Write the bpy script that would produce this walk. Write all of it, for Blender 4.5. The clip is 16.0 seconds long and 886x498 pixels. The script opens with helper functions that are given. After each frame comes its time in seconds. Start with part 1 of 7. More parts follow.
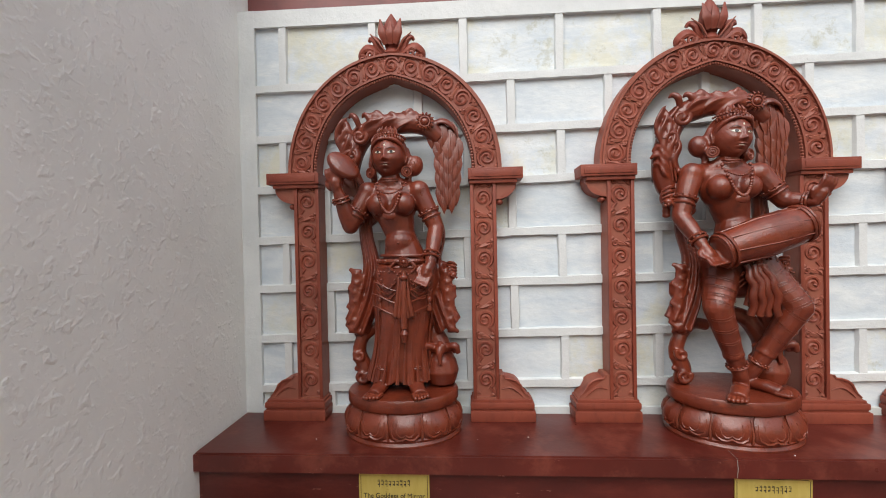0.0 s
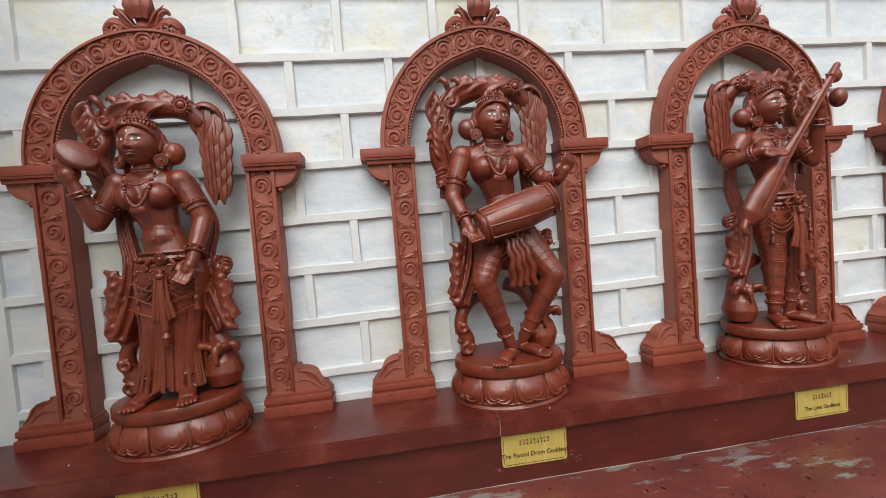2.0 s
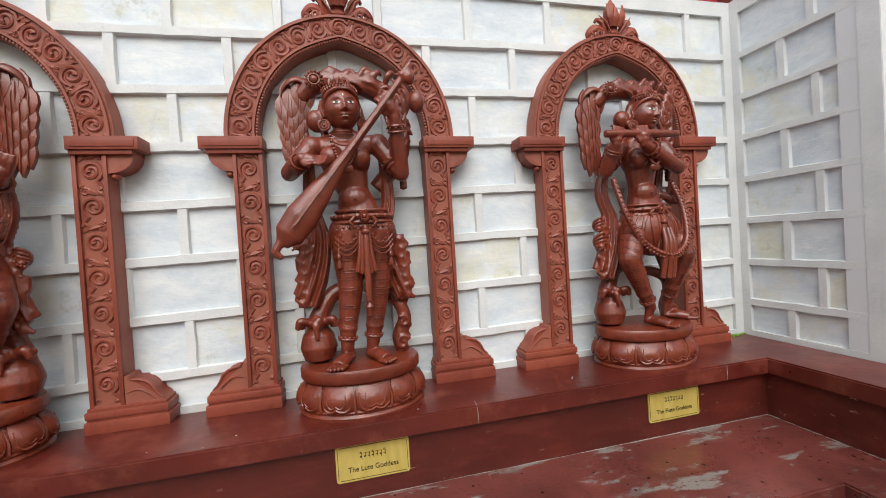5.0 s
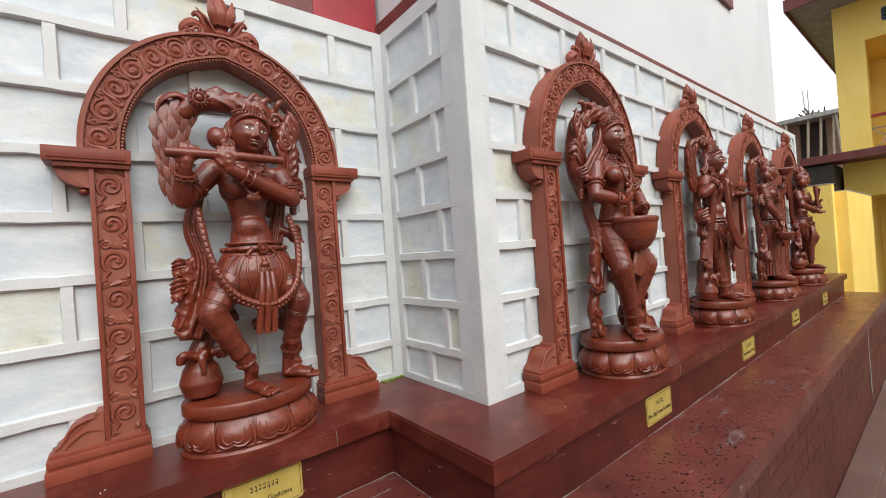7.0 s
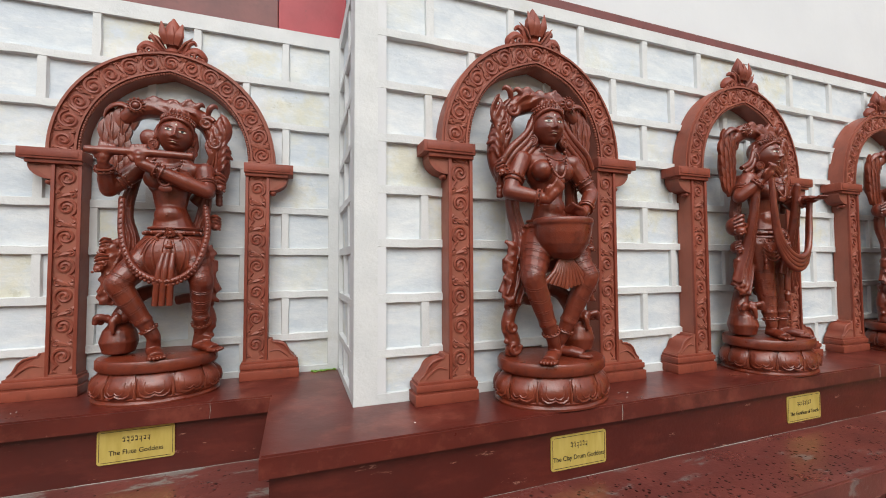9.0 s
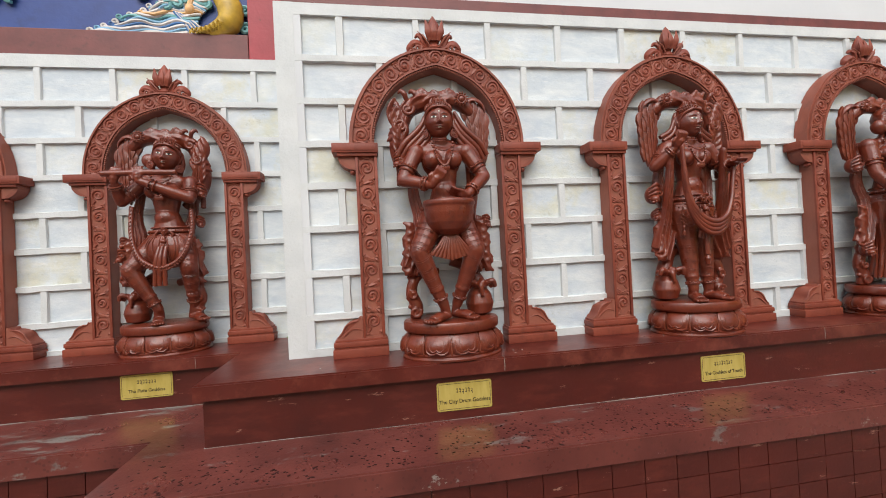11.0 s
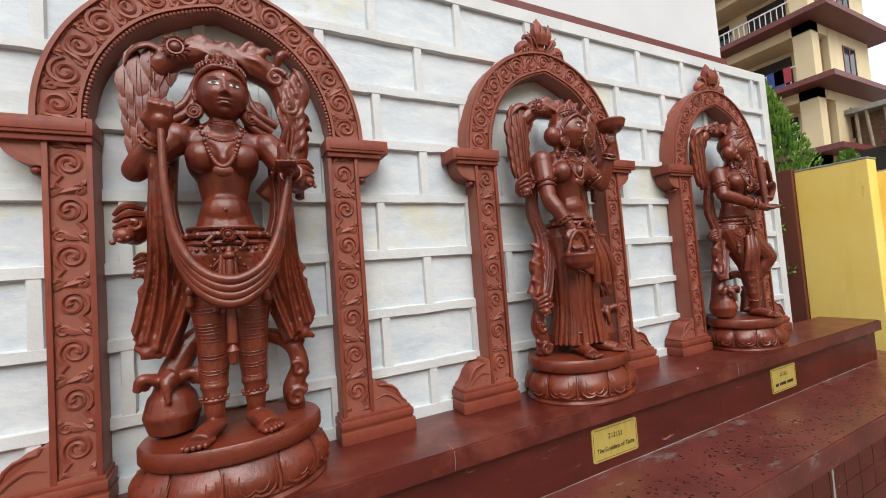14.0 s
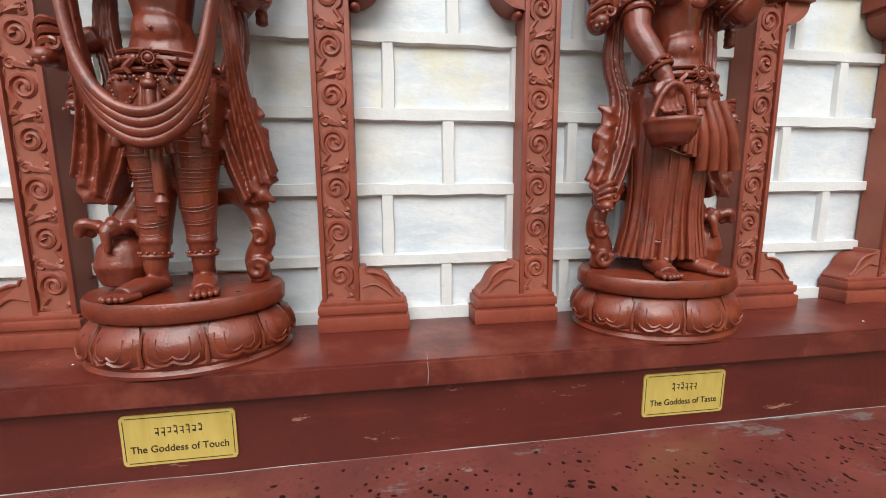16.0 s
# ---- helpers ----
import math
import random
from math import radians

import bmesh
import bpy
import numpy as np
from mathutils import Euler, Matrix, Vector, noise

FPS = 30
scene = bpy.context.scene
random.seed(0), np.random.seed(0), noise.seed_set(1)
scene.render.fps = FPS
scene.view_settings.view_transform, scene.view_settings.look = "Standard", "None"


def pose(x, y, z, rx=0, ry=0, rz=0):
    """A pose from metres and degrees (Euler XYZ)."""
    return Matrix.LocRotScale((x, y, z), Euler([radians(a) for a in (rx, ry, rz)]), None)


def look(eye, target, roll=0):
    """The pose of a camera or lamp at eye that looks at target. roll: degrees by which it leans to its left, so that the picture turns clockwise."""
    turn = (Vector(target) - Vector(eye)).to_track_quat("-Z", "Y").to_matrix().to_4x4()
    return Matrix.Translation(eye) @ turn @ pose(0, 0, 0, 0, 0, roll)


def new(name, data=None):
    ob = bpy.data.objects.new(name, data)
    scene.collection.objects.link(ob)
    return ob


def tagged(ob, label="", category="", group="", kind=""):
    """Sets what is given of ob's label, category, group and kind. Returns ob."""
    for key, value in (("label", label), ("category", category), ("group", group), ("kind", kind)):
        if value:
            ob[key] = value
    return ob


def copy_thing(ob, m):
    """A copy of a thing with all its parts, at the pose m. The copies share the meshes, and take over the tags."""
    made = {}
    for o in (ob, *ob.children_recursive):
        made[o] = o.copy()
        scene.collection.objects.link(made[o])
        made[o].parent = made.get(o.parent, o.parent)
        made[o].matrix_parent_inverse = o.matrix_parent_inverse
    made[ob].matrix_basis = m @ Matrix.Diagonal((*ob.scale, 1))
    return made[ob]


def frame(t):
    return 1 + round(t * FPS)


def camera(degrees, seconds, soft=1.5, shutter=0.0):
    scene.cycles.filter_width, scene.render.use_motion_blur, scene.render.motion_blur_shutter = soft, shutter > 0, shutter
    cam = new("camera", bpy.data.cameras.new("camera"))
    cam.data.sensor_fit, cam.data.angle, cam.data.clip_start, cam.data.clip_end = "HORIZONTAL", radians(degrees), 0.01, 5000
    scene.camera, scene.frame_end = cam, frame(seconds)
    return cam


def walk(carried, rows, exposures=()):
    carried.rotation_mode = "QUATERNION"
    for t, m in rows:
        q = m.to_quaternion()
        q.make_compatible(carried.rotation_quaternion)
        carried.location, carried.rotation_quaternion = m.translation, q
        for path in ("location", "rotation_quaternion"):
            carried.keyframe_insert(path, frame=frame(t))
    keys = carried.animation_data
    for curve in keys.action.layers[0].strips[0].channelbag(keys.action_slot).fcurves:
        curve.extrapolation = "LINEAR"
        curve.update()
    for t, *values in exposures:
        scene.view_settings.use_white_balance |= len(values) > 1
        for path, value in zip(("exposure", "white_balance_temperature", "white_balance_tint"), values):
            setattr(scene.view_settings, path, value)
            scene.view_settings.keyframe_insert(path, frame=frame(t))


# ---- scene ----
cam = camera(94.5, 16.0, soft=1.0)
PATH = [
    (0, (-0.03, -0.002, 1.605), (-0.144, 1.995, 1.583), -1.1),
    (0.5, (0.013, 0.008, 1.575), (-0.043, 2.007, 1.533), -1.9),
    (1, (0.1, -0.004, 1.589), (0.132, 1.994, 1.513), -2.8),
    (1.5, (0.277, -0.027, 1.582), (0.411, 1.966, 1.489), -3.9),
    (2, (0.468, -0.005, 1.568), (0.747, 1.974, 1.477), -4.5),
    (2.5, (0.681, 0.079, 1.569), (1.113, 2.031, 1.503), -4.8),
    (3, (0.921, 0.107, 1.494), (1.41, 2.046, 1.454), -4.2),
    (3.2, (1.079, 0.104, 1.43), (1.508, 2.057, 1.372), -2.7),
    (5.3, (2.173, -0.006, 1.485), (2.677, 1.929, 1.446), -4.0),
    (5.5, (2.266, -0.006, 1.48), (2.839, 1.91, 1.424), -4.0),
    (6, (2.486, 0.075, 1.471), (3.3, 1.901, 1.412), -3.4),
    (6.5, (2.664, 0.075, 1.501), (3.75, 1.754, 1.459), -3.7),
    (7, (2.936, -0.051, 1.508), (4.185, 1.511, 1.519), -4.0),
    (7.5, (3.201, -0.184, 1.514), (4.482, 1.352, 1.545), -4.3),
    (8, (3.44, -0.189, 1.48), (4.621, 1.425, 1.501), -3.9),
    (8.5, (3.629, -0.268, 1.49), (4.566, 1.499, 1.536), -1.8),
    (8.7, (3.703, -0.335, 1.454), (4.527, 1.486, 1.526), -1.0),
    (10.8, (4.319, -0.92, 1.382), (4.611, 1.058, 1.415), -2.3),
    (11, (4.415, -0.914, 1.369), (4.74, 1.059, 1.393), -2.9),
    (11.5, (4.591, -0.823, 1.36), (5.044, 1.125, 1.355), -3.9),
    (12, (4.817, -0.677, 1.392), (5.395, 1.238, 1.408), -4.9),
    (12.5, (5.118, -0.599, 1.39), (5.795, 1.282, 1.435), -5.3),
    (13, (5.49, -0.541, 1.426), (6.278, 1.296, 1.494), -4.4),
    (13.5, (5.787, -0.405, 1.425), (6.686, 1.379, 1.527), -4.3),
    (14, (6.014, -0.326, 1.449), (6.921, 1.454, 1.543), -4.3),
    (14.5, (6.251, -0.322, 1.42), (7.036, 1.517, 1.433), -3.5),
    (15, (6.415, -0.255, 1.382), (7.012, 1.65, 1.248), -2.4),
    (15.5, (6.444, -0.125, 1.336), (6.886, 1.813, 1.113), -1.1),
    (16, (6.464, -0.119, 1.311), (6.753, 1.837, 1.013), -0.4),
]
walk(cam, [(t, look(eye, target, roll)) for t, eye, target, roll in PATH], [(0.0, 1.13), (3.0, 1.11), (6.0, 1.21), (7.0, 1.11), (8.5, 1.07), (13.5, 1.09), (15.0, 1.25), (16.0, 1.38)])


# ---- light ----
SUN_EL, SUN_AZ = 46.0, 192.0
world = bpy.data.worlds.new("overcast_sky")
scene.world = world
world.use_nodes = True
wt = world.node_tree
wt.nodes.clear()
w_out = wt.nodes.new("ShaderNodeOutputWorld")
w_bg = wt.nodes.new("ShaderNodeBackground")
w_sky = wt.nodes.new("ShaderNodeTexSky")
w_sky.sky_type = "NISHITA"
w_sky.sun_disc = False
w_sky.sun_elevation = radians(SUN_EL)
w_sky.sun_rotation = radians(SUN_AZ)
w_sky.dust_density = 4.0
w_map = wt.nodes.new("ShaderNodeTexCoord")
w_noise = wt.nodes.new("ShaderNodeTexNoise")
w_noise.inputs["Scale"].default_value = 3.2
w_noise.inputs["Detail"].default_value = 6.0
w_ramp = wt.nodes.new("ShaderNodeValToRGB")
w_ramp.color_ramp.elements[0].position = 0.3
w_ramp.color_ramp.elements[0].color = (3.4, 3.5, 3.65, 1)
w_ramp.color_ramp.elements[1].position = 0.7
w_ramp.color_ramp.elements[1].color = (5.8, 5.85, 5.95, 1)
w_mix = wt.nodes.new("ShaderNodeMixRGB")
w_mix.inputs["Fac"].default_value = 0.86
wt.links.new(w_map.outputs["Generated"], w_noise.inputs["Vector"])
wt.links.new(w_noise.outputs["Fac"], w_ramp.inputs["Fac"])
wt.links.new(w_sky.outputs["Color"], w_mix.inputs[1])
wt.links.new(w_ramp.outputs["Color"], w_mix.inputs[2])
wt.links.new(w_mix.outputs["Color"], w_bg.inputs["Color"])
w_bg.inputs["Strength"].default_value = 0.124
wt.links.new(w_bg.outputs["Background"], w_out.inputs["Surface"])

sun_data = bpy.data.lights.new("sun", "SUN")
sun_data.energy, sun_data.angle, sun_data.color = 1.38, radians(50), (1.0, 0.985, 0.96)
sun = new("sun", sun_data)
_az, _el = radians(SUN_AZ), radians(SUN_EL)
_d = Vector((math.sin(_az) * math.cos(_el), math.cos(_az) * math.cos(_el), math.sin(_el)))
sun.matrix_world = look(_d * 30, (0, 0, 0))
scene.view_settings.exposure = 1.05


# ---- materials ----
def srgb(r, g, b):
    f = lambda c: (c / 255 / 12.92) if c / 255 <= 0.04045 else ((c / 255 + 0.055) / 1.055) ** 2.4
    return (f(r), f(g), f(b), 1)


class Mat:
    """A small wrapper to lay procedural layers over a principled surface."""

    def __init__(self, name, rough=0.6, metal=0.0, spec=0.5):
        self.m = bpy.data.materials.new(name)
        self.m.use_nodes = True
        self.t = self.m.node_tree
        self.b = self.t.nodes["Principled BSDF"]
        self.b.inputs["Roughness"].default_value = rough
        self.b.inputs["Metallic"].default_value = metal
        self.b.inputs["Specular IOR Level"].default_value = spec
        self.co = self.t.nodes.new("ShaderNodeTexCoord")
        self.geo = self.t.nodes.new("ShaderNodeNewGeometry")
        self.col = None
        self.nrm = None

    def node(self, kind, **kw):
        n = self.t.nodes.new(kind)
        for k, v in kw.items():
            n.inputs[k].default_value = v
        return n

    def place(self, scale=(1, 1, 1), shift=None):
        mp = self.t.nodes.new("ShaderNodeMapping")
        mp.inputs["Scale"].default_value = scale
        self.t.links.new(self.geo.outputs["Position"], mp.inputs["Vector"])
        if shift is not None:
            ad = self.t.nodes.new("ShaderNodeVectorMath")
            ad.operation = "ADD"
            self.t.links.new(mp.outputs["Vector"], ad.inputs[0])
            self.t.links.new(shift, ad.inputs[1])
            return ad.outputs["Vector"]
        return mp.outputs["Vector"]

    def noise(self, scale, detail=4, rough=0.55, stretch=(1, 1, 1), shift=None, distort=0.0):
        n = self.node("ShaderNodeTexNoise", Scale=scale, Detail=detail, Roughness=rough, Distortion=distort)
        self.t.links.new(self.place(stretch, shift), n.inputs["Vector"])
        return n.outputs["Fac"]

    def cells(self, scale, feature="F1", rnd=1.0, stretch=(1, 1, 1)):
        n = self.t.nodes.new("ShaderNodeTexVoronoi")
        n.feature = feature
        n.inputs["Scale"].default_value = scale
        n.inputs["Randomness"].default_value = rnd
        self.t.links.new(self.place(stretch), n.inputs["Vector"])
        return n.outputs["Distance"]

    def ramp(self, fac, a, b, ca=(0, 0, 0, 1), cb=(1, 1, 1, 1)):
        r = self.t.nodes.new("ShaderNodeValToRGB")
        r.color_ramp.elements[0].position, r.color_ramp.elements[1].position = a, b
        r.color_ramp.elements[0].color, r.color_ramp.elements[1].color = ca, cb
        self.t.links.new(fac, r.inputs["Fac"])
        return r.outputs["Color"]

    def mul(self, a, b):
        n = self.t.nodes.new("ShaderNodeMath")
        n.operation = "MULTIPLY"
        self.t.links.new(a, n.inputs[0])
        if isinstance(b, (int, float)):
            n.inputs[1].default_value = b
        else:
            self.t.links.new(b, n.inputs[1])
        return n.outputs[0]

    def base(self, c1, c2, fac):
        self.col = self.ramp(fac, 0.3, 0.7, c1, c2)
        return self

    def layer(self, colour, fac, amount=1.0):
        n = self.t.nodes.new("ShaderNodeMixRGB")
        self.t.links.new(self.mul(fac, amount), n.inputs["Fac"])
        self.t.links.new(self.col, n.inputs[1])
        n.inputs[2].default_value = colour
        self.col = n.outputs["Color"]
        return self

    def gloss(self, fac, lo, hi):
        n = self.t.nodes.new("ShaderNodeMapRange")
        n.inputs["To Min"].default_value, n.inputs["To Max"].default_value = lo, hi
        self.t.links.new(fac, n.inputs["Value"])
        self.t.links.new(n.outputs["Result"], self.b.inputs["Roughness"])
        return self

    def bump(self, fac, depth, strength=1.0):
        n = self.t.nodes.new("ShaderNodeBump")
        n.inputs["Distance"].default_value = depth
        n.inputs["Strength"].default_value = strength
        self.t.links.new(fac, n.inputs["Height"])
        if self.nrm is not None:
            self.t.links.new(self.nrm, n.inputs["Normal"])
        self.nrm = n.outputs["Normal"]
        return self

    def done(self):
        if self.col is not None:
            self.t.links.new(self.col, self.b.inputs["Base Color"])
        if self.nrm is not None:
            self.t.links.new(self.nrm, self.b.inputs["Normal"])
        return self.m


def random_shift(m, amount=40.0):
    info = m.t.nodes.new("ShaderNodeObjectInfo")
    c = m.t.nodes.new("ShaderNodeCombineXYZ")
    for k in "XYZ":
        m.t.links.new(m.mul(info.outputs["Random"], amount * (1 + 0.3 * ord(k) % 3)), c.inputs[k])
    return c.outputs["Vector"], info.outputs["Random"]


# terracotta enamel paint of the carved figures and arches
m = Mat("terracotta_paint", 0.34, 0.0, 0.6)
m.base(srgb(95, 36, 21), srgb(119, 51, 31), m.noise(9, 5))
m.layer(srgb(60, 22, 15), m.ramp(m.noise(34, 4), 0.5, 0.72), 0.55)
m.layer(srgb(134, 74, 54), m.ramp(m.geo.outputs["Pointiness"], 0.56, 0.68), 0.35)
m.layer(srgb(160, 122, 101), m.ramp(m.noise(55, 3, 0.7), 0.68, 0.76), 0.25)
m.gloss(m.noise(22, 5), 0.17, 0.5)
m.bump(m.noise(55, 5, 0.6), 0.0018, 0.5)
m.bump(m.noise(190, 3), 0.0012, 0.6)
TERRA = m.done()

# duller coat on arches and pillars
m = Mat("arch_paint", 0.45, 0.0, 0.35)
m.base(srgb(109, 46, 33), srgb(135, 64, 46), m.noise(6, 5))
m.layer(srgb(73, 31, 23), m.ramp(m.noise(28, 4, 0.6, (1, 1, 0.4)), 0.52, 0.75), 0.5)
m.layer(srgb(169, 118, 100), m.ramp(m.geo.outputs["Pointiness"], 0.55, 0.66), 0.3)
m.layer(srgb(184, 145, 115), m.ramp(m.noise(60, 4, 0.75), 0.7, 0.76), 0.3)
m.gloss(m.noise(18, 4), 0.38, 0.66)
m.bump(m.noise(90, 4), 0.0012, 0.5)
ARCHPAINT = m.done()

# dark red cement paint of bench and ledge fronts
m = Mat("red_oxide_paint", 0.4)
m.base(srgb(67, 23, 18), srgb(85, 31, 24), m.noise(3.5, 6))
m.layer(srgb(118, 54, 43), m.ramp(m.noise(9, 6, 0.7, (0.5, 1, 1.6)), 0.5, 0.66), 0.3)
m.layer(srgb(162, 120, 105), m.ramp(m.noise(13, 8, 0.75, (0.45, 1, 1.8)), 0.63, 0.66), 0.75)
m.layer(srgb(61, 24, 21), m.ramp(m.noise(7, 5), 0.6, 0.8), 0.4)
m.gloss(m.noise(8, 4), 0.26, 0.5)
m.bump(m.noise(60, 4), 0.0015, 0.5)
REDPAINT = m.done()

# bench top, smoother and a little dusty
m = Mat("bench_top_paint", 0.4)
m.base(srgb(73, 26, 20), srgb(94, 36, 28), m.noise(4, 6))
m.layer(srgb(132, 71, 57), m.ramp(m.noise(6, 8, 0.7), 0.5, 0.66), 0.5)
m.layer(srgb(169, 135, 119), m.ramp(m.noise(26, 8, 0.75), 0.66, 0.7), 0.5)
m.gloss(m.noise(7, 5), 0.2, 0.46)
m.bump(m.noise(45, 4), 0.0015, 0.4)
BENCHTOP = m.done()

# wet ledge: worn paint with grey cement patches and dark drops
m = Mat("wet_ledge_paint", 0.35)
m.base(srgb(86, 41, 37), srgb(111, 57, 50), m.noise(5, 6))
inner = m.t.nodes.new("ShaderNodeSeparateXYZ")
m.t.links.new(m.geo.outputs["Position"], inner.inputs["Vector"])
m.layer(srgb(119, 118, 114), m.ramp(m.noise(5.5, 9, 0.75, (0.6, 1.5, 1)), 0.59, 0.63), 0.5)
m.layer(srgb(128, 127, 121), m.mul(m.ramp(m.noise(4.4, 9, 0.75, (0.5, 1.6, 1)), 0.56, 0.595), m.ramp(inner.outputs["Y"], 0.84, 0.9)), 0.75)
m.layer(srgb(159, 159, 153), m.ramp(m.noise(9, 9, 0.78, (0.6, 1.3, 1)), 0.64, 0.67), 0.5)
m.layer(srgb(46, 22, 20), m.ramp(m.cells(44, "F1", 1.0), 0.2, 0.28, (1, 1, 1, 1), (0, 0, 0, 1)), 0.3)
m.layer(srgb(55, 29, 26), m.ramp(m.noise(3, 5), 0.56, 0.7), 0.4)
m.gloss(m.noise(4.5, 6, 0.6), 0.12, 0.5)
m.bump(m.noise(70, 4), 0.0015, 0.5)
WETLEDGE = m.done()

# white-washed joints
m = Mat("white_joint_paint", 0.7)
m.base(srgb(193, 197, 198), srgb(207, 210, 210), m.noise(6, 5))
m.layer(srgb(183, 185, 181), m.ramp(m.noise(24, 6, 0.7), 0.6, 0.78), 0.5)
m.layer(srgb(169, 163, 140), m.ramp(m.noise(2.2, 6, 0.65, (1, 1, 0.7)), 0.6, 0.68), 0.25)
m.layer(srgb(113, 115, 111), m.ramp(m.noise(46, 6, 0.75), 0.68, 0.72), 0.55)
m.bump(m.noise(42, 6, 0.65), 0.0035, 0.6)
m.bump(m.noise(14, 5, 0.6), 0.005, 0.5)
WHITEJOINT = m.done()

# bluish wash on the block faces, brushed on unevenly
m = Mat("blue_white_wash", 0.66)
sh, rnd = random_shift(m)
m.base(srgb(183, 194, 203), srgb(214, 219, 220), m.noise(5, 6, 0.65, (1, 1, 2.6), sh, 0.6))
m.layer(srgb(172, 185, 198), m.ramp(m.noise(3.2, 6, 0.7, (1, 1, 1.5), sh), 0.52, 0.7), 0.55)
m.layer(srgb(224, 224, 220), m.ramp(m.noise(9, 7, 0.75, (0.6, 1, 3.0), sh), 0.58, 0.7), 0.6)
m.layer(srgb(200, 194, 157), m.mul(m.ramp(m.noise(4.2, 6, 0.7, (1, 1, 1), sh), 0.46, 0.62), m.ramp(rnd, 0.64, 0.74)), 0.5)
m.layer(srgb(157, 156, 131), m.mul(m.ramp(m.noise(11, 8, 0.78, (1, 1, 1), sh), 0.56, 0.64), m.ramp(rnd, 0.82, 0.88)), 0.45)
m.layer(srgb(140, 150, 159), m.ramp(m.noise(26, 8, 0.8, (1, 1, 2.2), sh), 0.6, 0.68), 0.35)
m.bump(m.noise(30, 6, 0.6, (1, 1, 2)), 0.003, 0.6)
BLUEWASH = m.done()

# grey plaster of the side wall
m = Mat("rough_grey_plaster", 0.75)
m.base(srgb(221, 222, 219), srgb(234, 234, 231), m.noise(2.5, 6))
m.layer(srgb(188, 188, 185), m.ramp(m.noise(1.2, 5, 0.6, (1, 1, 0.6)), 0.55, 0.75), 0.12)
m.layer(srgb(206, 203, 199), m.ramp(m.noise(16, 6, 0.7), 0.62, 0.72), 0.25)
m.bump(m.noise(7, 6, 0.6), 0.008, 0.45)
m.bump(m.ramp(m.noise(24, 4, 0.5), 0.54, 0.7), 0.0032, 0.55)
m.bump(m.ramp(m.noise(58, 4, 0.5), 0.55, 0.72), 0.0018, 0.5)
PLASTER = m.done()

m = Mat("white_building_paint", 0.7)
m.base(srgb(198, 201, 204), srgb(208, 211, 213), m.noise(1.2, 6))
m.layer(srgb(188, 192, 195), m.ramp(m.noise(0.8, 6, 0.6, (3, 3, 0.3)), 0.55, 0.75), 0.4)
m.bump(m.noise(30, 4), 0.002, 0.4)
WHITEPAINT = m.done()

m = Mat("maroon_trim_paint", 0.5)
m.base(srgb(92, 44, 42), srgb(112, 56, 52), m.noise(8, 5))
m.layer(srgb(60, 34, 32), m.ramp(m.noise(20, 5), 0.58, 0.75), 0.5)
m.bump(m.noise(50, 4), 0.002, 0.4)
MAROON = m.done()

m = Mat("crimson_post_paint", 0.5)
m.base(srgb(140, 34, 44), srgb(160, 46, 56), m.noise(5, 5))
m.layer(srgb(86, 36, 36), m.ramp(m.noise(26, 6, 0.7), 0.62, 0.7), 0.7)
m.bump(m.noise(50, 4), 0.003, 0.5)
CRIMSON = m.done()

m = Mat("brass_plate", 0.36, 0.25)
m.base(srgb(186, 166, 84), srgb(202, 184, 104), m.noise(14, 4, 0.5, (3, 1, 0.6)))
m.layer(srgb(150, 130, 62), m.ramp(m.noise(60, 4), 0.66, 0.75), 0.4)
BRASS = m.done()
m = Mat("black_engraving", 0.5)
m.base(srgb(34, 30, 22), srgb(44, 38, 28), m.noise(60, 2))
INK = m.done()

m = Mat("yard_concrete", 0.6)
m.base(srgb(94, 70, 64), srgb(120, 98, 90), m.noise(1.4, 7))
m.layer(srgb(134, 130, 122), m.ramp(m.noise(0.9, 7, 0.65), 0.52, 0.64), 0.6)
m.layer(srgb(64, 50, 46), m.ramp(m.noise(3, 6), 0.56, 0.72), 0.5)
m.gloss(m.noise(1.8, 5), 0.18, 0.65)
m.bump(m.noise(40, 5), 0.003, 0.5)
YARD = m.done()
m = Mat("grey_cement", 0.7)
m.base(srgb(128, 130, 126), srgb(164, 164, 158), m.noise(7, 6))
m.layer(srgb(84, 86, 78), m.ramp(m.noise(14, 6), 0.58, 0.7), 0.6)
m.bump(m.noise(40, 5), 0.004, 0.6)
CEMENT = m.done()

m = Mat("yellow_wall_paint", 0.65)
m.base(srgb(244, 210, 104), srgb(250, 222, 128), m.noise(1.6, 6))
m.layer(srgb(214, 176, 78), m.ramp(m.noise(1.0, 6, 0.65, (2.5, 2.5, 0.4)), 0.56, 0.75), 0.45)
m.layer(srgb(110, 92, 48), m.ramp(m.noise(6, 7, 0.7, (2, 2, 0.5)), 0.68, 0.76), 0.4)
m.bump(m.noise(30, 5), 0.003, 0.4)
YELLOW = m.done()
m = Mat("beige_house_paint", 0.7)
m.base(srgb(206, 188, 148), srgb(218, 202, 164), m.noise(0.5, 6))
m.layer(srgb(176, 156, 116), m.ramp(m.noise(0.4, 6, 0.6, (2, 2, 0.4)), 0.55, 0.75), 0.4)
BEIGE = m.done()
m = Mat("brown_gate_paint", 0.45)
m.base(srgb(92, 46, 34), srgb(108, 56, 42), m.noise(3, 5, 0.5, (2, 2, 0.3)))
m.bump(m.noise(40, 4), 0.002, 0.4)
BROWN = m.done()
# near-black: shade inside openings put in as colour; also one dark piece of washing
m = Mat("shade_and_dark_cloth", 0.8)
m.base(srgb(40, 34, 30), srgb(58, 50, 42), m.noise(1.2, 4))
DARK = m.done()
m = Mat("window_glass", 0.08)
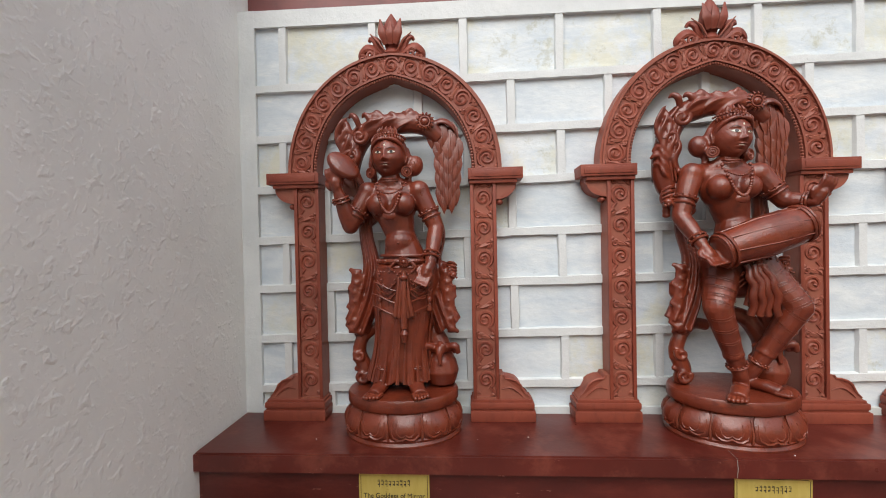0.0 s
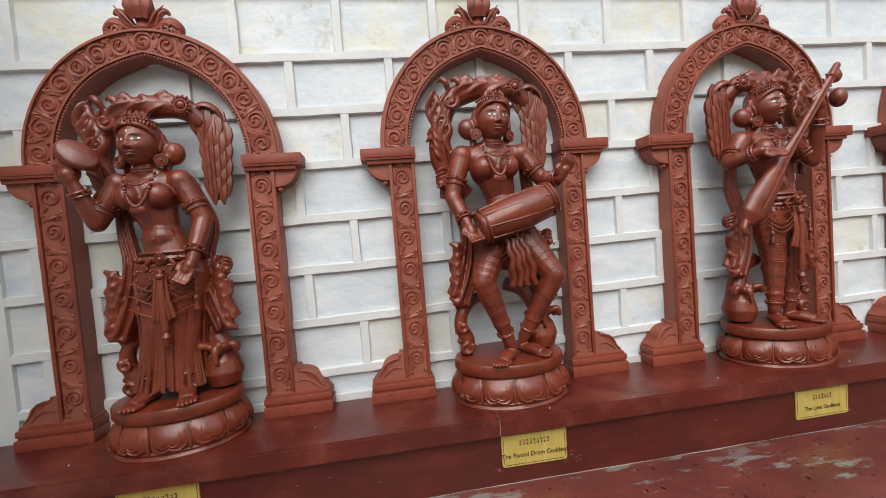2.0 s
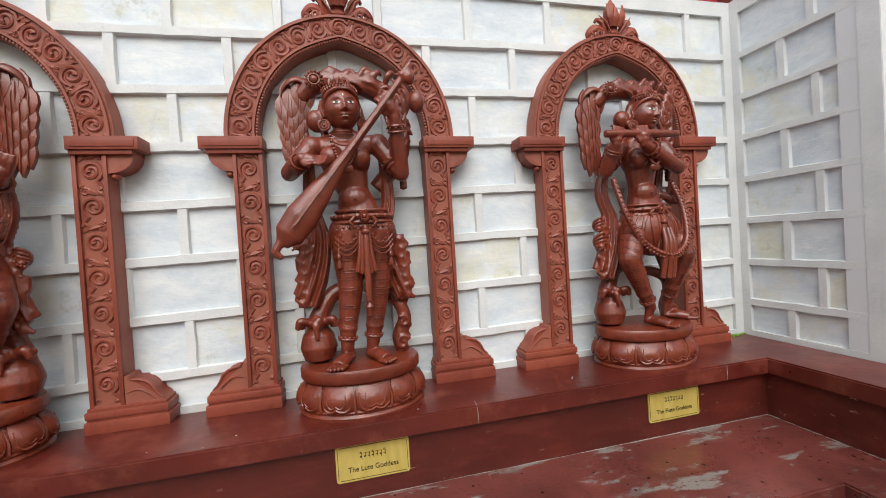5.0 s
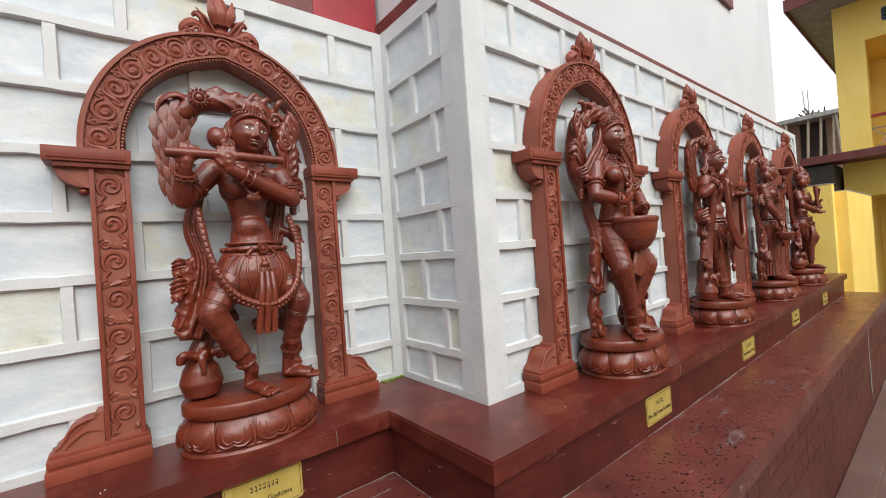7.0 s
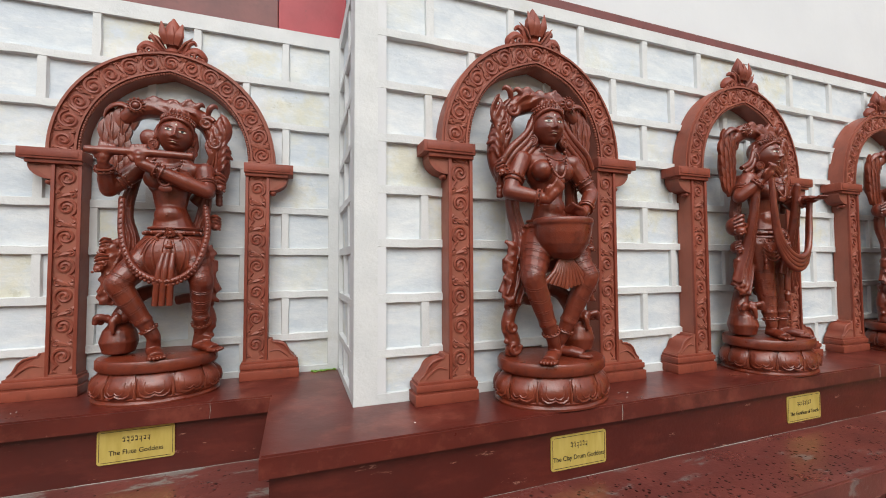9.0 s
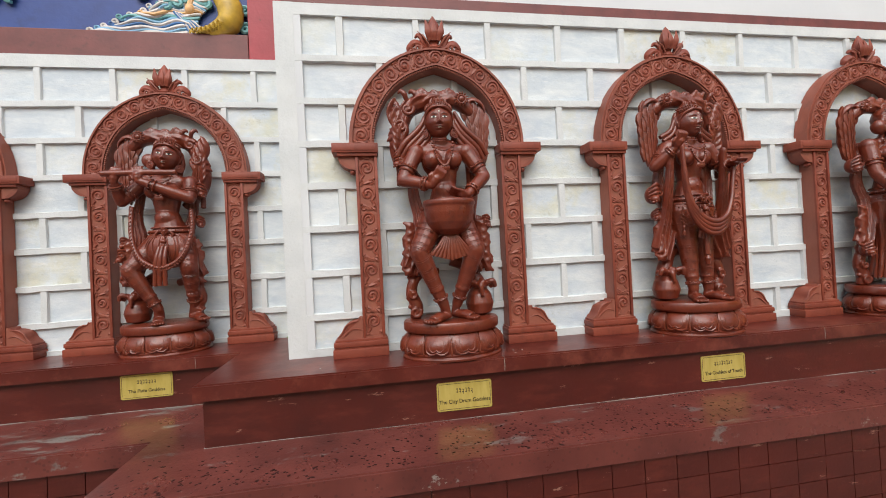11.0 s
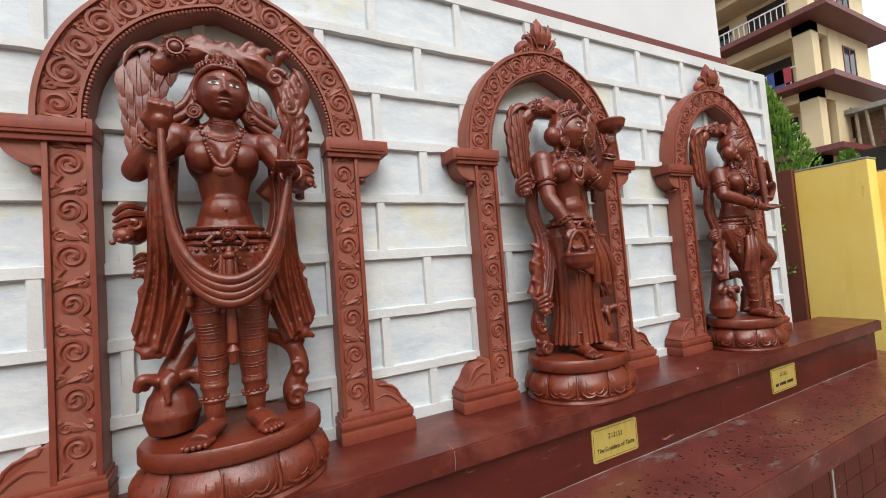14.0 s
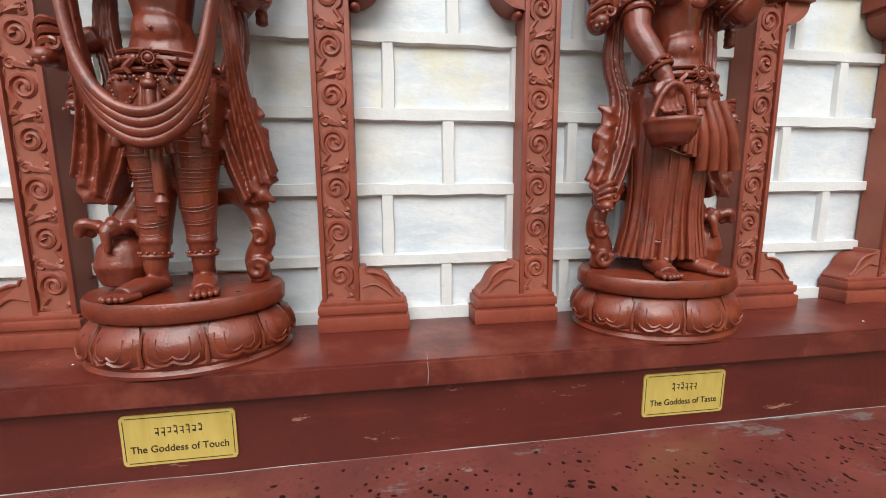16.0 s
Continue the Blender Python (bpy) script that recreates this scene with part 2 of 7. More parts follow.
m.base(srgb(30, 36, 40), srgb(44, 52, 56), m.noise(0.8, 3))
GLASS = m.done()
m = Mat("old_brickwork", 0.85)
m.base(srgb(122, 96, 80), srgb(146, 118, 100), m.noise(1.5, 6, 0.6, (1, 1, 3)))
m.layer(srgb(92, 74, 64), m.ramp(m.noise(6, 5, 0.6, (1, 1, 2)), 0.52, 0.66), 0.7)
BRICKWORK = m.done()
m = Mat("weathered_bamboo", 0.8)
m.base(srgb(140, 130, 112), srgb(170, 160, 142), m.noise(6, 4))
BAMBOO = m.done()
m = Mat("white_railing_paint", 0.5)
m.base(srgb(216, 216, 220), srgb(228, 228, 230), m.noise(5, 3))
RAILWHITE = m.done()
m = Mat("conifer_green", 0.6)
m.base(srgb(52, 92, 24), srgb(112, 152, 44), m.noise(7, 4))
m.layer(srgb(28, 56, 16), m.ramp(m.noise(3, 5), 0.52, 0.7), 0.6)
LEAF = m.done()
m = Mat("tree_bark", 0.9)
m.base(srgb(70, 54, 40), srgb(96, 78, 60), m.noise(14, 5, 0.6, (1, 1, 0.3)))
BARK = m.done()
m = Mat("ivory_eye_paint", 0.35)
m.base(srgb(196, 188, 172), srgb(208, 200, 186), m.noise(60, 2))
IVORY = m.done()
m = Mat("black_eye_paint", 0.3)
m.base(srgb(18, 12, 10), srgb(26, 18, 14), m.noise(60, 2))
PUPIL = m.done()
m = Mat("mural_blue_paint", 0.5)
m.base(srgb(24, 48, 112), srgb(34, 66, 136), m.noise(4, 6))
m.layer(srgb(18, 32, 84), m.ramp(m.noise(9, 6), 0.55, 0.7), 0.5)
m.bump(m.noise(40, 4), 0.002, 0.4)
MURALBLUE = m.done()


def plain(name, c, rough=0.5, k=0.85):
    q = Mat(name, rough)
    q.base(srgb(*[int(v * k) for v in c]), srgb(*c), q.noise(18, 5))
    q.bump(q.noise(70, 3), 0.0012, 0.4)
    return q.done()


GOLD = plain("mural_gold_paint", (206, 168, 60), 0.4, 0.8)
CREAM = plain("mural_cream_paint", (214, 208, 204), 0.5)
PALEBLUE = plain("mural_pale_blue_paint", (120, 172, 206), 0.5)
TEAL = plain("mural_teal_paint", (108, 168, 170), 0.5)
SKYBLUE = plain("mural_mid_blue_paint", (58, 110, 168), 0.5)
PEACH = plain("mural_peach_paint", (224, 176, 120), 0.5)


# ---- mesh tools ----
class MB:
    """Collects closed shapes as plain vertex and face lists."""

    def __init__(self):
        self.v, self.f, self.mi = [], [], []
        self.slot = 0

    def add(self, vs, fs):
        o = len(self.v)
        self.v.extend([tuple(p) for p in vs])
        self.f.extend([tuple(i + o for i in q) for q in fs])
        self.mi.extend([self.slot] * len(fs))

    def box(self, x0, y0, z0, x1, y1, z1, b=0.0):
        if b <= 0:
            vs = [(x0, y0, z0), (x1, y0, z0), (x1, y1, z0), (x0, y1, z0), (x0, y0, z1), (x1, y0, z1), (x1, y1, z1), (x0, y1, z1)]
            self.add(vs, [(3, 2, 1, 0), (4, 5, 6, 7), (0, 1, 5, 4), (1, 2, 6, 5), (2, 3, 7, 6), (3, 0, 4, 7)])
            return
        bm = bmesh.new()
        bmesh.ops.create_cube(bm, size=1.0, matrix=Matrix.Translation(((x0 + x1) / 2, (y0 + y1) / 2, (z0 + z1) / 2)) @ Matrix.Diagonal((x1 - x0, y1 - y0, z1 - z0, 1)))
        bmesh.ops.bevel(bm, geom=list(bm.edges), offset=b, segments=2, affect="EDGES", profile=0.6)
        self.bm(bm)

    def bm(self, bm):
        bm.verts.index_update()
        self.add([tuple(p.co) for p in bm.verts], [[q.index for q in f.verts] for f in bm.faces])
        bm.free()

    def ring_faces(self, rows, n, close_rows=False, caps=True):
        fs = []
        for i in range(rows - 1):
            for j in range(n):
                k = (j + 1) % n
                fs.append((i * n + j, i * n + k, (i + 1) * n + k, (i + 1) * n + j))
        if caps:
            fs.append(tuple(range(n - 1, -1, -1)))
            fs.append(tuple((rows - 1) * n + j for j in range(n)))
        return fs

    def tube(self, pts, rad, n=10, flat=1.0, side=None):
        """A tube along points with a radius or a list of radii; flat squeezes it across the direction `side`."""
        pts = [Vector(p) for p in pts]
        if not isinstance(rad, (list, tuple)):
            rad = [rad] * len(pts)
        elif len(rad) != len(pts):
            rad = [rad[0] + (rad[-1] - rad[0]) * i / (len(pts) - 1) for i in range(len(pts))] if len(rad) == 2 else list(np.interp(np.linspace(0, 1, len(pts)), np.linspace(0, 1, len(rad)), rad))
        vs = []
        u = Vector(side) if side else None
        for i, p in enumerate(pts):
            t = (pts[min(i + 1, len(pts) - 1)] - pts[max(i - 1, 0)])
            t = t.normalized() if t.length > 1e-9 else Vector((0, 0, 1))
            if u is None:
                u = t.orthogonal().normalized()
            u = (u - t * u.dot(t))
            u = u.normalized() if u.length > 1e-6 else t.orthogonal().normalized()
            w = t.cross(u)
            for j in range(n):
                a = 2 * math.pi * j / n
                vs.append(p + u * (math.cos(a) * rad[i]) + w * (math.sin(a) * rad[i] * flat))
        self.add(vs, self.ring_faces(len(pts), n))

    def ball(self, c, r, rot=None, nu=14, nv=9):
        r = (r, r, r) if isinstance(r, (int, float)) else r
        q = Euler([radians(a) for a in rot]).to_matrix() if rot else Matrix.Identity(3)
        vs = [Vector((0, 0, -r[2]))]
        for i in range(1, nv):
            th = math.pi * i / nv
            for j in range(nu):
                a = 2 * math.pi * j / nu
                vs.append(Vector((r[0] * math.sin(th) * math.cos(a), r[1] * math.sin(th) * math.sin(a), -r[2] * math.cos(th))))
        vs.append(Vector((0, 0, r[2])))
        fs = [(0, 1 + (j + 1) % nu, 1 + j) for j in range(nu)]
        for i in range(nv - 2):
            for j in range(nu):
                k = (j + 1) % nu
                fs.append((1 + i * nu + j, 1 + i * nu + k, 1 + (i + 1) * nu + k, 1 + (i + 1) * nu + j))
        o = 1 + (nv - 2) * nu
        fs += [(o + j, o + (j + 1) % nu, len(vs) - 1) for j in range(nu)]
        c = Vector(c)
        self.add([c + q @ p for p in vs], fs)

    def lathe(self, prof, n=32, c=(0, 0, 0), ey=1.0, rot=None):
        """A turned body from (radius, height) pairs; ey squeezes it in y."""
        q = Euler([radians(a) for a in rot]).to_matrix() if rot else Matrix.Identity(3)
        c = Vector(c)
        vs = []
        for r, z in prof:
            for j in range(n):
                a = 2 * math.pi * j / n
                vs.append(c + q @ Vector((r * math.cos(a), r * ey * math.sin(a), z)))
        self.add(vs, self.ring_faces(len(prof), n))

    def torus(self, c, R, r, rot=None, n=20, k=6, e=1.0):
        q = Euler([radians(a) for a in rot]).to_matrix() if rot else Matrix.Identity(3)
        c = Vector(c)
        vs, fs = [], []
        for i in range(n):
            a = 2 * math.pi * i / n
            for j in range(k):
                b = 2 * math.pi * j / k
                vs.append(c + q @ Vector(((R + r * math.cos(b)) * math.cos(a), (R * e + r * math.cos(b)) * math.sin(a), r * math.sin(b))))
        for i in range(n):
            for j in range(k):
                fs.append((i * k + j, ((i + 1) % n) * k + j, ((i + 1) % n) * k + (j + 1) % k, i * k + (j + 1) % k))
        self.add(vs, fs)

    def prism(self, poly, y0, y1):
        """A flat outline in (x, z), carried from y0 to y1."""
        n = len(poly)
        vs = [(x, y0, z) for x, z in poly] + [(x, y1, z) for x, z in poly]
        fs = [tuple(range(n)), tuple(range(2 * n - 1, n - 1, -1))]
        fs += [(j, j + n, (j + 1) % n + n, (j + 1) % n) for j in range(n)]
        self.add(vs, fs)

    def mesh(self, name, mats, smooth=None):
        me = bpy.data.meshes.new(name)
        me.from_pydata(self.v, [], self.f)
        for q in (mats if isinstance(mats, (list, tuple)) else [mats]):
            me.materials.append(q)
        if max(self.mi, default=0) > 0:
            me.polygons.foreach_set("material_index", self.mi)
        bm = bmesh.new()
        bm.from_mesh(me)
        bmesh.ops.recalc_face_normals(bm, faces=list(bm.faces))
        bm.to_mesh(me)
        bm.free()
        if smooth is not None:
            me.shade_smooth()
            if smooth < 180:
                me.set_sharp_from_angle(angle=radians(smooth))
        me.update()
        return me


def part(name, mb, mats, parent=None, label="", smooth=35, category="", group="", kind=""):
    ob = new(name, mb.mesh(name, mats, smooth))
    if parent is not None:
        ob.parent = parent
    return tagged(ob, label, category, group, kind)


def boxed(x0, y0, z0, x1, y1, z1, b=0.0):
    q = MB()
    q.box(x0, y0, z0, x1, y1, z1, b)
    return q


def spline(pts, n=8):
    """A smooth line through points (Catmull-Rom)."""
    P = [Vector(p) for p in pts]
    P = [P[0] * 2 - P[1]] + P + [P[-1] * 2 - P[-2]]
    out = []
    for i in range(1, len(P) - 2):
        for k in range(n):
            t = k / n
            a, b, c, d = P[i - 1], P[i], P[i + 1], P[i + 2]
            out.append(0.5 * ((2 * b) + (c - a) * t + (2 * a - 5 * b + 4 * c - d) * t * t + (3 * b - a - 3 * c + d) * t ** 3))
    out.append(P[-2])
    return out


def spiral(c, r0, turns, start, sense=1, n=22, r1=0.15):
    """Points of a flat curl in the xz plane, from its rim inward."""
    out = []
    for i in range(n):
        t = i / (n - 1)
        a = start + sense * turns * 2 * math.pi * t
        r = r0 * (1 - t * (1 - r1))
        out.append(Vector((c[0] + r * math.cos(a), c[1], c[2] + r * math.sin(a))))
    return out


# ---- plan (metres) ----
GROUND = -0.15
YA, YB = 1.655, 1.07            # faces of the two statue walls
XL, XC, XE = -0.96, 4.0, 9.25   # side wall, return corner, far end
TOP = 2.585                     # top of the statue walls
BENCH, LEDGE = 0.92, 0.67
CENTRES_A = (-0.31, 0.905, 2.083, 3.283)
CENTRES_B = (4.74, 5.998, 7.252, 8.505)

m = Mat("wet_dark_drop", 0.3, 0.0, 0.3)
m.base(srgb(30, 10, 9), srgb(44, 15, 13), m.noise(80, 2))
WETDROP = m.done()

# ---- the ground ----
g = MB()
g.box(-400, -400, GROUND - 0.3, 400, 400, GROUND)
part("ground", g, YARD, None, "wet red-brown and grey concrete yard", None, "ground", "", "structure")

# ---- statue walls: solid core, proud white joints, recessed block faces ----
ROWS_A = [0.945] + [1.085 + 0.2042 * k for k in range(8)]
ROWS_B = [0.955] + [1.105 + 0.2033 * k for k in range(8)]
JW = 0.034


def joint_bar(mb, horizontal, a, b, c, y, w=JW, depth=0.034):
    """One raised joint with sloping, slightly uneven edges; local frame: wall face at y, front towards -y."""
    n = max(2, int(abs(b - a) / 0.05))
    vs, fs = [], []
    for i in range(n + 1):
        s = a + (b - a) * i / n
        e = [random.uniform(-0.0019, 0.0019) for _ in range(4)]
        prof = [(-w / 2 - 0.005 + e[0], y + depth), (-w / 2 + 0.002 + e[1], y + 0.001), (w / 2 - 0.002 + e[2], y + 0.001), (w / 2 + 0.005 + e[3], y + depth)]
        for d, yy in prof:
            cc = c(s) if callable(c) else c
            vs.append((s, yy, cc + d) if horizontal else (c + d, yy, s))
    for i in range(n):
        for j in range(3):
            fs.append((i * 4 + j, i * 4 + j + 1, (i + 1) * 4 + j + 1, (i + 1) * 4 + j))
        fs.append((i * 4 + 3, i * 4, (i + 1) * 4, (i + 1) * 4 + 3))
    fs += [(0, 1, 2, 3), (n * 4 + 3, n * 4 + 2, n * 4 + 1, n * 4)]
    mb.add(vs, fs)


BLOCK = boxed(-0.5, -0.5, -0.5, 0.5, 0.5, 0.5).mesh("block", BLUEWASH)
JOINTS = []      # (parent, length, joints per row)


def block_wall(name, length, thick, odd, even, bands, m, label, ROWS_Z, slant=0.0, rise=lambda x, k: 0.0):
    """A wall along its local x from 0 to length, its joint face at local y = 0."""
    root = part(name, boxed(0, 0.034, GROUND, length, thick, TOP), WHITEPAINT, None, label, None, "wall", "", "structure")
    root.matrix_basis = m
    lo, hi = bands
    jb = MB()
    jb.box(0, 0, BENCH - 0.02, lo, 0.036, TOP)
    jb.box(length - hi, 0, BENCH - 0.02, length, 0.036, TOP)
    jb.box(lo - 0.004, 0.0005, ROWS_Z[-1], length - hi + 0.004, 0.036, TOP - 0.001)
    jb.box(lo - 0.004, 0.0005, BENCH - 0.02, length - hi + 0.004, 0.036, ROWS_Z[0])
    level = lambda k, x: ROWS_Z[k] + (rise(x, k) if 0 < k < 8 else 0.0)
    for k in range(1, 8):
        e = random.uniform(-0.004, 0.004)
        joint_bar(jb, True, lo - 0.004, length - hi + 0.004, lambda x, k=k, e=e: level(k, x) + e, 0)
    for r in range(8):
        xs = [x for x in (odd if (7 - r) % 2 == 0 else even) if lo + 0.05 < x < length - hi - 0.05]
        xs = [x + slant * r + random.uniform(-0.006, 0.006) for x in xs]
        for x in xs:
            joint_bar(jb, False, level(r, x) - 0.004, level(r + 1, x) + 0.004, x, 0.0022, JW, 0.032)
        ends = [lo] + xs + [length - hi]
        for a, b in zip(ends, ends[1:]):
            c = (a + b) / 2
            z0, z1 = level(r, c), level(r + 1, c)
            tip = ((level(r, b) + level(r + 1, b)) - (level(r, a) + level(r + 1, a))) / 2 / (b - a)
            BLOCKS.append((root, c, (z0 + z1) / 2, b - a + 0.004, z1 - z0 + 0.006, tip))
    part("joint_grid", jb, WHITEJOINT, root, "raised whitewashed plaster joints", None)
    return root


BLOCKS = []
odd_a = [0.183 + 0.377 * k for k in range(14)]
even_a = [0.362 + 0.379 * k for k in range(14)]
block_wall("wall_north", XC - XL + 0.02, 0.14, odd_a, even_a, (0.07, 0.07), pose(XL, YA, 0), "white wall of pale blue washed blocks with raised joints", ROWS_A, 0.0, lambda x, k: -0.0205 * max(0.0, 3.71 - x) * (1 - 0.045 * k))
odd_b = [0.262 + 0.3685 * k for k in range(14)]
even_b = [0.445 + 0.3685 * k for k in range(14)]
block_wall("wall_east", XE - XC, 0.14, odd_b, even_b, (0.085, 0.075), pose(XC, YB, 0), "white wall of pale blue washed blocks with raised joints", ROWS_B, 0.0045)
block_wall("wall_return", YA - YB - 0.003, 0.12, [0.36], [0.23], (0.04, 0.07), pose(XC - 0.002, YA - 0.001, 0, 0, 0, -90), "short return wall of pale washed blocks", ROWS_A)

# side wall of rough grey plaster
part("wall_west", boxed(XL - 0.25, -3.6, GROUND, XL, YA + 0.16, 3.0), PLASTER, None, "rough grey cement-plastered side wall", None, "wall", "", "structure")


# ---- bench and ledge ----
def slab_outline(xa, ya, xr, yb, xe, back_a, back_b):
    return [(xa, ya), (xr, ya), (xr, yb), (xe, yb), (xe, back_b), (XC - 0.002, back_b), (XC - 0.002, back_a), (xa, back_a)]


def slab(poly, z0, z1, bevel=0.0):
    bm = bmesh.new()
    vs = [bm.verts.new((x, y, z0)) for x, y in poly]
    f = bm.faces.new(vs)
    up = bmesh.ops.extrude_face_region(bm, geom=[f])
    bmesh.ops.translate(bm, vec=(0, 0, z1 - z0), verts=[q for q in up["geom"] if isinstance(q, bmesh.types.BMVert)])
    bmesh.ops.recalc_face_normals(bm, faces=list(bm.faces))
    if bevel:
        bmesh.ops.bevel(bm, geom=[e for e in bm.edges if abs(e.verts[0].co.z - e.verts[1].co.z) < 1e-5 and e.verts[0].co.z > z1 - 1e-5], offset=bevel, segments=2, affect="EDGES")
    q = MB()
    q.bm(bm)
    return q


XB_END, XL_END = 9.62, 9.9
bench = part("bench", slab(slab_outline(XL, 1.345, 3.735, 0.795, XB_END - 0.02, YA, YB), LEDGE - 0.01, BENCH - 0.062), REDPAINT, None, "dark red painted masonry bench below the statues", None, "bench", "", "structure")
part("bench_top", slab(slab_outline(XL, 1.315, 3.71, 0.765, XB_END, YA, YB), BENCH - 0.062, BENCH, 0.006), BENCHTOP, bench, "glossy dark red painted top slab", None)
ledge = part("ledge", slab(slab_outline(XL, 0.945, 3.505, 0.475, XL_END - 0.02, YA, YB), GROUND, LEDGE - 0.085), REDPAINT, None, "dark red painted masonry plinth", None, "plinth", "", "structure")
part("ledge_top", slab(slab_outline(XL, 0.915, 3.48, 0.45, XL_END, YA, YB), LEDGE - 0.085, LEDGE, 0.006), WETLEDGE, ledge, "wet worn red ledge with grey peeled patches", None)
# mortar line where the bench meets the ledge
q = MB()
for (a, b) in (((XL, 1.343), (3.733, 1.343)), ((3.733, 1.343), (3.733, 0.793)), ((3.733, 0.793), (XB_END - 0.02, 0.793))):
    n = 40
    pts = [(a[0] + (b[0] - a[0]) * i / n + random.uniform(-0.002, 0.002), a[1] + (b[1] - a[1]) * i / n + random.uniform(-0.002, 0.002), LEDGE + 0.001) for i in range(n + 1)]
    q.tube(pts, [random.uniform(0.0002, 0.0015) for _ in pts], 5)
part("mortar_line", q, CEMENT, ledge, "thin grey mortar line", None)
# cement strip at the foot of the plinth
part("gutter_strip", boxed(3.4, 0.32, GROUND, 12.0, 0.474, GROUND + 0.02, 0.006), YARD, None, "wet dark cement strip along the plinth", None, "kerb", "", "structure")


# ---- carved arches ----
def scroll_unit(mb, place, s, flip, r=0.0061):
    """A running-scroll unit: one full curl, its stem, a corner curl and leaves; place maps (u, v) on the face to a point, v along the band."""
    sg = -1 if flip else 1
    R = 0.0345
    pts = [place(sg * 0.034, -0.05 * s), place(sg * 0.03, 0.06 * s)]
    for i in range(23):
        t = i / 22
        a = -0.35 * math.pi + 1.75 * 2 * math.pi * t
        rr = R * (1 - 0.8 * t ** 0.9)
        pts.append(place(sg * rr * math.cos(a), 0.5 * s + rr * 1.06 * math.sin(a)))
    mb.tube(pts, [r * 1.1, r * 1.25, r * 1.1, r * 1.0, r * 0.95, r * 1.5], 6)
    pts = []
    for i in range(13):
        t = i / 12
        a = 0.9 * math.pi - 1.2 * 2 * math.pi * t
        rr = 0.0145 * (1 - 0.75 * t)
        pts.append(place(sg * (0.02 + rr * math.cos(a)), 0.94 * s + rr * math.sin(a)))
    mb.tube(pts, [r * 0.9, r * 0.85, r * 1.2], 5)
    for (u0, v0, u1, v1, w) in ((-0.034, 0.16, -0.02, 0.0, 1.5), (-0.036, 0.78, -0.012, 1.0, 1.5), (0.037, 0.7, 0.036, 0.86, 1.1), (-0.036, 0.12, -0.037, 0.3, 0.9), (-0.036, 0.32, -0.037, 0.66, 1.0), (-0.024, 0.86, 0.03, 1.0, 1.7), (0.036, 0.08, 0.014, -0.06, 1.6), (0.037, 0.4, 0.038, 0.62, 0.8)):
        mb.tube([place(sg * u0, v0 * s), place(sg * (u0 + u1) * 0.56, (v0 + v1) * 0.5 * s), place(sg * u1, v1 * s)], [r * 0.4, r * w, r * 0.3], 5)


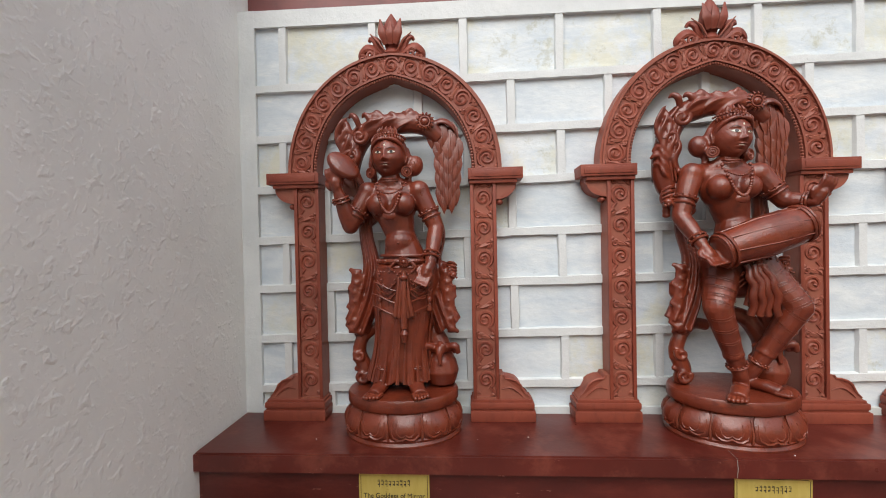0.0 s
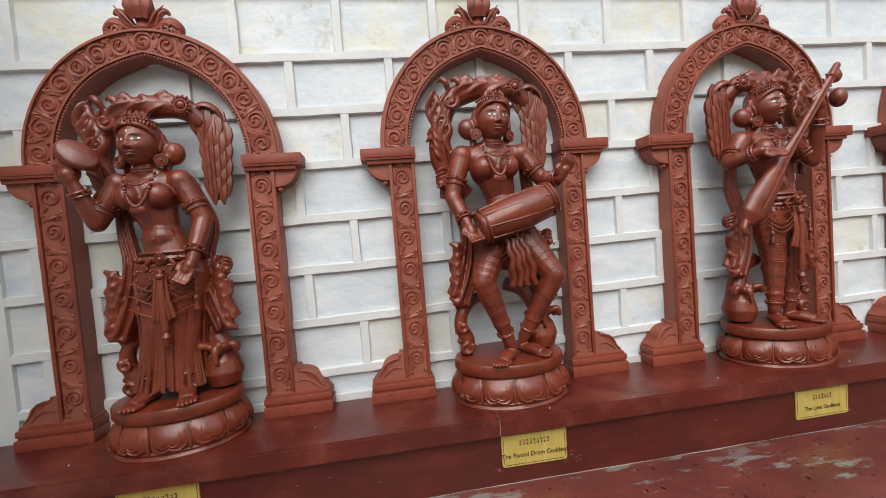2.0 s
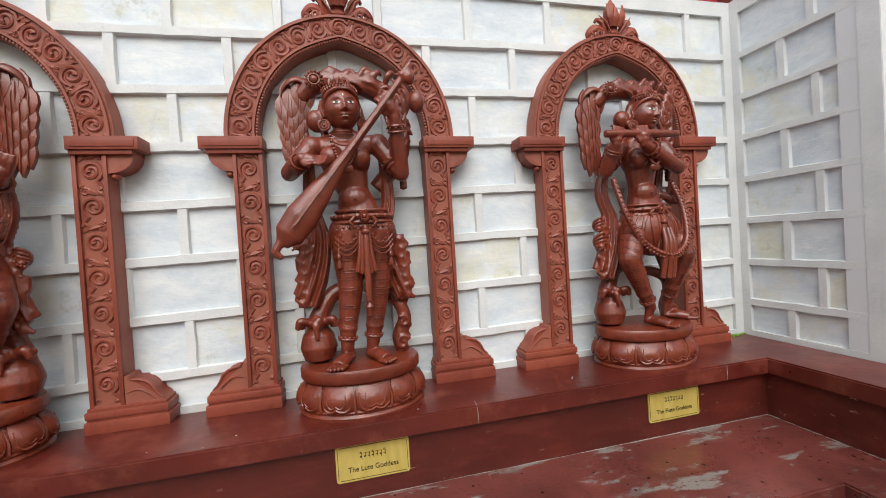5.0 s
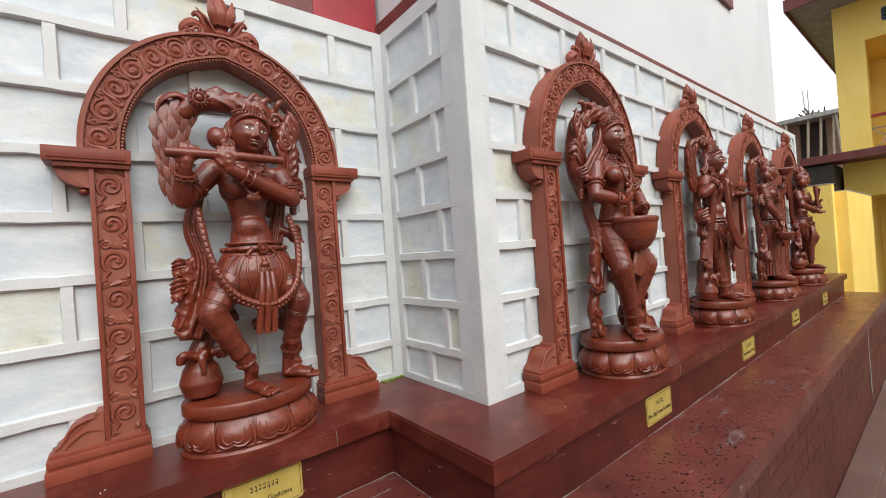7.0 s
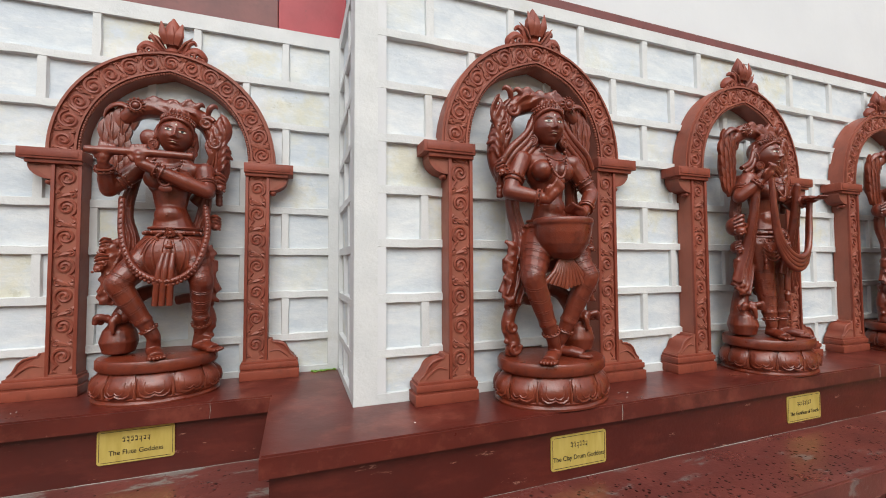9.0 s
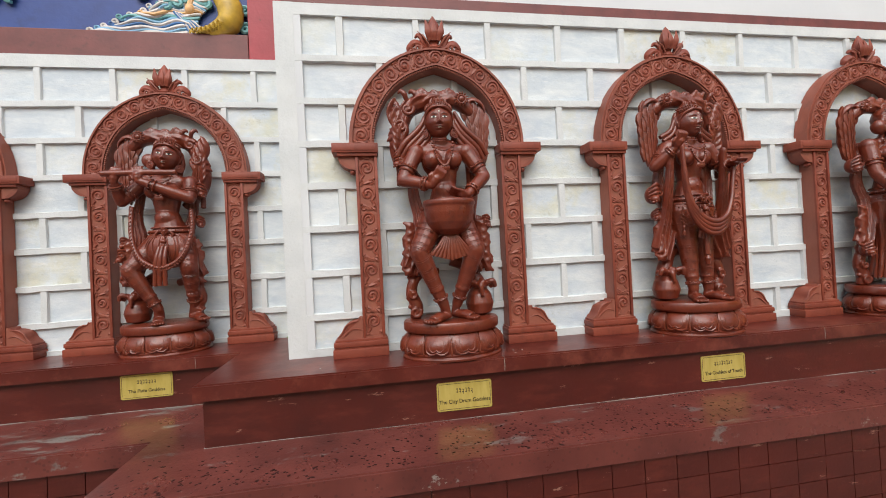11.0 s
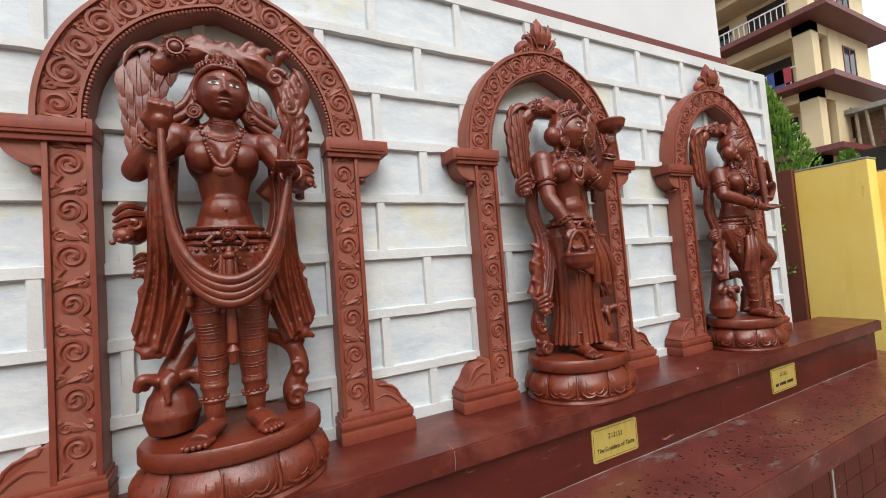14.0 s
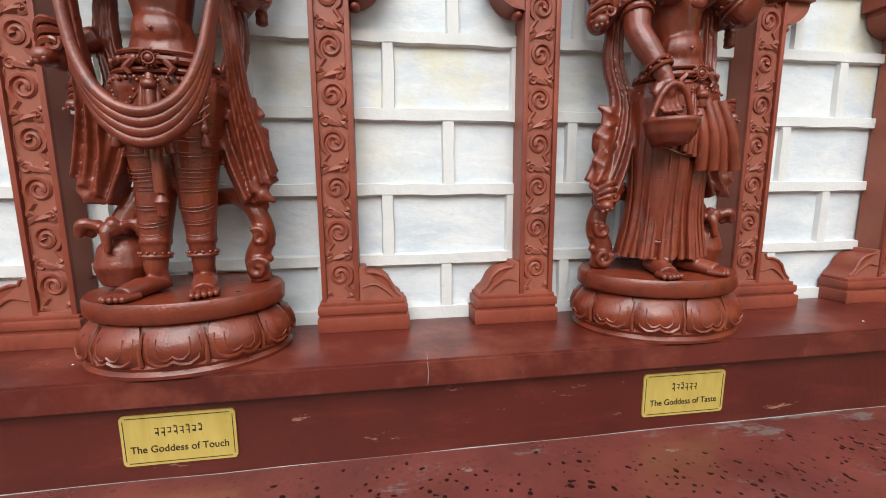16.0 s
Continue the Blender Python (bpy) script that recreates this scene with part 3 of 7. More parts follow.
def build_arch():
    root = new("carved_arch")
    root.empty_display_size = 0.1
    F = -0.072
    for sg in (-1, 1):
        X = lambda a: sg * a
        lo = lambda a, b: (min(sg * a, sg * b), max(sg * a, sg * b))
        x0, x1 = lo(0.298, 0.398)
        p = MB()
        p.box(x0, F + 0.012, 0.07, x1, 0.012, 0.935)
        p.box(x0, F, 0.07, x0 + 0.013, F + 0.013, 0.935, 0.002)
        p.box(x1 - 0.013, F, 0.07, x1, F + 0.013, 0.935, 0.002)
        p.box(x0 + 0.012, F + 0.001, 0.075, x1 - 0.012, F + 0.013, 0.09)
        pil = part("pillar", p, ARCHPAINT, root)
        c = MB()
        s = 0.118
        for k in range(7):
            scroll_unit(c, lambda u, v, k=k: ((x0 + x1) / 2 + u, F + 0.0125, 0.098 + k * s + v), s * 0.98 if k < 7 else s, k % 2 == (sg > 0))
        part("scroll_carving", c, ARCHPAINT, pil, "carved running leaf scroll")
        p = MB()
        a, b = lo(0.292, 0.5)
        p.box(a, F - 0.016, 0.932, b, 0.012, 0.976, 0.003)
        a2, b2 = lo(0.305, 0.488)
        p.box(a2, F - 0.019, 0.941, b2, F - 0.01, 0.967, 0.002)
        a3, b3 = lo(0.296, 0.478)
        p.box(a3, F - 0.008, 0.917, b3, 0.012, 0.9335, 0.003)
        part("capital", p, ARCHPAINT, root)
        p = MB()
        prof = [(0.397, 0.918), (0.476, 0.918)] + [(0.397 + 0.079 * math.cos(t), 0.918 - 0.062 * math.sin(t)) for t in [0.12 + i * 0.2 for i in range(8)]] + [(0.397, 0.853)]
        p.prism([(X(u), v) for u, v in prof], F + 0.008, 0.012)
        p.ball((X(0.412), F + 0.03, 0.847), (0.014, 0.02, 0.012))
        part("bracket", p, ARCHPAINT, root)
        p = MB()
        a, b = lo(0.285, 0.534)
        p.box(a, F - 0.016, 0, b, 0.012, 0.04, 0.004)
        a, b = lo(0.289, 0.526)
        p.box(a, F - 0.006, 0.038, b, 0.012, 0.05, 0.002)
        a, b = lo(0.286, 0.53)
        p.box(a, F - 0.012, 0.048, b, 0.012, 0.072, 0.005)
        a, b = lo(0.292, 0.522)
        p.box(a, F - 0.004, 0.0715, b, 0.012, 0.082, 0.002)
        part("foot_block", p, ARCHPAINT, root)
        p = MB()
        prof = [(0.399, 0.081), (0.515, 0.081), (0.511, 0.092), (0.497, 0.103), (0.488, 0.117), (0.478, 0.138), (0.462, 0.152), (0.44, 0.16), (0.42, 0.162), (0.414, 0.175), (0.399, 0.175)]
        p.prism([(X(u), v) for u, v in prof], F + 0.004, 0.012)
        p.tube([(X(u), F + 0.004, v) for u, v in prof[2:-1]], [0.003, 0.005, 0.005, 0.004], 6)
        p.tube(spline([(X(0.405), F + 0.003, 0.12), (X(0.44), F + 0.002, 0.128), (X(0.468), F + 0.002, 0.112), (X(0.49), F + 0.003, 0.09)], 4), [0.002, 0.004, 0.003], 5)
        part("scroll_foot", p, ARCHPAINT, root)
    # pointed ring
    N = 56

    def ring(t, k):
        """Point on the band at angle t (0 at one spring, pi at the other), k from 0 inside to 1 outside."""
        s, c = math.sin(t), math.cos(t)
        xo, zo = 0.422 * c, 0.976 + 0.462 * s
        tip = max(0.0, 1 - abs(c) / 0.34) ** 1.6
        xi, zi = 0.307 * c, 0.976 + (0.348 + 0.016 * tip) * s
        return xi + (xo - xi) * k, zi + (zo - zi) * k

    def band(k0, k1, y0, y1):
        q = MB()
        vs, fs = [], []
        for i in range(N + 1):
            t = math.pi * i / N
            a, b = ring(t, k0), ring(t, k1)
            vs += [(a[0], y0, a[1]), (b[0], y0, b[1]), (b[0], y1, b[1]), (a[0], y1, a[1])]
        for i in range(N):
            for j in range(4):
                fs.append((i * 4 + j, i * 4 + (j + 1) % 4, (i + 1) * 4 + (j + 1) % 4, (i + 1) * 4 + j))
        fs += [(3, 2, 1, 0), (N * 4, N * 4 + 1, N * 4 + 2, N * 4 + 3)]
        q.add(vs, fs)
        return q

    q = band(0, 1, F + 0.01, 0.012)
    rg = part("arch_ring", q, ARCHPAINT, root)
    for k0, k1 in ((0.1, 0.17), (0.86, 0.93)):
        part("fillet", band(k0, k1, F - 0.001, F + 0.012), ARCHPAINT, rg)
    c = MB()
    M = 15
    for k in range(M):
        def place(u, v, k=k):
            t = math.pi * (k + v / 0.085) / M
            a = ring(t, min(0.86, max(0.17, 0.515 + u / 0.105)))
            return (a[0], F + 0.0105, a[1])
        scroll_unit(c, place, 0.085, k % 2 == 0)
    part("scroll_carving", c, ARCHPAINT, rg, "carved running leaf scroll")
    c = MB()
    for k in range(96):
        a = ring(math.pi * (k + 0.5) / 96, 0.045)
        c.ball((a[0], F + 0.008, a[1]), 0.0062, None, 6, 4)
    part("beading", c, ARCHPAINT, rg, "row of carved beads", 35, "", "", "stuff")
    # finial: lotus bud between leaves
    p = MB()
    z = 1.43
    p.lathe([(0.026, -0.01), (0.036, 0.012), (0.023, 0.032), (0.031, 0.054), (0.038, 0.086), (0.033, 0.118), (0.019, 0.146), (0.003, 0.17)], 16, (0, -0.04, z), 0.8)
    for sx, tip, up in ((-0.018, -0.04, 0.136), (0.018, 0.04, 0.136), (0.0, 0.0, 0.128)):
        p.tube(spline([(sx, -0.066, z + 0.04), (sx * 1.7, -0.077, z + 0.08), (tip, -0.068, z + up)], 5), [0.012, 0.018, 0.003], 7, 0.5, (1, 0, 0))
    part("lotus_bud", p, ARCHPAINT, root)
    for sg in (-1, 1):
        p = MB()
        # upright lobed leaf, drooping leaf and curl
        p.tube(spline([(0.016 * sg, -0.042, z + 0.0), (0.046 * sg, -0.05, z + 0.03), (0.058 * sg, -0.054, z + 0.058), (0.078 * sg, -0.05, z + 0.07), (0.09 * sg, -0.046, z + 0.06)], 6), [0.014, 0.021, 0.022, 0.017, 0.009], 9, 0.6)
        p.tube(spline([(0.02 * sg, -0.042, z - 0.004), (0.066 * sg, -0.052, z + 0.024), (0.096 * sg, -0.054, z + 0.03), (0.12 * sg, -0.048, z + 0.012), (0.126 * sg, -0.044, z - 0.008)], 6), [0.015, 0.022, 0.024, 0.019, 0.01], 9, 0.6)
        p.tube([v + Vector((0, -0.016, 0)) for v in spiral((0.08 * sg, -0.05, z + 0.002), 0.019, 1.3, 0.5, sg, 16)], [0.008, 0.006, 0.007], 6)
        p.tube([v + Vector((0, -0.016, 0)) for v in spiral((0.112 * sg, -0.044, z - 0.012), 0.016, 1.2, 2.0, sg, 14)], [0.007, 0.006], 6)
        p.tube([(0.02 * sg, -0.064, z + 0.01), (0.05 * sg, -0.074, z + 0.05), (0.08 * sg, -0.066, z + 0.082)], [0.002, 0.005, 0.002], 5)
        part("finial_leaf", p, ARCHPAINT, root)
    tagged(root, "terracotta red carved arch with scrolled pillars and lotus finial", "arch", "arches along the wall")
    return root


arch = build_arch()
arch.matrix_basis = pose(CENTRES_A[0], YA, BENCH)
for x in CENTRES_A[1:]:
    copy_thing(arch, pose(x, YA, BENCH))
for x in CENTRES_B:
    copy_thing(arch, pose(x, YB, BENCH))

# ---- lotus pedestals ----
RX, EY = 0.206, 0.78


def build_pedestal():
    root = new("lotus_pedestal")
    root.empty_display_size = 0.1
    q = MB()
    q.lathe([(0.168, 0), (RX, 0.0), (RX + 0.002, 0.008), (RX - 0.006, 0.016), (RX - 0.002, 0.024), (0.196, 0.03), (0.2, 0.055), (0.19, 0.085), (0.172, 0.112), (0.16, 0.114)], 56, (0, 0, 0), EY)
    part("bowl", q, TERRA, root)
    q = MB()
    q.lathe([(0.165, 0.112), (0.192, 0.114), (0.198, 0.122), (0.198, 0.15), (0.193, 0.158), (0.15, 0.16)], 56, (0, 0, 0), EY)
    part("top_disc", q, TERRA, root)
    n = 11
    for k in range(n):
        a = 2 * math.pi * (k + 0.5) / n
        if math.sin(a) > 0.55:
            continue

        def P(u, v, h):
            """u across the petal, v up, h out from the bowl."""
            rr = 0.171 + 0.031 * math.sin(math.pi * min(1, max(0, (v + 0.012) / 0.13))) ** 0.8 + h
            t = a + u / 0.19
            return (rr * math.cos(t), rr * EY * math.sin(t), v)

        p = MB()
        vs, fs = [], []
        nu, nv = 10, 8
        for i in range(nv + 1):
            v = 0.022 + 0.089 * i / nv
            half = 0.0505 * (1 - 0.2 * abs(2 * i / nv - 1) ** 4)
            for j in range(nu + 1):
                s = 2 * j / nu - 1
                vs.append(P(s * half, v, 0.014 * (1 - abs(s) ** 3.2) * math.sin(math.pi * min(1, (i + 0.7) / nv)) ** 0.7 + 0.001))
        for i in range(nv):
            for j in range(nu):
                o = i * (nu + 1) + j
                fs.append((o, o + 1, o + nu + 2, o + nu + 1))
        o = len(vs)
        for i in range(nv + 1):
            v = 0.022 + 0.089 * i / nv
            for s in (-1, 1):
                vs.append(P(s * 0.046, v, -0.012))
        for i in range(nv):
            fs.append((o + i * 2, i * (nu + 1), (i + 1) * (nu + 1), o + (i + 1) * 2))
            fs.append((o + i * 2 + 1, o + (i + 1) * 2 + 1, (i + 1) * (nu + 1) + nu, i * (nu + 1) + nu))
        p.add(vs, fs)
        # nested outlines, cusped at the lower lip
        for w, z0, r in ((0.041, 0.03, 0.0042), (0.026, 0.042, 0.003)):
            line = [(-w, 0.088), (-w * 1.04, 0.066), (-w * 0.94, z0 + 0.012), (-w * 0.6, z0 + 0.002), (-w * 0.25, z0 + 0.003), (0, z0 + 0.01), (w * 0.25, z0 + 0.003), (w * 0.6, z0 + 0.002), (w * 0.94, z0 + 0.012), (w * 1.04, 0.066), (w, 0.088)]
            p.tube([P(u, v, 0.0135 - 0.011 * abs(u / 0.045) ** 3) for u, v in line], [r * 0.4, r, r, r, r * 0.4], 5)
        p.tube([P(0.0525, 0.028, 0.004), P(0.0525, 0.06, 0.003), P(0.0525, 0.1, 0.0)], [0.005, 0.004, 0.001], 6)
        part("lotus_petal", p, TERRA, root)
    tagged(root, "round terracotta red pedestal carved with lotus petals", "pedestal", "statue pedestals")
    return root


PED = build_pedestal()
PED_Y = -0.138
SHIFT = (0.035, 0.0, 0.0, 0.0, 0.0, 0.0, -0.02, -0.075)
GIRTH = (1.03, 1.03, 1.03, 1.02, 1.06, 1.06, 1.07, 0.98)
SPOTS = [(x + s, YA + PED_Y) for x, s in zip(CENTRES_A, SHIFT)] + [(x + s, YB + PED_Y) for x, s in zip(CENTRES_B, SHIFT[4:])]
PED.matrix_basis = pose(SPOTS[0][0], SPOTS[0][1], BENCH) @ Matrix.Diagonal((GIRTH[0], GIRTH[0], 1, 1))
for (x, y), s in zip(SPOTS[1:], GIRTH[1:]):
    copy_thing(PED, pose(x, y, BENCH) @ Matrix.Diagonal((s, s, 1, 1)))


# ---- carved figures: each one fused into a single mesh ----
def fuse(mb, voxel, smooth=2):
    """One skin over all the overlapping shapes in mb."""
    ob = new("clay", mb.mesh("clay", TERRA))
    r = ob.modifiers.new("skin", "REMESH")
    r.mode, r.voxel_size = "VOXEL", voxel
    s = ob.modifiers.new("soft", "SMOOTH")
    s.factor, s.iterations = 0.45, smooth
    me = bpy.data.meshes.new_from_object(ob.evaluated_get(bpy.context.evaluated_depsgraph_get()))
    out = MB()
    co = np.empty(len(me.vertices) * 3)
    me.vertices.foreach_get("co", co)
    out.v = [tuple(p) for p in co.reshape(-1, 3)]
    out.f = [tuple(q.vertices) for q in me.polygons]
    out.mi = [0] * len(out.f)
    old = ob.data
    bpy.data.objects.remove(ob)
    bpy.data.meshes.remove(old)
    bpy.data.meshes.remove(me)
    return out


V = lambda *a: Vector(a)


def limb(mb, pts, rad, n=12):
    pts = [Vector(p) for p in pts]
    mb.tube(pts, rad, n)
    for p, r in zip(pts, rad):
        mb.ball(p, r * 0.99, None, 12, 8)


def folds(mb, lines, r=0.0095, n=5, spread=(1, 0, 0), wave=0.0, gap=1.45):
    """A cloth band: several rolls of cloth side by side along one line."""
    sp = Vector(spread).normalized()
    base = spline(lines, 7)
    for k in range(n):
        off = (k - (n - 1) / 2) * r * gap
        pts = []
        for i, p in enumerate(base):
            t = i / (len(base) - 1)
            pts.append(p + sp * (off * (1 + 0.5 * t)) + Vector((math.sin(t * 17 + k) * wave, -abs((k % 2) * r * 0.35), 0)))
        mb.tube(pts, [r * 0.8, r, r * 1.15, r * 1.0], 8)


def drape(mb, line, widths, depth, pleats, sg, steps=30):
    """A hanging end of pleated cloth with a stepped hem."""
    line = spline(line, 8)
    n, m_ = 44, steps
    vs = []
    for i in range(m_):
        f = i / (m_ - 1)
        k = min(f * (len(line) - 1), len(line) - 1.001)
        p = line[int(k)].lerp(line[int(k) + 1], k - int(k))
        w = float(np.interp(f, np.linspace(0, 1, len(widths)), widths))
        amp = 0.005 + 0.009 * f
        for j in range(n):
            a = 2 * math.pi * j / n
            u = math.cos(a)
            hem = f ** 5 * (0.03 * sg * u + 0.007 * (abs((u * 2.0 * pleats * 0.5) % 1.0 - 0.5) * 2 - 0.5))
            vs.append((p.x + u * w, p.y + depth * math.copysign(abs(math.sin(a)) ** 0.45, math.sin(a)) - amp * math.sin(u * math.pi * pleats + 1.2 * f), p.z + hem))
    mb.add(vs, mb.ring_faces(m_, n))
    mb.ball(line[0], widths[0], None, 8, 6)


def zigzag_tail(mb, top, bottom, w, steps=5, r=0.011):
    """The stepped end of a scarf, folding to and fro."""
    a, b = Vector(top), Vector(bottom)
    for i in range(steps):
        p = a + (b - a) * (i + 0.5) / steps
        s = 1 if i % 2 == 0 else -1
        mb.tube([p + V(-w * 0.5 * s, 0.006, 0.018), p + V(0, -0.004, 0), p + V(w * 0.5 * s, 0.004, -0.016)], [r * 0.7, r * 1.25, r * 0.6], 8, 0.8)
    mb.tube([a, (a + b) / 2, b], [w * 0.34, w * 0.42, w * 0.3], 9, 0.55, (1, 0, 0))


def hand(mb, at, towards, curl=0.5, size=1.0, spread=(1, 0, 0)):
    at, d = Vector(at), Vector(towards).normalized()
    u = Vector(spread)
    u = (u - d * u.dot(d)).normalized()
    w = d.cross(u)
    s = size
    mb.ball(at, 0.017 * s, None, 10, 8)
    mb.ball(at + d * 0.016 * s, 0.0185 * s, None, 10, 8)
    mb.ball(at + d * 0.03 * s, 0.017 * s, None, 10, 8)
    for k in range(4):
        o = at + d * 0.036 * s + u * ((k - 1.5) * 0.0108 * s)
        q = o + d * 0.027 * s + w * 0.008 * curl * s + u * ((k - 1.5) * 0.002 * s)
        mb.tube([o - d * 0.012 * s, q, q + d * 0.026 * (1 - curl) * s + w * 0.022 * curl * s], [0.0074 * s, 0.007 * s, 0.005 * s], 7)
    o = at + d * 0.008 * s - u * 0.018 * s
    mb.tube([o, o - u * 0.012 * s + d * 0.018 * s, o - u * 0.008 * s + d * 0.034 * s + w * 0.008 * s], [0.0085 * s, 0.0075 * s, 0.005 * s], 7)


def foot(mb, det, ankle, towards):
    a, d = Vector(ankle), Vector(towards).normalized()
    u = d.cross(V(0, 0, 1)).normalized()
    f = V(a.x, a.y, 0)
    z = min(a.z, 0.032)
    mb.tube([a, f - d * 0.012 + V(0, 0, 0.02), f + d * 0.04 + V(0, 0, 0.02), f + d * 0.085 + V(0, 0, 0.011)], [0.0235, 0.027, 0.0275, 0.025], 12, 0.8, tuple(u))
    for k in range(5):
        o = f + d * (0.102 - 0.0045 * abs(k - 1)) + u * ((2 - k) * 0.0112) + V(0, 0, 0.009)
        det.tube([o - d * 0.022, o, o + d * 0.011], [0.009, 0.0078, 0.0066], 8)
        det.ball(o + d * 0.012, 0.0068, None, 8, 6)


# soft swellings and hollows of the face: x, z, height, width, length (mirrored where x is not 0)
FACE = ((0, 0.003, 0.0065, 0.0056, 0.016), (0, -0.0125, 0.0125, 0.0066, 0.0068), (0.0078, -0.0155, 0.0058, 0.0042, 0.004), (0.0205, 0.0085, -0.005, 0.012, 0.007), (0.0205, 0.0065, 0.0052, 0.0095, 0.005),
        (0.021, 0.0195, 0.0024, 0.013, 0.0036), (0, -0.0275, 0.0056, 0.0118, 0.0029), (0, -0.0352, 0.0062, 0.0094, 0.0034), (0, -0.0312, -0.0042, 0.0135, 0.0014), (0, -0.0415, -0.002, 0.009, 0.003), (0, -0.0525, 0.005, 0.0115, 0.0085), (0.0255, -0.014, 0.0034, 0.013, 0.012))
SKULL = (0.053, 0.056, 0.066)


def jaw(dz):
    return 1 - 0.2 * max(0.0, -dz - 0.15) ** 1.3


def face_relief(x, z):
    r = 0.0
    for bx, bz, amp, sx, sz in FACE:
        for c in ((bx, -bx) if bx else (0.0,)):
            r += amp * math.exp(-((x - c) / sx) ** 2 - ((z - bz) / sz) ** 2)
    return r


def face_front(x, z):
    """Depth of the face at (x, z), looking along +y."""
    dz = z / SKULL[2]
    dy = math.sqrt(max(0.0, 1 - (x / (SKULL[0] * jaw(dz))) ** 2 - dz * dz))
    return -SKULL[1] * dy - face_relief(x, z) * min(1.0, dy * 1.6)


def head(mb, det, c, yaw, tilt=0.0, crown="band", bun=-1, hs=1.18):
    """Head with carved face; yaw turns it about z (0 looks out), tilt leans it sideways."""
    c = Vector(c)
    q = Euler((0, radians(tilt), 0)).to_matrix() @ Euler((0, 0, radians(yaw))).to_matrix()
    L = lambda x, y, z: c + q @ Vector((x, y, z)) * hs
    K = lambda *r: tuple(v * hs for v in r) if len(r) > 1 else r[0] * hs
    rot = [math.degrees(a) for a in q.to_euler()]
    # face and skull in one fine skin
    nu, nv = 72, 92
    vs = []
    for i in range(nv + 1):
        th = math.pi * (0.004 + 0.992 * i / nv)
        for j in range(nu):
            ph = 2 * math.pi * j / nu - math.pi
            ph -= 0.5 * math.sin(ph)
            dx, dy, dz = math.sin(th) * math.sin(ph), -math.sin(th) * math.cos(ph), -math.cos(th)
            x, z = SKULL[0] * jaw(dz) * dx, SKULL[2] * dz
            y = SKULL[1] * dy
            if dy < 0:
                y -= face_relief(x, z) * min(1.0, -dy * 1.6)
            vs.append(L(x, y, z))
    det.add(vs, det.ring_faces(nv + 1, nu))
    mb.ball(L(0, 0.01, 0.004), K(0.046, 0.046, 0.058), rot, 16, 12)
    for s in (-1, 1):
        mb.ball(L(0.051 * s, 0.004, -0.004), K(0.008, 0.013, 0.024), rot)
        det.tube(spline([L(0.054 * s, -0.004, -0.02), L(0.0585 * s, -0.002, 0.0), L(0.056 * s, 0.008, 0.014), L(0.057 * s, 0.014, -0.004)], 4), 0.0032, 6)
        er = L(0.056 * s, -0.006, -0.047)
        mb.lathe([(0.004, -0.008), (0.021, -0.008), (0.022, 0.002), (0.016, 0.005), (0.004, 0.006)], 16, er, 1.0, (90, 0, yaw + 25 * s))
        qe = Euler((radians(90), 0, radians(yaw + 25 * s))).to_matrix()
        for rr, th in ((0.018, 0.0032), (0.0105, 0.0028)):
            det.torus(er + qe @ V(0, 0, 0.005), rr, th, (90, 0, yaw + 25 * s), 18, 6)
        det.ball(er + qe @ V(0, 0, 0.006), 0.0052, None, 8, 6)
    # wavy hair from the parting, head band and tiered knot
    mb.ball(L(0, 0.017, 0.024), K(0.053, 0.05, 0.05), rot, 16, 10)
    for s in (-1, 1):
        for k in range(4):
            mb.tube(spline([L(0.002 * s, -0.042 + 0.011 * k, 0.05 + 0.006 * k), L(0.022 * s, -0.042 + 0.012 * k, 0.047 + 0.005 * k), L(0.044 * s, -0.024 + 0.013 * k, 0.032 + 0.004 * k), L(0.054 * s, 0.0 + 0.012 * k, 0.0)], 5), [0.006, 0.0085, 0.0085, 0.006], 7)
        for k in range(7):
            a = math.pi * (0.5 - s * (0.05 + 0.062 * k))
            det.torus(L(0.051 * math.cos(a), -0.0475 * math.sin(a) + 0.004, 0.041 + 0.015 * math.sin(a)), 0.0062, 0.0034, (78, 0, yaw + math.degrees(a) - 90), 10, 5)
    for k in range(19):
        a = math.pi * (0.02 + 0.96 * k / 18)
        det.ball(L(0.051 * math.cos(a), -0.045 * math.sin(a) + 0.01, 0.057 + 0.01 * math.sin(a)), 0.0046, None, 7, 5)
    mb.lathe([(0.04, 0), (0.044, 0.007), (0.034, 0.012), (0.035, 0.02), (0.025, 0.024), (0.025, 0.03), (0.012, 0.036), (0.003, 0.044)], 16, L(0, 0.004, 0.06), 1.0)
    for k in range(5):
        a = math.pi * (0.2 + 0.15 * k)
        det.tube([L(0.036 * math.cos(a), -0.032 * math.sin(a) + 0.004, 0.066), L(0.034 * math.cos(a), -0.036 * math.sin(a) + 0.004, 0.078), L(0.028 * math.cos(a), -0.028 * math.sin(a) + 0.004, 0.092)], [0.005, 0.0065, 0.001], 6)
    for s in (-1, 1):
        mb.tube(spline([L(0.05 * s, 0.014, 0.03), L(0.06 * s, 0.022, -0.02), L(0.056 * s, 0.024, -0.072), L(0.07 * s, 0.016, -0.095)], 5), [0.013, 0.016, 0.012, 0.007], 8)
    if crown == "tall":
        mb.lathe([(0.04, 0), (0.034, 0.02), (0.036, 0.028), (0.02, 0.05), (0.004, 0.078)], 14, L(0, 0, 0.07), 1.0)
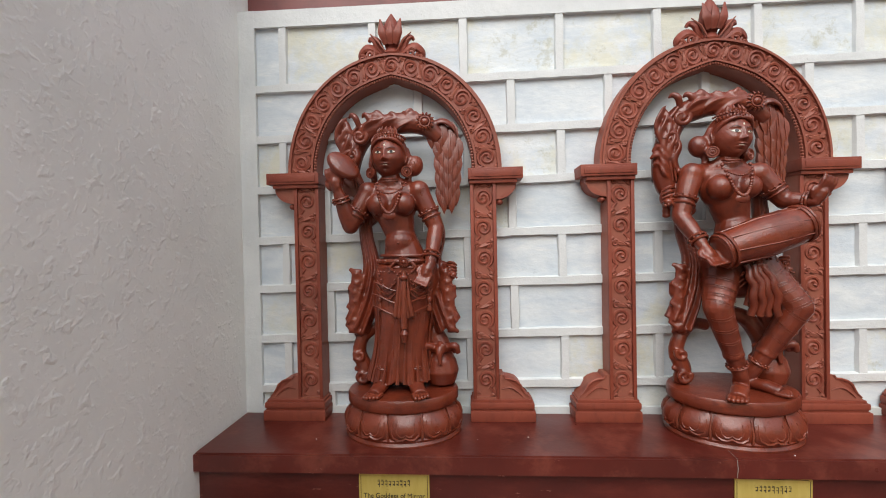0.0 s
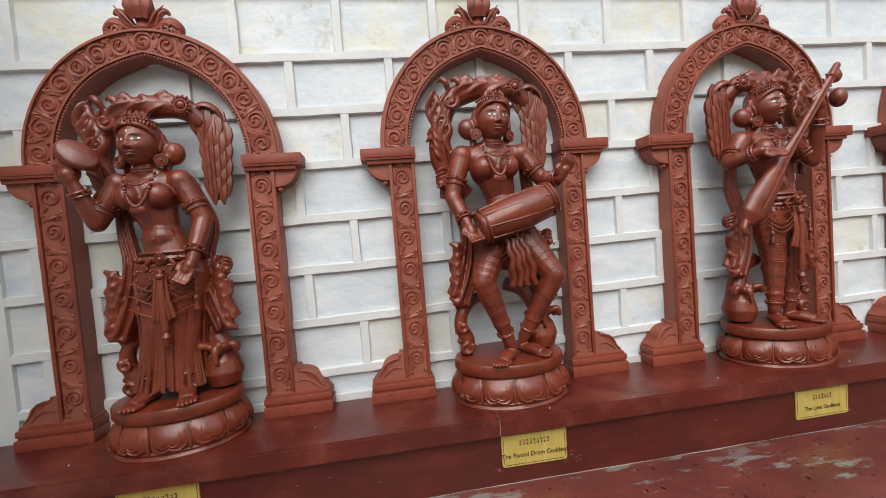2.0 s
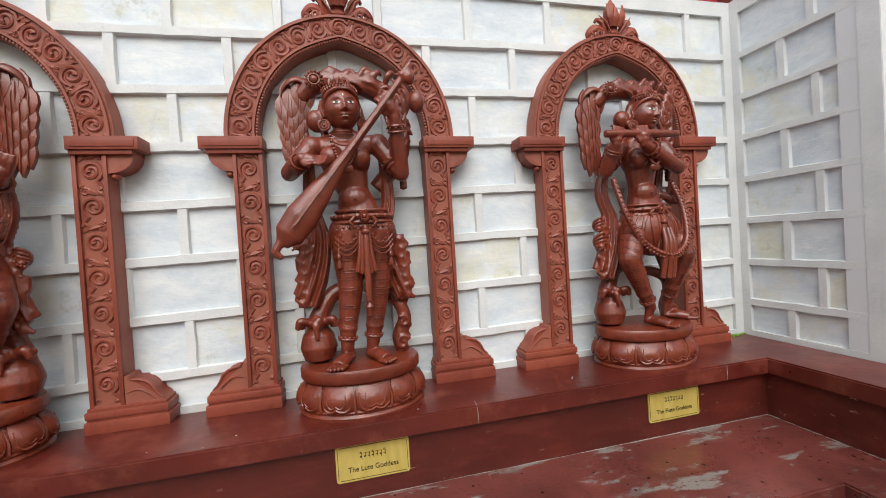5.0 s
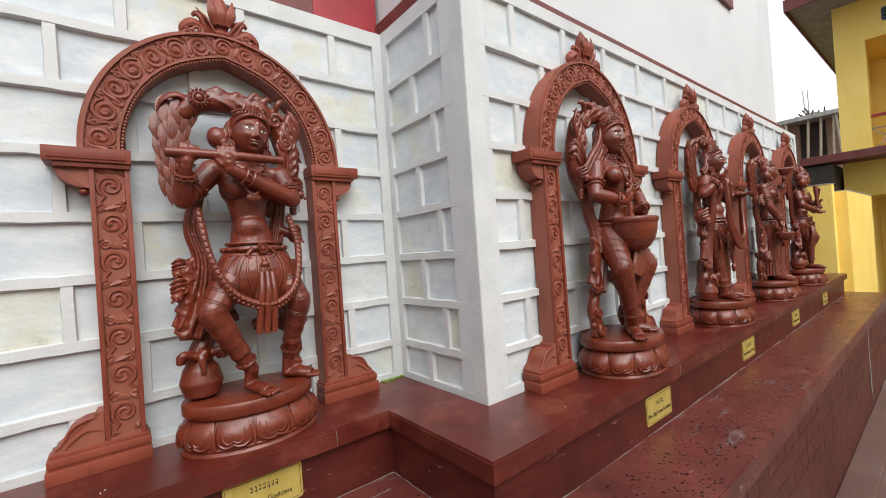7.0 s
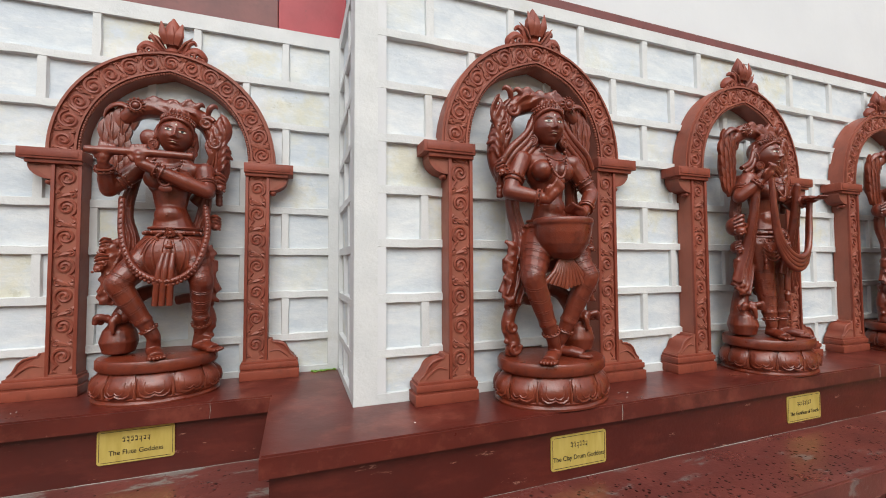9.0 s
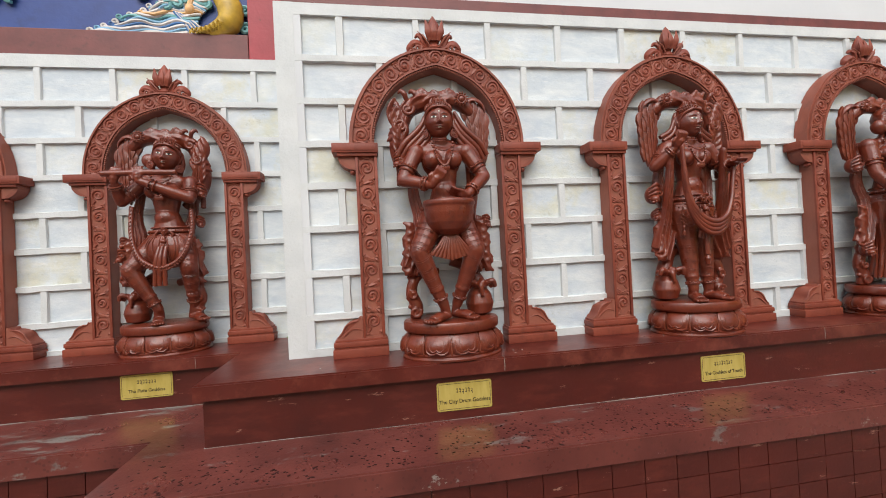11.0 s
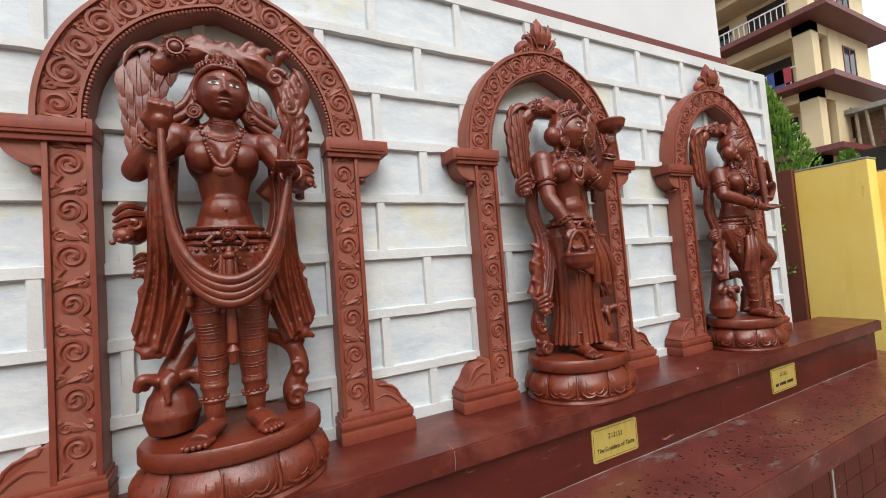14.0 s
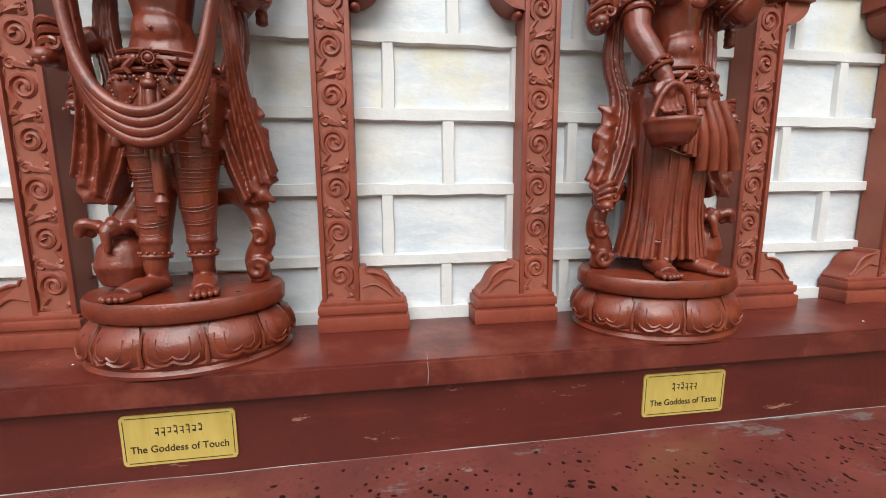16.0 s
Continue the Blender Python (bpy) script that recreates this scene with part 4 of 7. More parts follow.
    if bun:
        b = L(0.074 * bun, 0.03, -0.024)
        mb.ball(b, K(0.03, 0.028, 0.034), (0, 20 * bun, 0))
        for k in range(4):
            det.torus(b + V(0.004 * bun * (k - 1.5), 0, 0.004 * (k - 1.5)), 0.0315 - 0.002 * abs(k - 1.5), 0.0025, (0, 62 * bun, 20 * k - 30), 18, 5)
        det.torus(b + V(-0.022 * bun, -0.004, 0.006), 0.022, 0.005, (0, 75 * bun, 0), 16, 6)
    # painted eyes, brows and brow mark
    for s in (-1, 1):
        ex, ez, hw = 0.0205 * s, 0.0066, 0.0112
        up, low = [], []
        n = 10
        for i in range(n + 1):
            u = 2 * i / n - 1
            lift = 0.0014 * u * s
            f = (1 - u * u) ** 0.75
            up.append((ex + hw * u, ez + lift + 0.0047 * f))
            low.append((ex + hw * u, ez + lift - 0.0036 * f))
        F = lambda x, z, d: L(x, face_front(x, z) - d, z)
        det.slot = 1
        vs = []
        for (xa, za), (xb, zb) in zip(up, low):
            for k in range(4):
                vs.append(F(xa + (xb - xa) * k / 3, za + (zb - za) * k / 3, 0.0007))
        det.add(vs, [(i * 4 + k, (i + 1) * 4 + k, (i + 1) * 4 + k + 1, i * 4 + k + 1) for i in range(n) for k in range(3)])
        det.slot = 2
        det.add([F(ex, ez + 0.0008, 0.0013)] + [F(ex + 0.0048 * math.cos(a), ez + 0.0008 + 0.004 * math.sin(a), 0.0013) for a in [2 * math.pi * k / 12 for k in range(12)]], [(0, 1 + k, 1 + (k + 1) % 12) for k in range(12)])
        det.tube([F(x, z, 0.0004) for x, z in up], [0.0006, 0.0015, 0.0006], 5)
        det.tube([F(x, z, 0.0002) for x, z in low], [0.0004, 0.0007, 0.0004], 5)
        det.tube([F(ex + 0.0125 * u, ez + 0.0105 + 0.0038 * (1 - u * u) + 0.0012 * u * s, 0.0) for u in [i / 5 - 1 for i in range(11)]], [0.0006, 0.0014, 0.0005], 5)
        det.slot = 0
        det.tube([F(ex + 0.0108 * u, ez + 0.0062 * (1 - u * u) + 0.0012 * u * s, -0.0004) for u in [i / 5 - 1 for i in range(11)]], [0.0008, 0.0016, 0.0008], 5)
    det.slot = 1
    det.tube([L(x, face_front(x, -0.0318) - 0.0016, -0.0318 + 0.06 * abs(x) * abs(x) * 8) for x in (-0.0085, -0.004, 0.0, 0.004, 0.0085)], [0.0005, 0.002, 0.0022, 0.002, 0.0005], 6)
    det.ball(L(0, face_front(0, 0.027) - 0.0002, 0.027), K(0.0028, 0.0015, 0.0046), None, 8, 6)
    det.slot = 0


def scale_leaf(mb, p, w, h, lift=0.007):
    """One pointed scale of a hanging leaf with a raised middle vein."""
    x, y, z = p
    out = [(0, 0.5), (0.42, 0.22), (0.5, -0.04), (0.3, -0.32), (0, -0.56), (-0.3, -0.32), (-0.5, -0.04), (-0.42, 0.22)]
    rim = [(x + w * a, y - lift * (0.5 - b) * 0.8, z + h * b) for a, b in out]
    mid = [(x, y - lift * 0.9, z + h * 0.2), (x, y - lift * 1.75, z - h * 0.12), (x, y - lift * 1.5, z - h * 0.4)]
    back = [(x + w * a, y + 0.012, z + h * b) for a, b in out]
    vs = rim + mid + back
    fs = [(0, 1, 8), (1, 2, 9, 8), (2, 3, 10, 9), (3, 4, 10), (4, 5, 10), (5, 6, 9, 10), (6, 7, 8, 9), (7, 0, 8)]
    fs += [(k, 11 + k, 11 + (k + 1) % 8, (k + 1) % 8) for k in range(8)]
    mb.add(vs, fs)


def blade(mb, pts, w, n=7, flat=0.45):
    """A long carved leaf: swells, then runs to a point."""
    mb.tube(spline(pts, 6), [w * 0.55, w * 0.95, w, w * 0.7, w * 0.12], n, flat)


def boss(mb, det, x, y, z, sg, s=1.0):
    """A maned animal mask in scrolls, at the side of a figure."""
    mb.ball((x, y, z), (0.03 * s, 0.034 * s, 0.038 * s))
    mb.ball((x + 0.012 * sg * s, y - 0.03 * s, z - 0.02 * s), (0.019 * s, 0.02 * s, 0.017 * s))
    mb.tube([(x, y, z), (x - 0.05 * sg * s, y + 0.02, z + 0.03 * s)], [0.026 * s, 0.022 * s], 9)
    for k in range(4):
        det.tube(spline([(x - 0.02 * sg * s, y - 0.018 * s, z + (0.036 - 0.012 * k) * s), (x + 0.006 * sg * s, y - 0.034 * s, z + (0.04 - 0.017 * k) * s), (x + 0.03 * sg * s, y - 0.018 * s, z + (0.024 - 0.014 * k) * s)], 5), [0.005 * s, 0.008 * s, 0.004 * s], 6)
    det.tube(spiral((x - 0.006 * sg * s, y - 0.034 * s, z + 0.004 * s), 0.014 * s, 1.2, 0.4, sg, 14), 0.005 * s, 6)
    for k in range(3):
        det.ball((x + (0.004 + 0.012 * k) * sg * s, y - 0.042 * s, z - (0.026 + 0.004 * k) * s), 0.006 * s, None, 7, 5)


def pot(mb, x, y, h=0.145, r=0.066):
    mb.lathe([(0.02, 0), (r * 0.8, 0.01), (r, h * 0.38), (r * 0.82, h * 0.68), (r * 0.5, h * 0.86), (r * 0.55, h), (0.02, h)], 20, (x, y, 0))
    for s in (-1, 0.15, 1):
        mb.tube(spline([(x + 0.2 * r * s, y - 0.5 * r, h * 0.98), (x + 0.8 * r * s, y - 0.75 * r, h * 1.08), (x + 1.0 * r * s, y - 0.7 * r, h * 0.88)], 5), [0.012, 0.014, 0.01], 8)
    for k in range(5):
        u = (k - 2) / 2
        mb.ball((x + u * r * 0.85, y - r * (0.62 - 0.2 * abs(u)), h * (1.06 - 0.1 * abs(u))), (0.014, 0.013, 0.02), (0, 35 * u, 0), 9, 7)
    mb.tube(spline([(x, y - 0.01, h * 0.9), (x - 0.004, y - r * 0.8, h * 0.98), (x, y - r * 1.02, h * 0.62)], 5), [0.018, 0.016, 0.006], 8)


def curl_support(mb, x, y, sg, h=0.2):
    """A carved S-shaped scroll that rises beside the legs and joins them by a branch."""
    mb.tube(spline([(x, y, 0.0), (x - 0.008 * sg, y, h * 0.3), (x + 0.014 * sg, y, h * 0.62), (x - 0.005 * sg, y, h * 0.95), (x - 0.06 * sg, y + 0.03, h * 1.12), (x - 0.12 * sg, y + 0.045, h * 1.08)], 6), [0.026, 0.03, 0.027, 0.024, 0.022, 0.022], 10)
    mb.tube([p + V(0, -0.02, 0) for p in spiral((x, y - 0.008, 0.035), 0.028, 1.3, 0.4, sg, 16)], [0.009, 0.007], 7)
    mb.tube([p + V(0, -0.02, 0) for p in spiral((x + 0.006 * sg, y - 0.008, h * 0.6), 0.024, 1.2, 2.4, -sg, 16)], [0.008, 0.006], 7)
    for k, (dx, dz) in enumerate(((0.024, 0.3), (0.03, 0.5), (0.026, 0.75), (0.022, 1.0))):
        mb.ball((x + dx * sg, y - 0.006, h * dz), 0.011, None, 8, 6)
    mb.ball((x + 0.006 * sg, y - 0.008, h * 1.1), (0.026, 0.026, 0.024))
    mb.tube([p + V(0, -0.022, 0) for p in spiral((x + 0.006 * sg, y - 0.008, h * 1.1), 0.02, 1.2, 0, sg, 14)], 0.006, 6)


def leaf_bunch(mb, x, y, z, up=1, sg=1):
    for k in range(4):
        a = radians(58 - 30 * k)
        mb.tube(spline([(x, y, z), (x + sg * 0.025 * math.cos(a), y - 0.015, z + up * 0.04 * math.sin(a + 0.5)), (x + sg * 0.05 * math.cos(a), y - 0.012, z + up * 0.062 * math.sin(a + 0.2)), (x + sg * 0.064 * math.cos(a), y, z + up * 0.05 * math.sin(a))], 4), [0.012, 0.015, 0.012, 0.006], 8, 0.7)


def flower(mb, c, r=0.03):
    """An open flower facing out: domed heart, bead ring and short flat petals."""
    c = Vector(c)
    for k in range(14):
        a = 2 * math.pi * k / 14
        d = V(math.cos(a), 0, math.sin(a))
        mb.tube([c + d * r * 0.5 + V(0, 0.004, 0), c + d * r * 0.8 + V(0, -0.003, 0), c + d * r * 1.05 + V(0, 0.003, 0)], [r * 0.1, r * 0.2, r * 0.08], 6, 0.6)
    mb.torus(c + V(0, -0.003, 0), r * 0.55, r * 0.12, (90, 0, 0), 20, 6)
    mb.ball(c + V(0, -0.002, 0), (r * 0.42, 0.3 * r, r * 0.42), None, 12, 8)


def canopy(mb, det, leaf_side, top=1.0, bough=0.185, tail=0.6):
    """The bough that arches over the head: trunk on one side, a long scaled leaf hanging on the other."""
    t, s, y = -leaf_side, leaf_side, 0.055
    mb.tube(spline([(0.1 * t, y + 0.01, 0.62), (bough * t, y, 0.72), ((bough + 0.015) * t, y, 0.82), (bough * 0.86 * t, y - 0.005, top - 0.07), (0.09 * t, y - 0.015, top - 0.025), (0, y - 0.02, top - 0.01), (0.09 * s, y - 0.02, top - 0.02), (0.155 * s, y - 0.01, top - 0.07)], 7), [0.03, 0.036, 0.038, 0.04, 0.042, 0.04, 0.038, 0.032], 12)
    for k in range(4):
        det.tube(spline([((0.165 + 0.012 * k) * t, y - 0.03, 0.74), ((0.175 + 0.014 * k) * t, y - 0.034, 0.83), ((0.155 + 0.016 * k) * t, y - 0.034, top - 0.09), ((0.1 + 0.02 * k) * t, y - 0.04, top - 0.035 + 0.004 * k)], 6), [0.004, 0.008, 0.009, 0.005], 7)
    # curls, lumps and acanthus leaves along the bough
    for (x, z, r, st) in ((0.15 * t, top - 0.06, 0.03, 0.5), (0.085 * t, top - 0.015, 0.028, 2.0), (0.02 * t, top + 0.0, 0.026, 0.0), (0.05 * s, top - 0.005, 0.026, 1.2), (0.185 * t, top - 0.14, 0.028, 3.0)):
        det.tube([p for p in spiral((x, y - 0.04, z), r, 1.35, st, t, 20)], [0.0115, 0.009, 0.008, 0.01], 8)
        mb.ball((x, y - 0.02, z), (r, 0.024, r))
    leaf_bunch(mb, 0.17 * t, y - 0.015, top - 0.11, 1, t)
    leaf_bunch(mb, 0.185 * t, y - 0.01, top - 0.2, 1, t)
    leaf_bunch(mb, 0.06 * t, y - 0.03, top - 0.005, 0.6, t)
    leaf_bunch(mb, 0.02 * s, y - 0.03, top - 0.005, 0.6, s)
    for k in range(7):
        z0 = 0.74 + 0.032 * k
        x0 = (bough + 0.012 - 0.004 * max(0, k - 3) ** 1.5) * t
        mb.tube(spline([(x0 - 0.02 * t, y - 0.02, z0), (x0 + 0.012 * t, y - 0.036, z0 + 0.03), (x0 + 0.024 * t, y - 0.03, z0 + 0.062), (x0 + 0.04 * t, y - 0.022, z0 + 0.07)], 5), [0.008, 0.014, 0.011, 0.004], 8, 0.7)
    for k in range(5):
        x0 = (0.15 - 0.05 * k) * t
        mb.tube(spline([(x0, y - 0.03, top - 0.03), (x0 + 0.012 * t, y - 0.046, top + 0.006), (x0 + 0.03 * t, y - 0.04, top + 0.022), (x0 + 0.042 * t, y - 0.034, top + 0.01)], 5), [0.01, 0.013, 0.01, 0.004], 8)
    for k in range(9):
        a = random.uniform(0.15, 0.85) * math.pi
        mb.ball((0.17 * math.cos(a), y - 0.03, top - 0.1 + 0.09 * math.sin(a)), random.uniform(0.012, 0.02), None, 9, 6)
    flower(det, (0.1 * s, y - 0.058, top - 0.018), 0.034)
    mb.ball((0.1 * s, y - 0.03, top - 0.018), (0.034, 0.026, 0.034))
    # hanging leaf with overlapping pointed scales
    mb.tube(spline([(0.12 * s, y - 0.005, top - 0.02), (0.172 * s, y - 0.005, top - 0.07), (0.186 * s, y - 0.005, top - 0.2), (0.18 * s, y - 0.005, tail + 0.07), (0.178 * s, y, tail)], 7), [0.028, 0.04, 0.043, 0.036, 0.01], 14, 0.7, (1, 0, 0))
    rows = 10
    for i in range(rows - 1, -1, -1):
        f = i / (rows - 1)
        zc = (top - 0.055) + (tail + 0.035 - (top - 0.055)) * f
        w = 0.046 * (1 - 0.28 * f)
        n_ = 3 if i % 2 == 0 else 2
        for k in range(n_):
            g = (k - (n_ - 1) / 2)
            x = 0.184 * s + g * w * 0.86 - 0.006 * s * f - 0.03 * s * max(0, 0.2 - f) * 4
            scale_leaf(det, (x, y - 0.03 + 0.013 * abs(g) ** 1.5, zc), w * 1.02, 0.098, 0.0052)
            det.tube([(x, y - 0.036 + 0.013 * abs(g) ** 1.5, zc + 0.03), (x, y - 0.0415 + 0.013 * abs(g) ** 1.5, zc - 0.015), (x, y - 0.04 + 0.013 * abs(g) ** 1.5, zc - 0.046)], [0.001, 0.0022, 0.001], 5)
    # long leaves streaming up and over the bough
    for k in range(5):
        x0, z0 = (0.125 + 0.016 * k) * t, 0.72 + 0.03 * k
        blade(mb, [(x0, y - 0.02, z0), (x0 + 0.045 * t, y - 0.034, z0 + 0.09), (x0 + 0.03 * t, y - 0.04, z0 + 0.15), (x0 + (0.055 - 0.012 * k) * t, y - 0.03, z0 + 0.21 - 0.008 * k)], 0.0185)
    for k in range(3):
        x0 = (0.14 - 0.055 * k) * t
        blade(mb, [(x0, y - 0.035, top - 0.055), (x0 - 0.03 * t, y - 0.052, top - 0.02 - 0.004 * k), (x0 - 0.075 * t, y - 0.05, top - 0.006), (x0 - 0.115 * t, y - 0.045, top + 0.016)], 0.0175)
    blade(mb, [(0.11 * s, y - 0.03, top - 0.03), (0.16 * s, y - 0.035, top - 0.01), (0.2 * s, y - 0.03, top - 0.03), (0.222 * s, y - 0.02, top - 0.075)], 0.018)
    # scroll where the trunk meets the shoulder
    mb.ball((0.185 * t, y - 0.012, 0.69), (0.03, 0.028, 0.03))
    mb.tube([p for p in spiral((0.188 * t, y - 0.036, 0.69), 0.03, 1.4, 0.5, t, 18)], [0.01, 0.007], 7)
    for k in range(4):
        mb.ball((0.2 * t, y - 0.025, 0.665 - 0.016 * k), (0.016, 0.016, 0.01), None, 8, 6)


def band(det, c, r, tilt=(0, 0, 0), beads=0, th=0.005, e=1.0):
    det.torus(c, r, th, tilt, 20, 6, e)
    if beads:
        q = Euler([radians(a) for a in tilt]).to_matrix()
        for k in range(beads):
            a = 2 * math.pi * k / beads
            det.ball(Vector(c) + q @ V((r + 0.003) * math.cos(a), (r + 0.003) * e * math.sin(a), -0.007), 0.0042, None, 6, 4)


def ring_round(det, a, b, t, r, beads=0, th=0.0045):
    """A band round a limb from a to b, at the share t of its length."""
    a, b = Vector(a), Vector(b)
    q = (b - a).to_track_quat("Z", "Y").to_euler()
    band(det, a + (b - a) * t, r, [math.degrees(x) for x in q], beads, th)


def crease(det, a, b, t, r, sag=0.018, turn=0.0):
    """A thin sagging crease of cloth across the front of a leg."""
    a, b = Vector(a), Vector(b)
    d = (b - a).normalized()
    fr = V(math.sin(turn), -math.cos(turn), 0)
    fr = (fr - d * fr.dot(d)).normalized()
    u = d.cross(fr)
    c = a + (b - a) * t
    pts = []
    for i in range(11):
        ph = radians(-88 + 17.6 * i)
        pts.append(c + fr * (math.cos(ph) * r) + u * (math.sin(ph) * r) + d * (sag * math.cos(ph)))
    for o in (0.0, 0.008):
        det.tube([q + d * o for q in pts], [0.0003, 0.001, 0.0013, 0.001, 0.0003], 5)


def figure(p):
    """A standing or dancing figure with its tree canopy, from a table of joints."""
    mb, det = MB(), MB()
    ch, wa, hi = Vector(p["chest"]), Vector(p["waist"]), Vector(p["hip"])
    sL, sR = Vector(p["shL"]), Vector(p["shR"])
    hd = Vector(p["head"]) + V(0, -0.004, -0.014)
    # trunk of the body
    mb.ball(ch, (0.09, 0.06, 0.08), (0, p.get("lean", 0), 0), 16, 11)
    mb.ball(ch + V(0, 0.005, 0.045), (0.112, 0.046, 0.044), (0, p.get("lean", 0), 0), 16, 10)
    mb.tube([ch, wa, hi], [0.079, 0.055, 0.092], 16, 0.8, (1, 0, 0))
    mb.ball(wa + V(0, -0.02, -0.028), (0.056, 0.042, 0.05))
    det.ball(wa + V(0, -0.064, -0.03), (0.005, 0.003, 0.005), None, 8, 5)
    mb.ball(hi + V(0, 0.004, -0.01), (0.116, 0.08, 0.085), None, 16, 11)
    mb.ball(hi + V(0, -0.002, -0.07), (0.102, 0.06, 0.075), None, 16, 11)
    for s in (-1, 1):
        mb.ball(ch + V(0.046 * s, -0.045, 0.0), (0.042, 0.041, 0.042), None, 16, 12)
    mb.tube([ch + V(0, 0, 0.07), hd + V(0, 0.006, -0.045)], [0.037, 0.033], 12)
    for k in range(2):
        det.torus(hd + V(0, 0.0, -0.078 - 0.009 * k), 0.0345 + 0.002 * k, 0.0018, (8, 0, 0), 18, 5)
    head(mb, det, hd, p.get("yaw", 0), p.get("tilt", 0), p.get("crown", "band"), p.get("bun", -1))
    # arms
    for s, S in (("L", sL), ("R", sR)):
        e, h = Vector(p["el" + s]), Vector(p["ha" + s])
        limb(mb, [S, S + (e - S) * 0.5, e], [0.039, 0.036, 0.03])
        mb.ball(S, (0.041, 0.041, 0.041), None, 14, 10)
        mb.tube([hd + V(0, 0.012, -0.075), ch + (S - ch) * 0.55 + V(0, 0.004, 0.035), S + V(0, 0, 0.008)], [0.025, 0.027, 0.031], 12)
        w = h - (h - e).normalized() * 0.015
        limb(mb, [e, e + (h - e) * 0.35, w], [0.03, 0.03, 0.021])
        hand(mb, h, p.get("dir" + s, h - e), p.get("curl" + s, 0.5), 1.1, p.get("spread" + s, (1, 0, 0)))
        ring_round(det, S, e, 0.6, 0.0365, 12)
        ring_round(det, S, e, 0.72, 0.035)
        ring_round(det, e, h, 0.8, 0.0275, 9)
        ring_round(det, e, h, 0.7, 0.0285)
    # legs
    for s, dx in (("L", -0.052), ("R", 0.052)):
        k, a = Vector(p["kn" + s]), Vector(p["an" + s])
        top = hi + V(dx, 0, -0.02)
        limb(mb, [top, top + (k - top) * 0.5, k], [0.07, 0.056, 0.044], 14)
        limb(mb, [k, k + (a - k) * 0.35, a], [0.044, 0.038, 0.0235], 14)
        foot(mb, det, a, p.get("toe" + s, (-0.3 if s == "L" else 0.3, -1, 0)))
        ring_round(det, k, a, 0.87, 0.0285, 13, 0.005)
        if not p.get("skirt"):
            out = (k.x - hi.x) * 2.2
            for t in (0.26, 0.44, 0.62, 0.8, 0.93):
                crease(det, top, k, t + random.uniform(-0.015, 0.015), 0.0655 - 0.019 * t, random.uniform(0.014, 0.026), out)
            for t in (0.06, 0.24, 0.42, 0.57):
                crease(det, k, a, t + random.uniform(-0.012, 0.012), 0.0432 - 0.0285 * max(0, t - 0.15), random.uniform(0.012, 0.022), out * 0.6)
            mb.tube([k + (a - k) * 0.64, k + (a - k) * 0.72], [0.031, 0.034], 14)
    if p.get("skirt"):
        n, m_ = 40, 15
        z0, z1 = hi.z + 0.02, p["skirt"]
        ax, bx = hi.x, (Vector(p["anL"]).x + Vector(p["anR"]).x) / 2
        vs = []
        for i in range(m_):
            f = i / (m_ - 1)
            z = z0 + (z1 - z0) * f
            cx = ax + (bx - ax) * f
            w = np.interp(f, [0, 0.25, 0.7, 1], [0.114, 0.114, 0.1, 0.12])
            d = np.interp(f, [0, 0.25, 0.7, 1], [0.082, 0.086, 0.074, 0.088])
            for j in range(n):
                a = 2 * math.pi * j / n
                rip = 1 + (0.02 + 0.085 * f * f) * math.sin(11 * a + 2.0 * f)
                vs.append((cx + w * rip * math.cos(a), d * rip * math.sin(a) + hi.y * (1 - f), z + 0.008 * f * math.sin(11 * a)))
        mb.add(vs, mb.ring_faces(m_, n))
        for k in range(15):
            a = math.pi * (1.02 + 0.96 * k / 14)
            pts = []
            for f in (0.18, 0.4, 0.62, 0.8, 0.92, 1.0):
                z = z0 + (z1 - z0) * f
                cx = ax + (bx - ax) * f
                w = np.interp(f, [0, 0.25, 0.7, 1], [0.114, 0.114, 0.1, 0.124])
                d = np.interp(f, [0, 0.25, 0.7, 1], [0.082, 0.086, 0.074, 0.092])
                pts.append((cx + w * math.cos(a) * (1 + 0.02 * math.sin(k * 3)), d * math.sin(a), z))
            det.tube(spline(pts, 4), [0.0008, 0.0028, 0.004, 0.006, 0.0075], 6)
        for k in range(3):
            f = 0.14 + 0.1 * k
            z = z0 + (z1 - z0) * f
            cx = ax + (bx - ax) * f
            for s in (-1, 1):
                pts = [(cx + s * (0.106 - 0.1 * u), hi.y * (1 - f) - 0.066 - 0.026 * math.sin(u * math.pi / 2), z - 0.032 * math.sin(u * math.pi / 2) ** 1.5) for u in [i / 7 for i in range(8)]]
                det.tube(pts, [0.0018, 0.0034, 0.0018], 5)
    # belt, apron cord and medallion
    for k, (dz, r) in enumerate(((0.054, 0.092), (0.034, 0.1), (0.012, 0.107))):
        det.torus(hi + V(0, 0, dz), r, 0.0055 if k != 1 else 0.009, (0, 0, 0), 30, 6, 0.74)
    for k in range(34):
        a = 2 * math.pi * k / 34
        det.ball(hi + V(0.113 * math.cos(a), 0.083 * math.sin(a), -0.004), 0.0056, None, 6, 5)
        if k % 2 == 0:
            det.ball(hi + V(0.107 * math.cos(a), 0.079 * math.sin(a), 0.034), (0.007, 0.007, 0.009), None, 6, 5)
    flower(det, hi + V(0.004, -0.088, 0.032), 0.021)
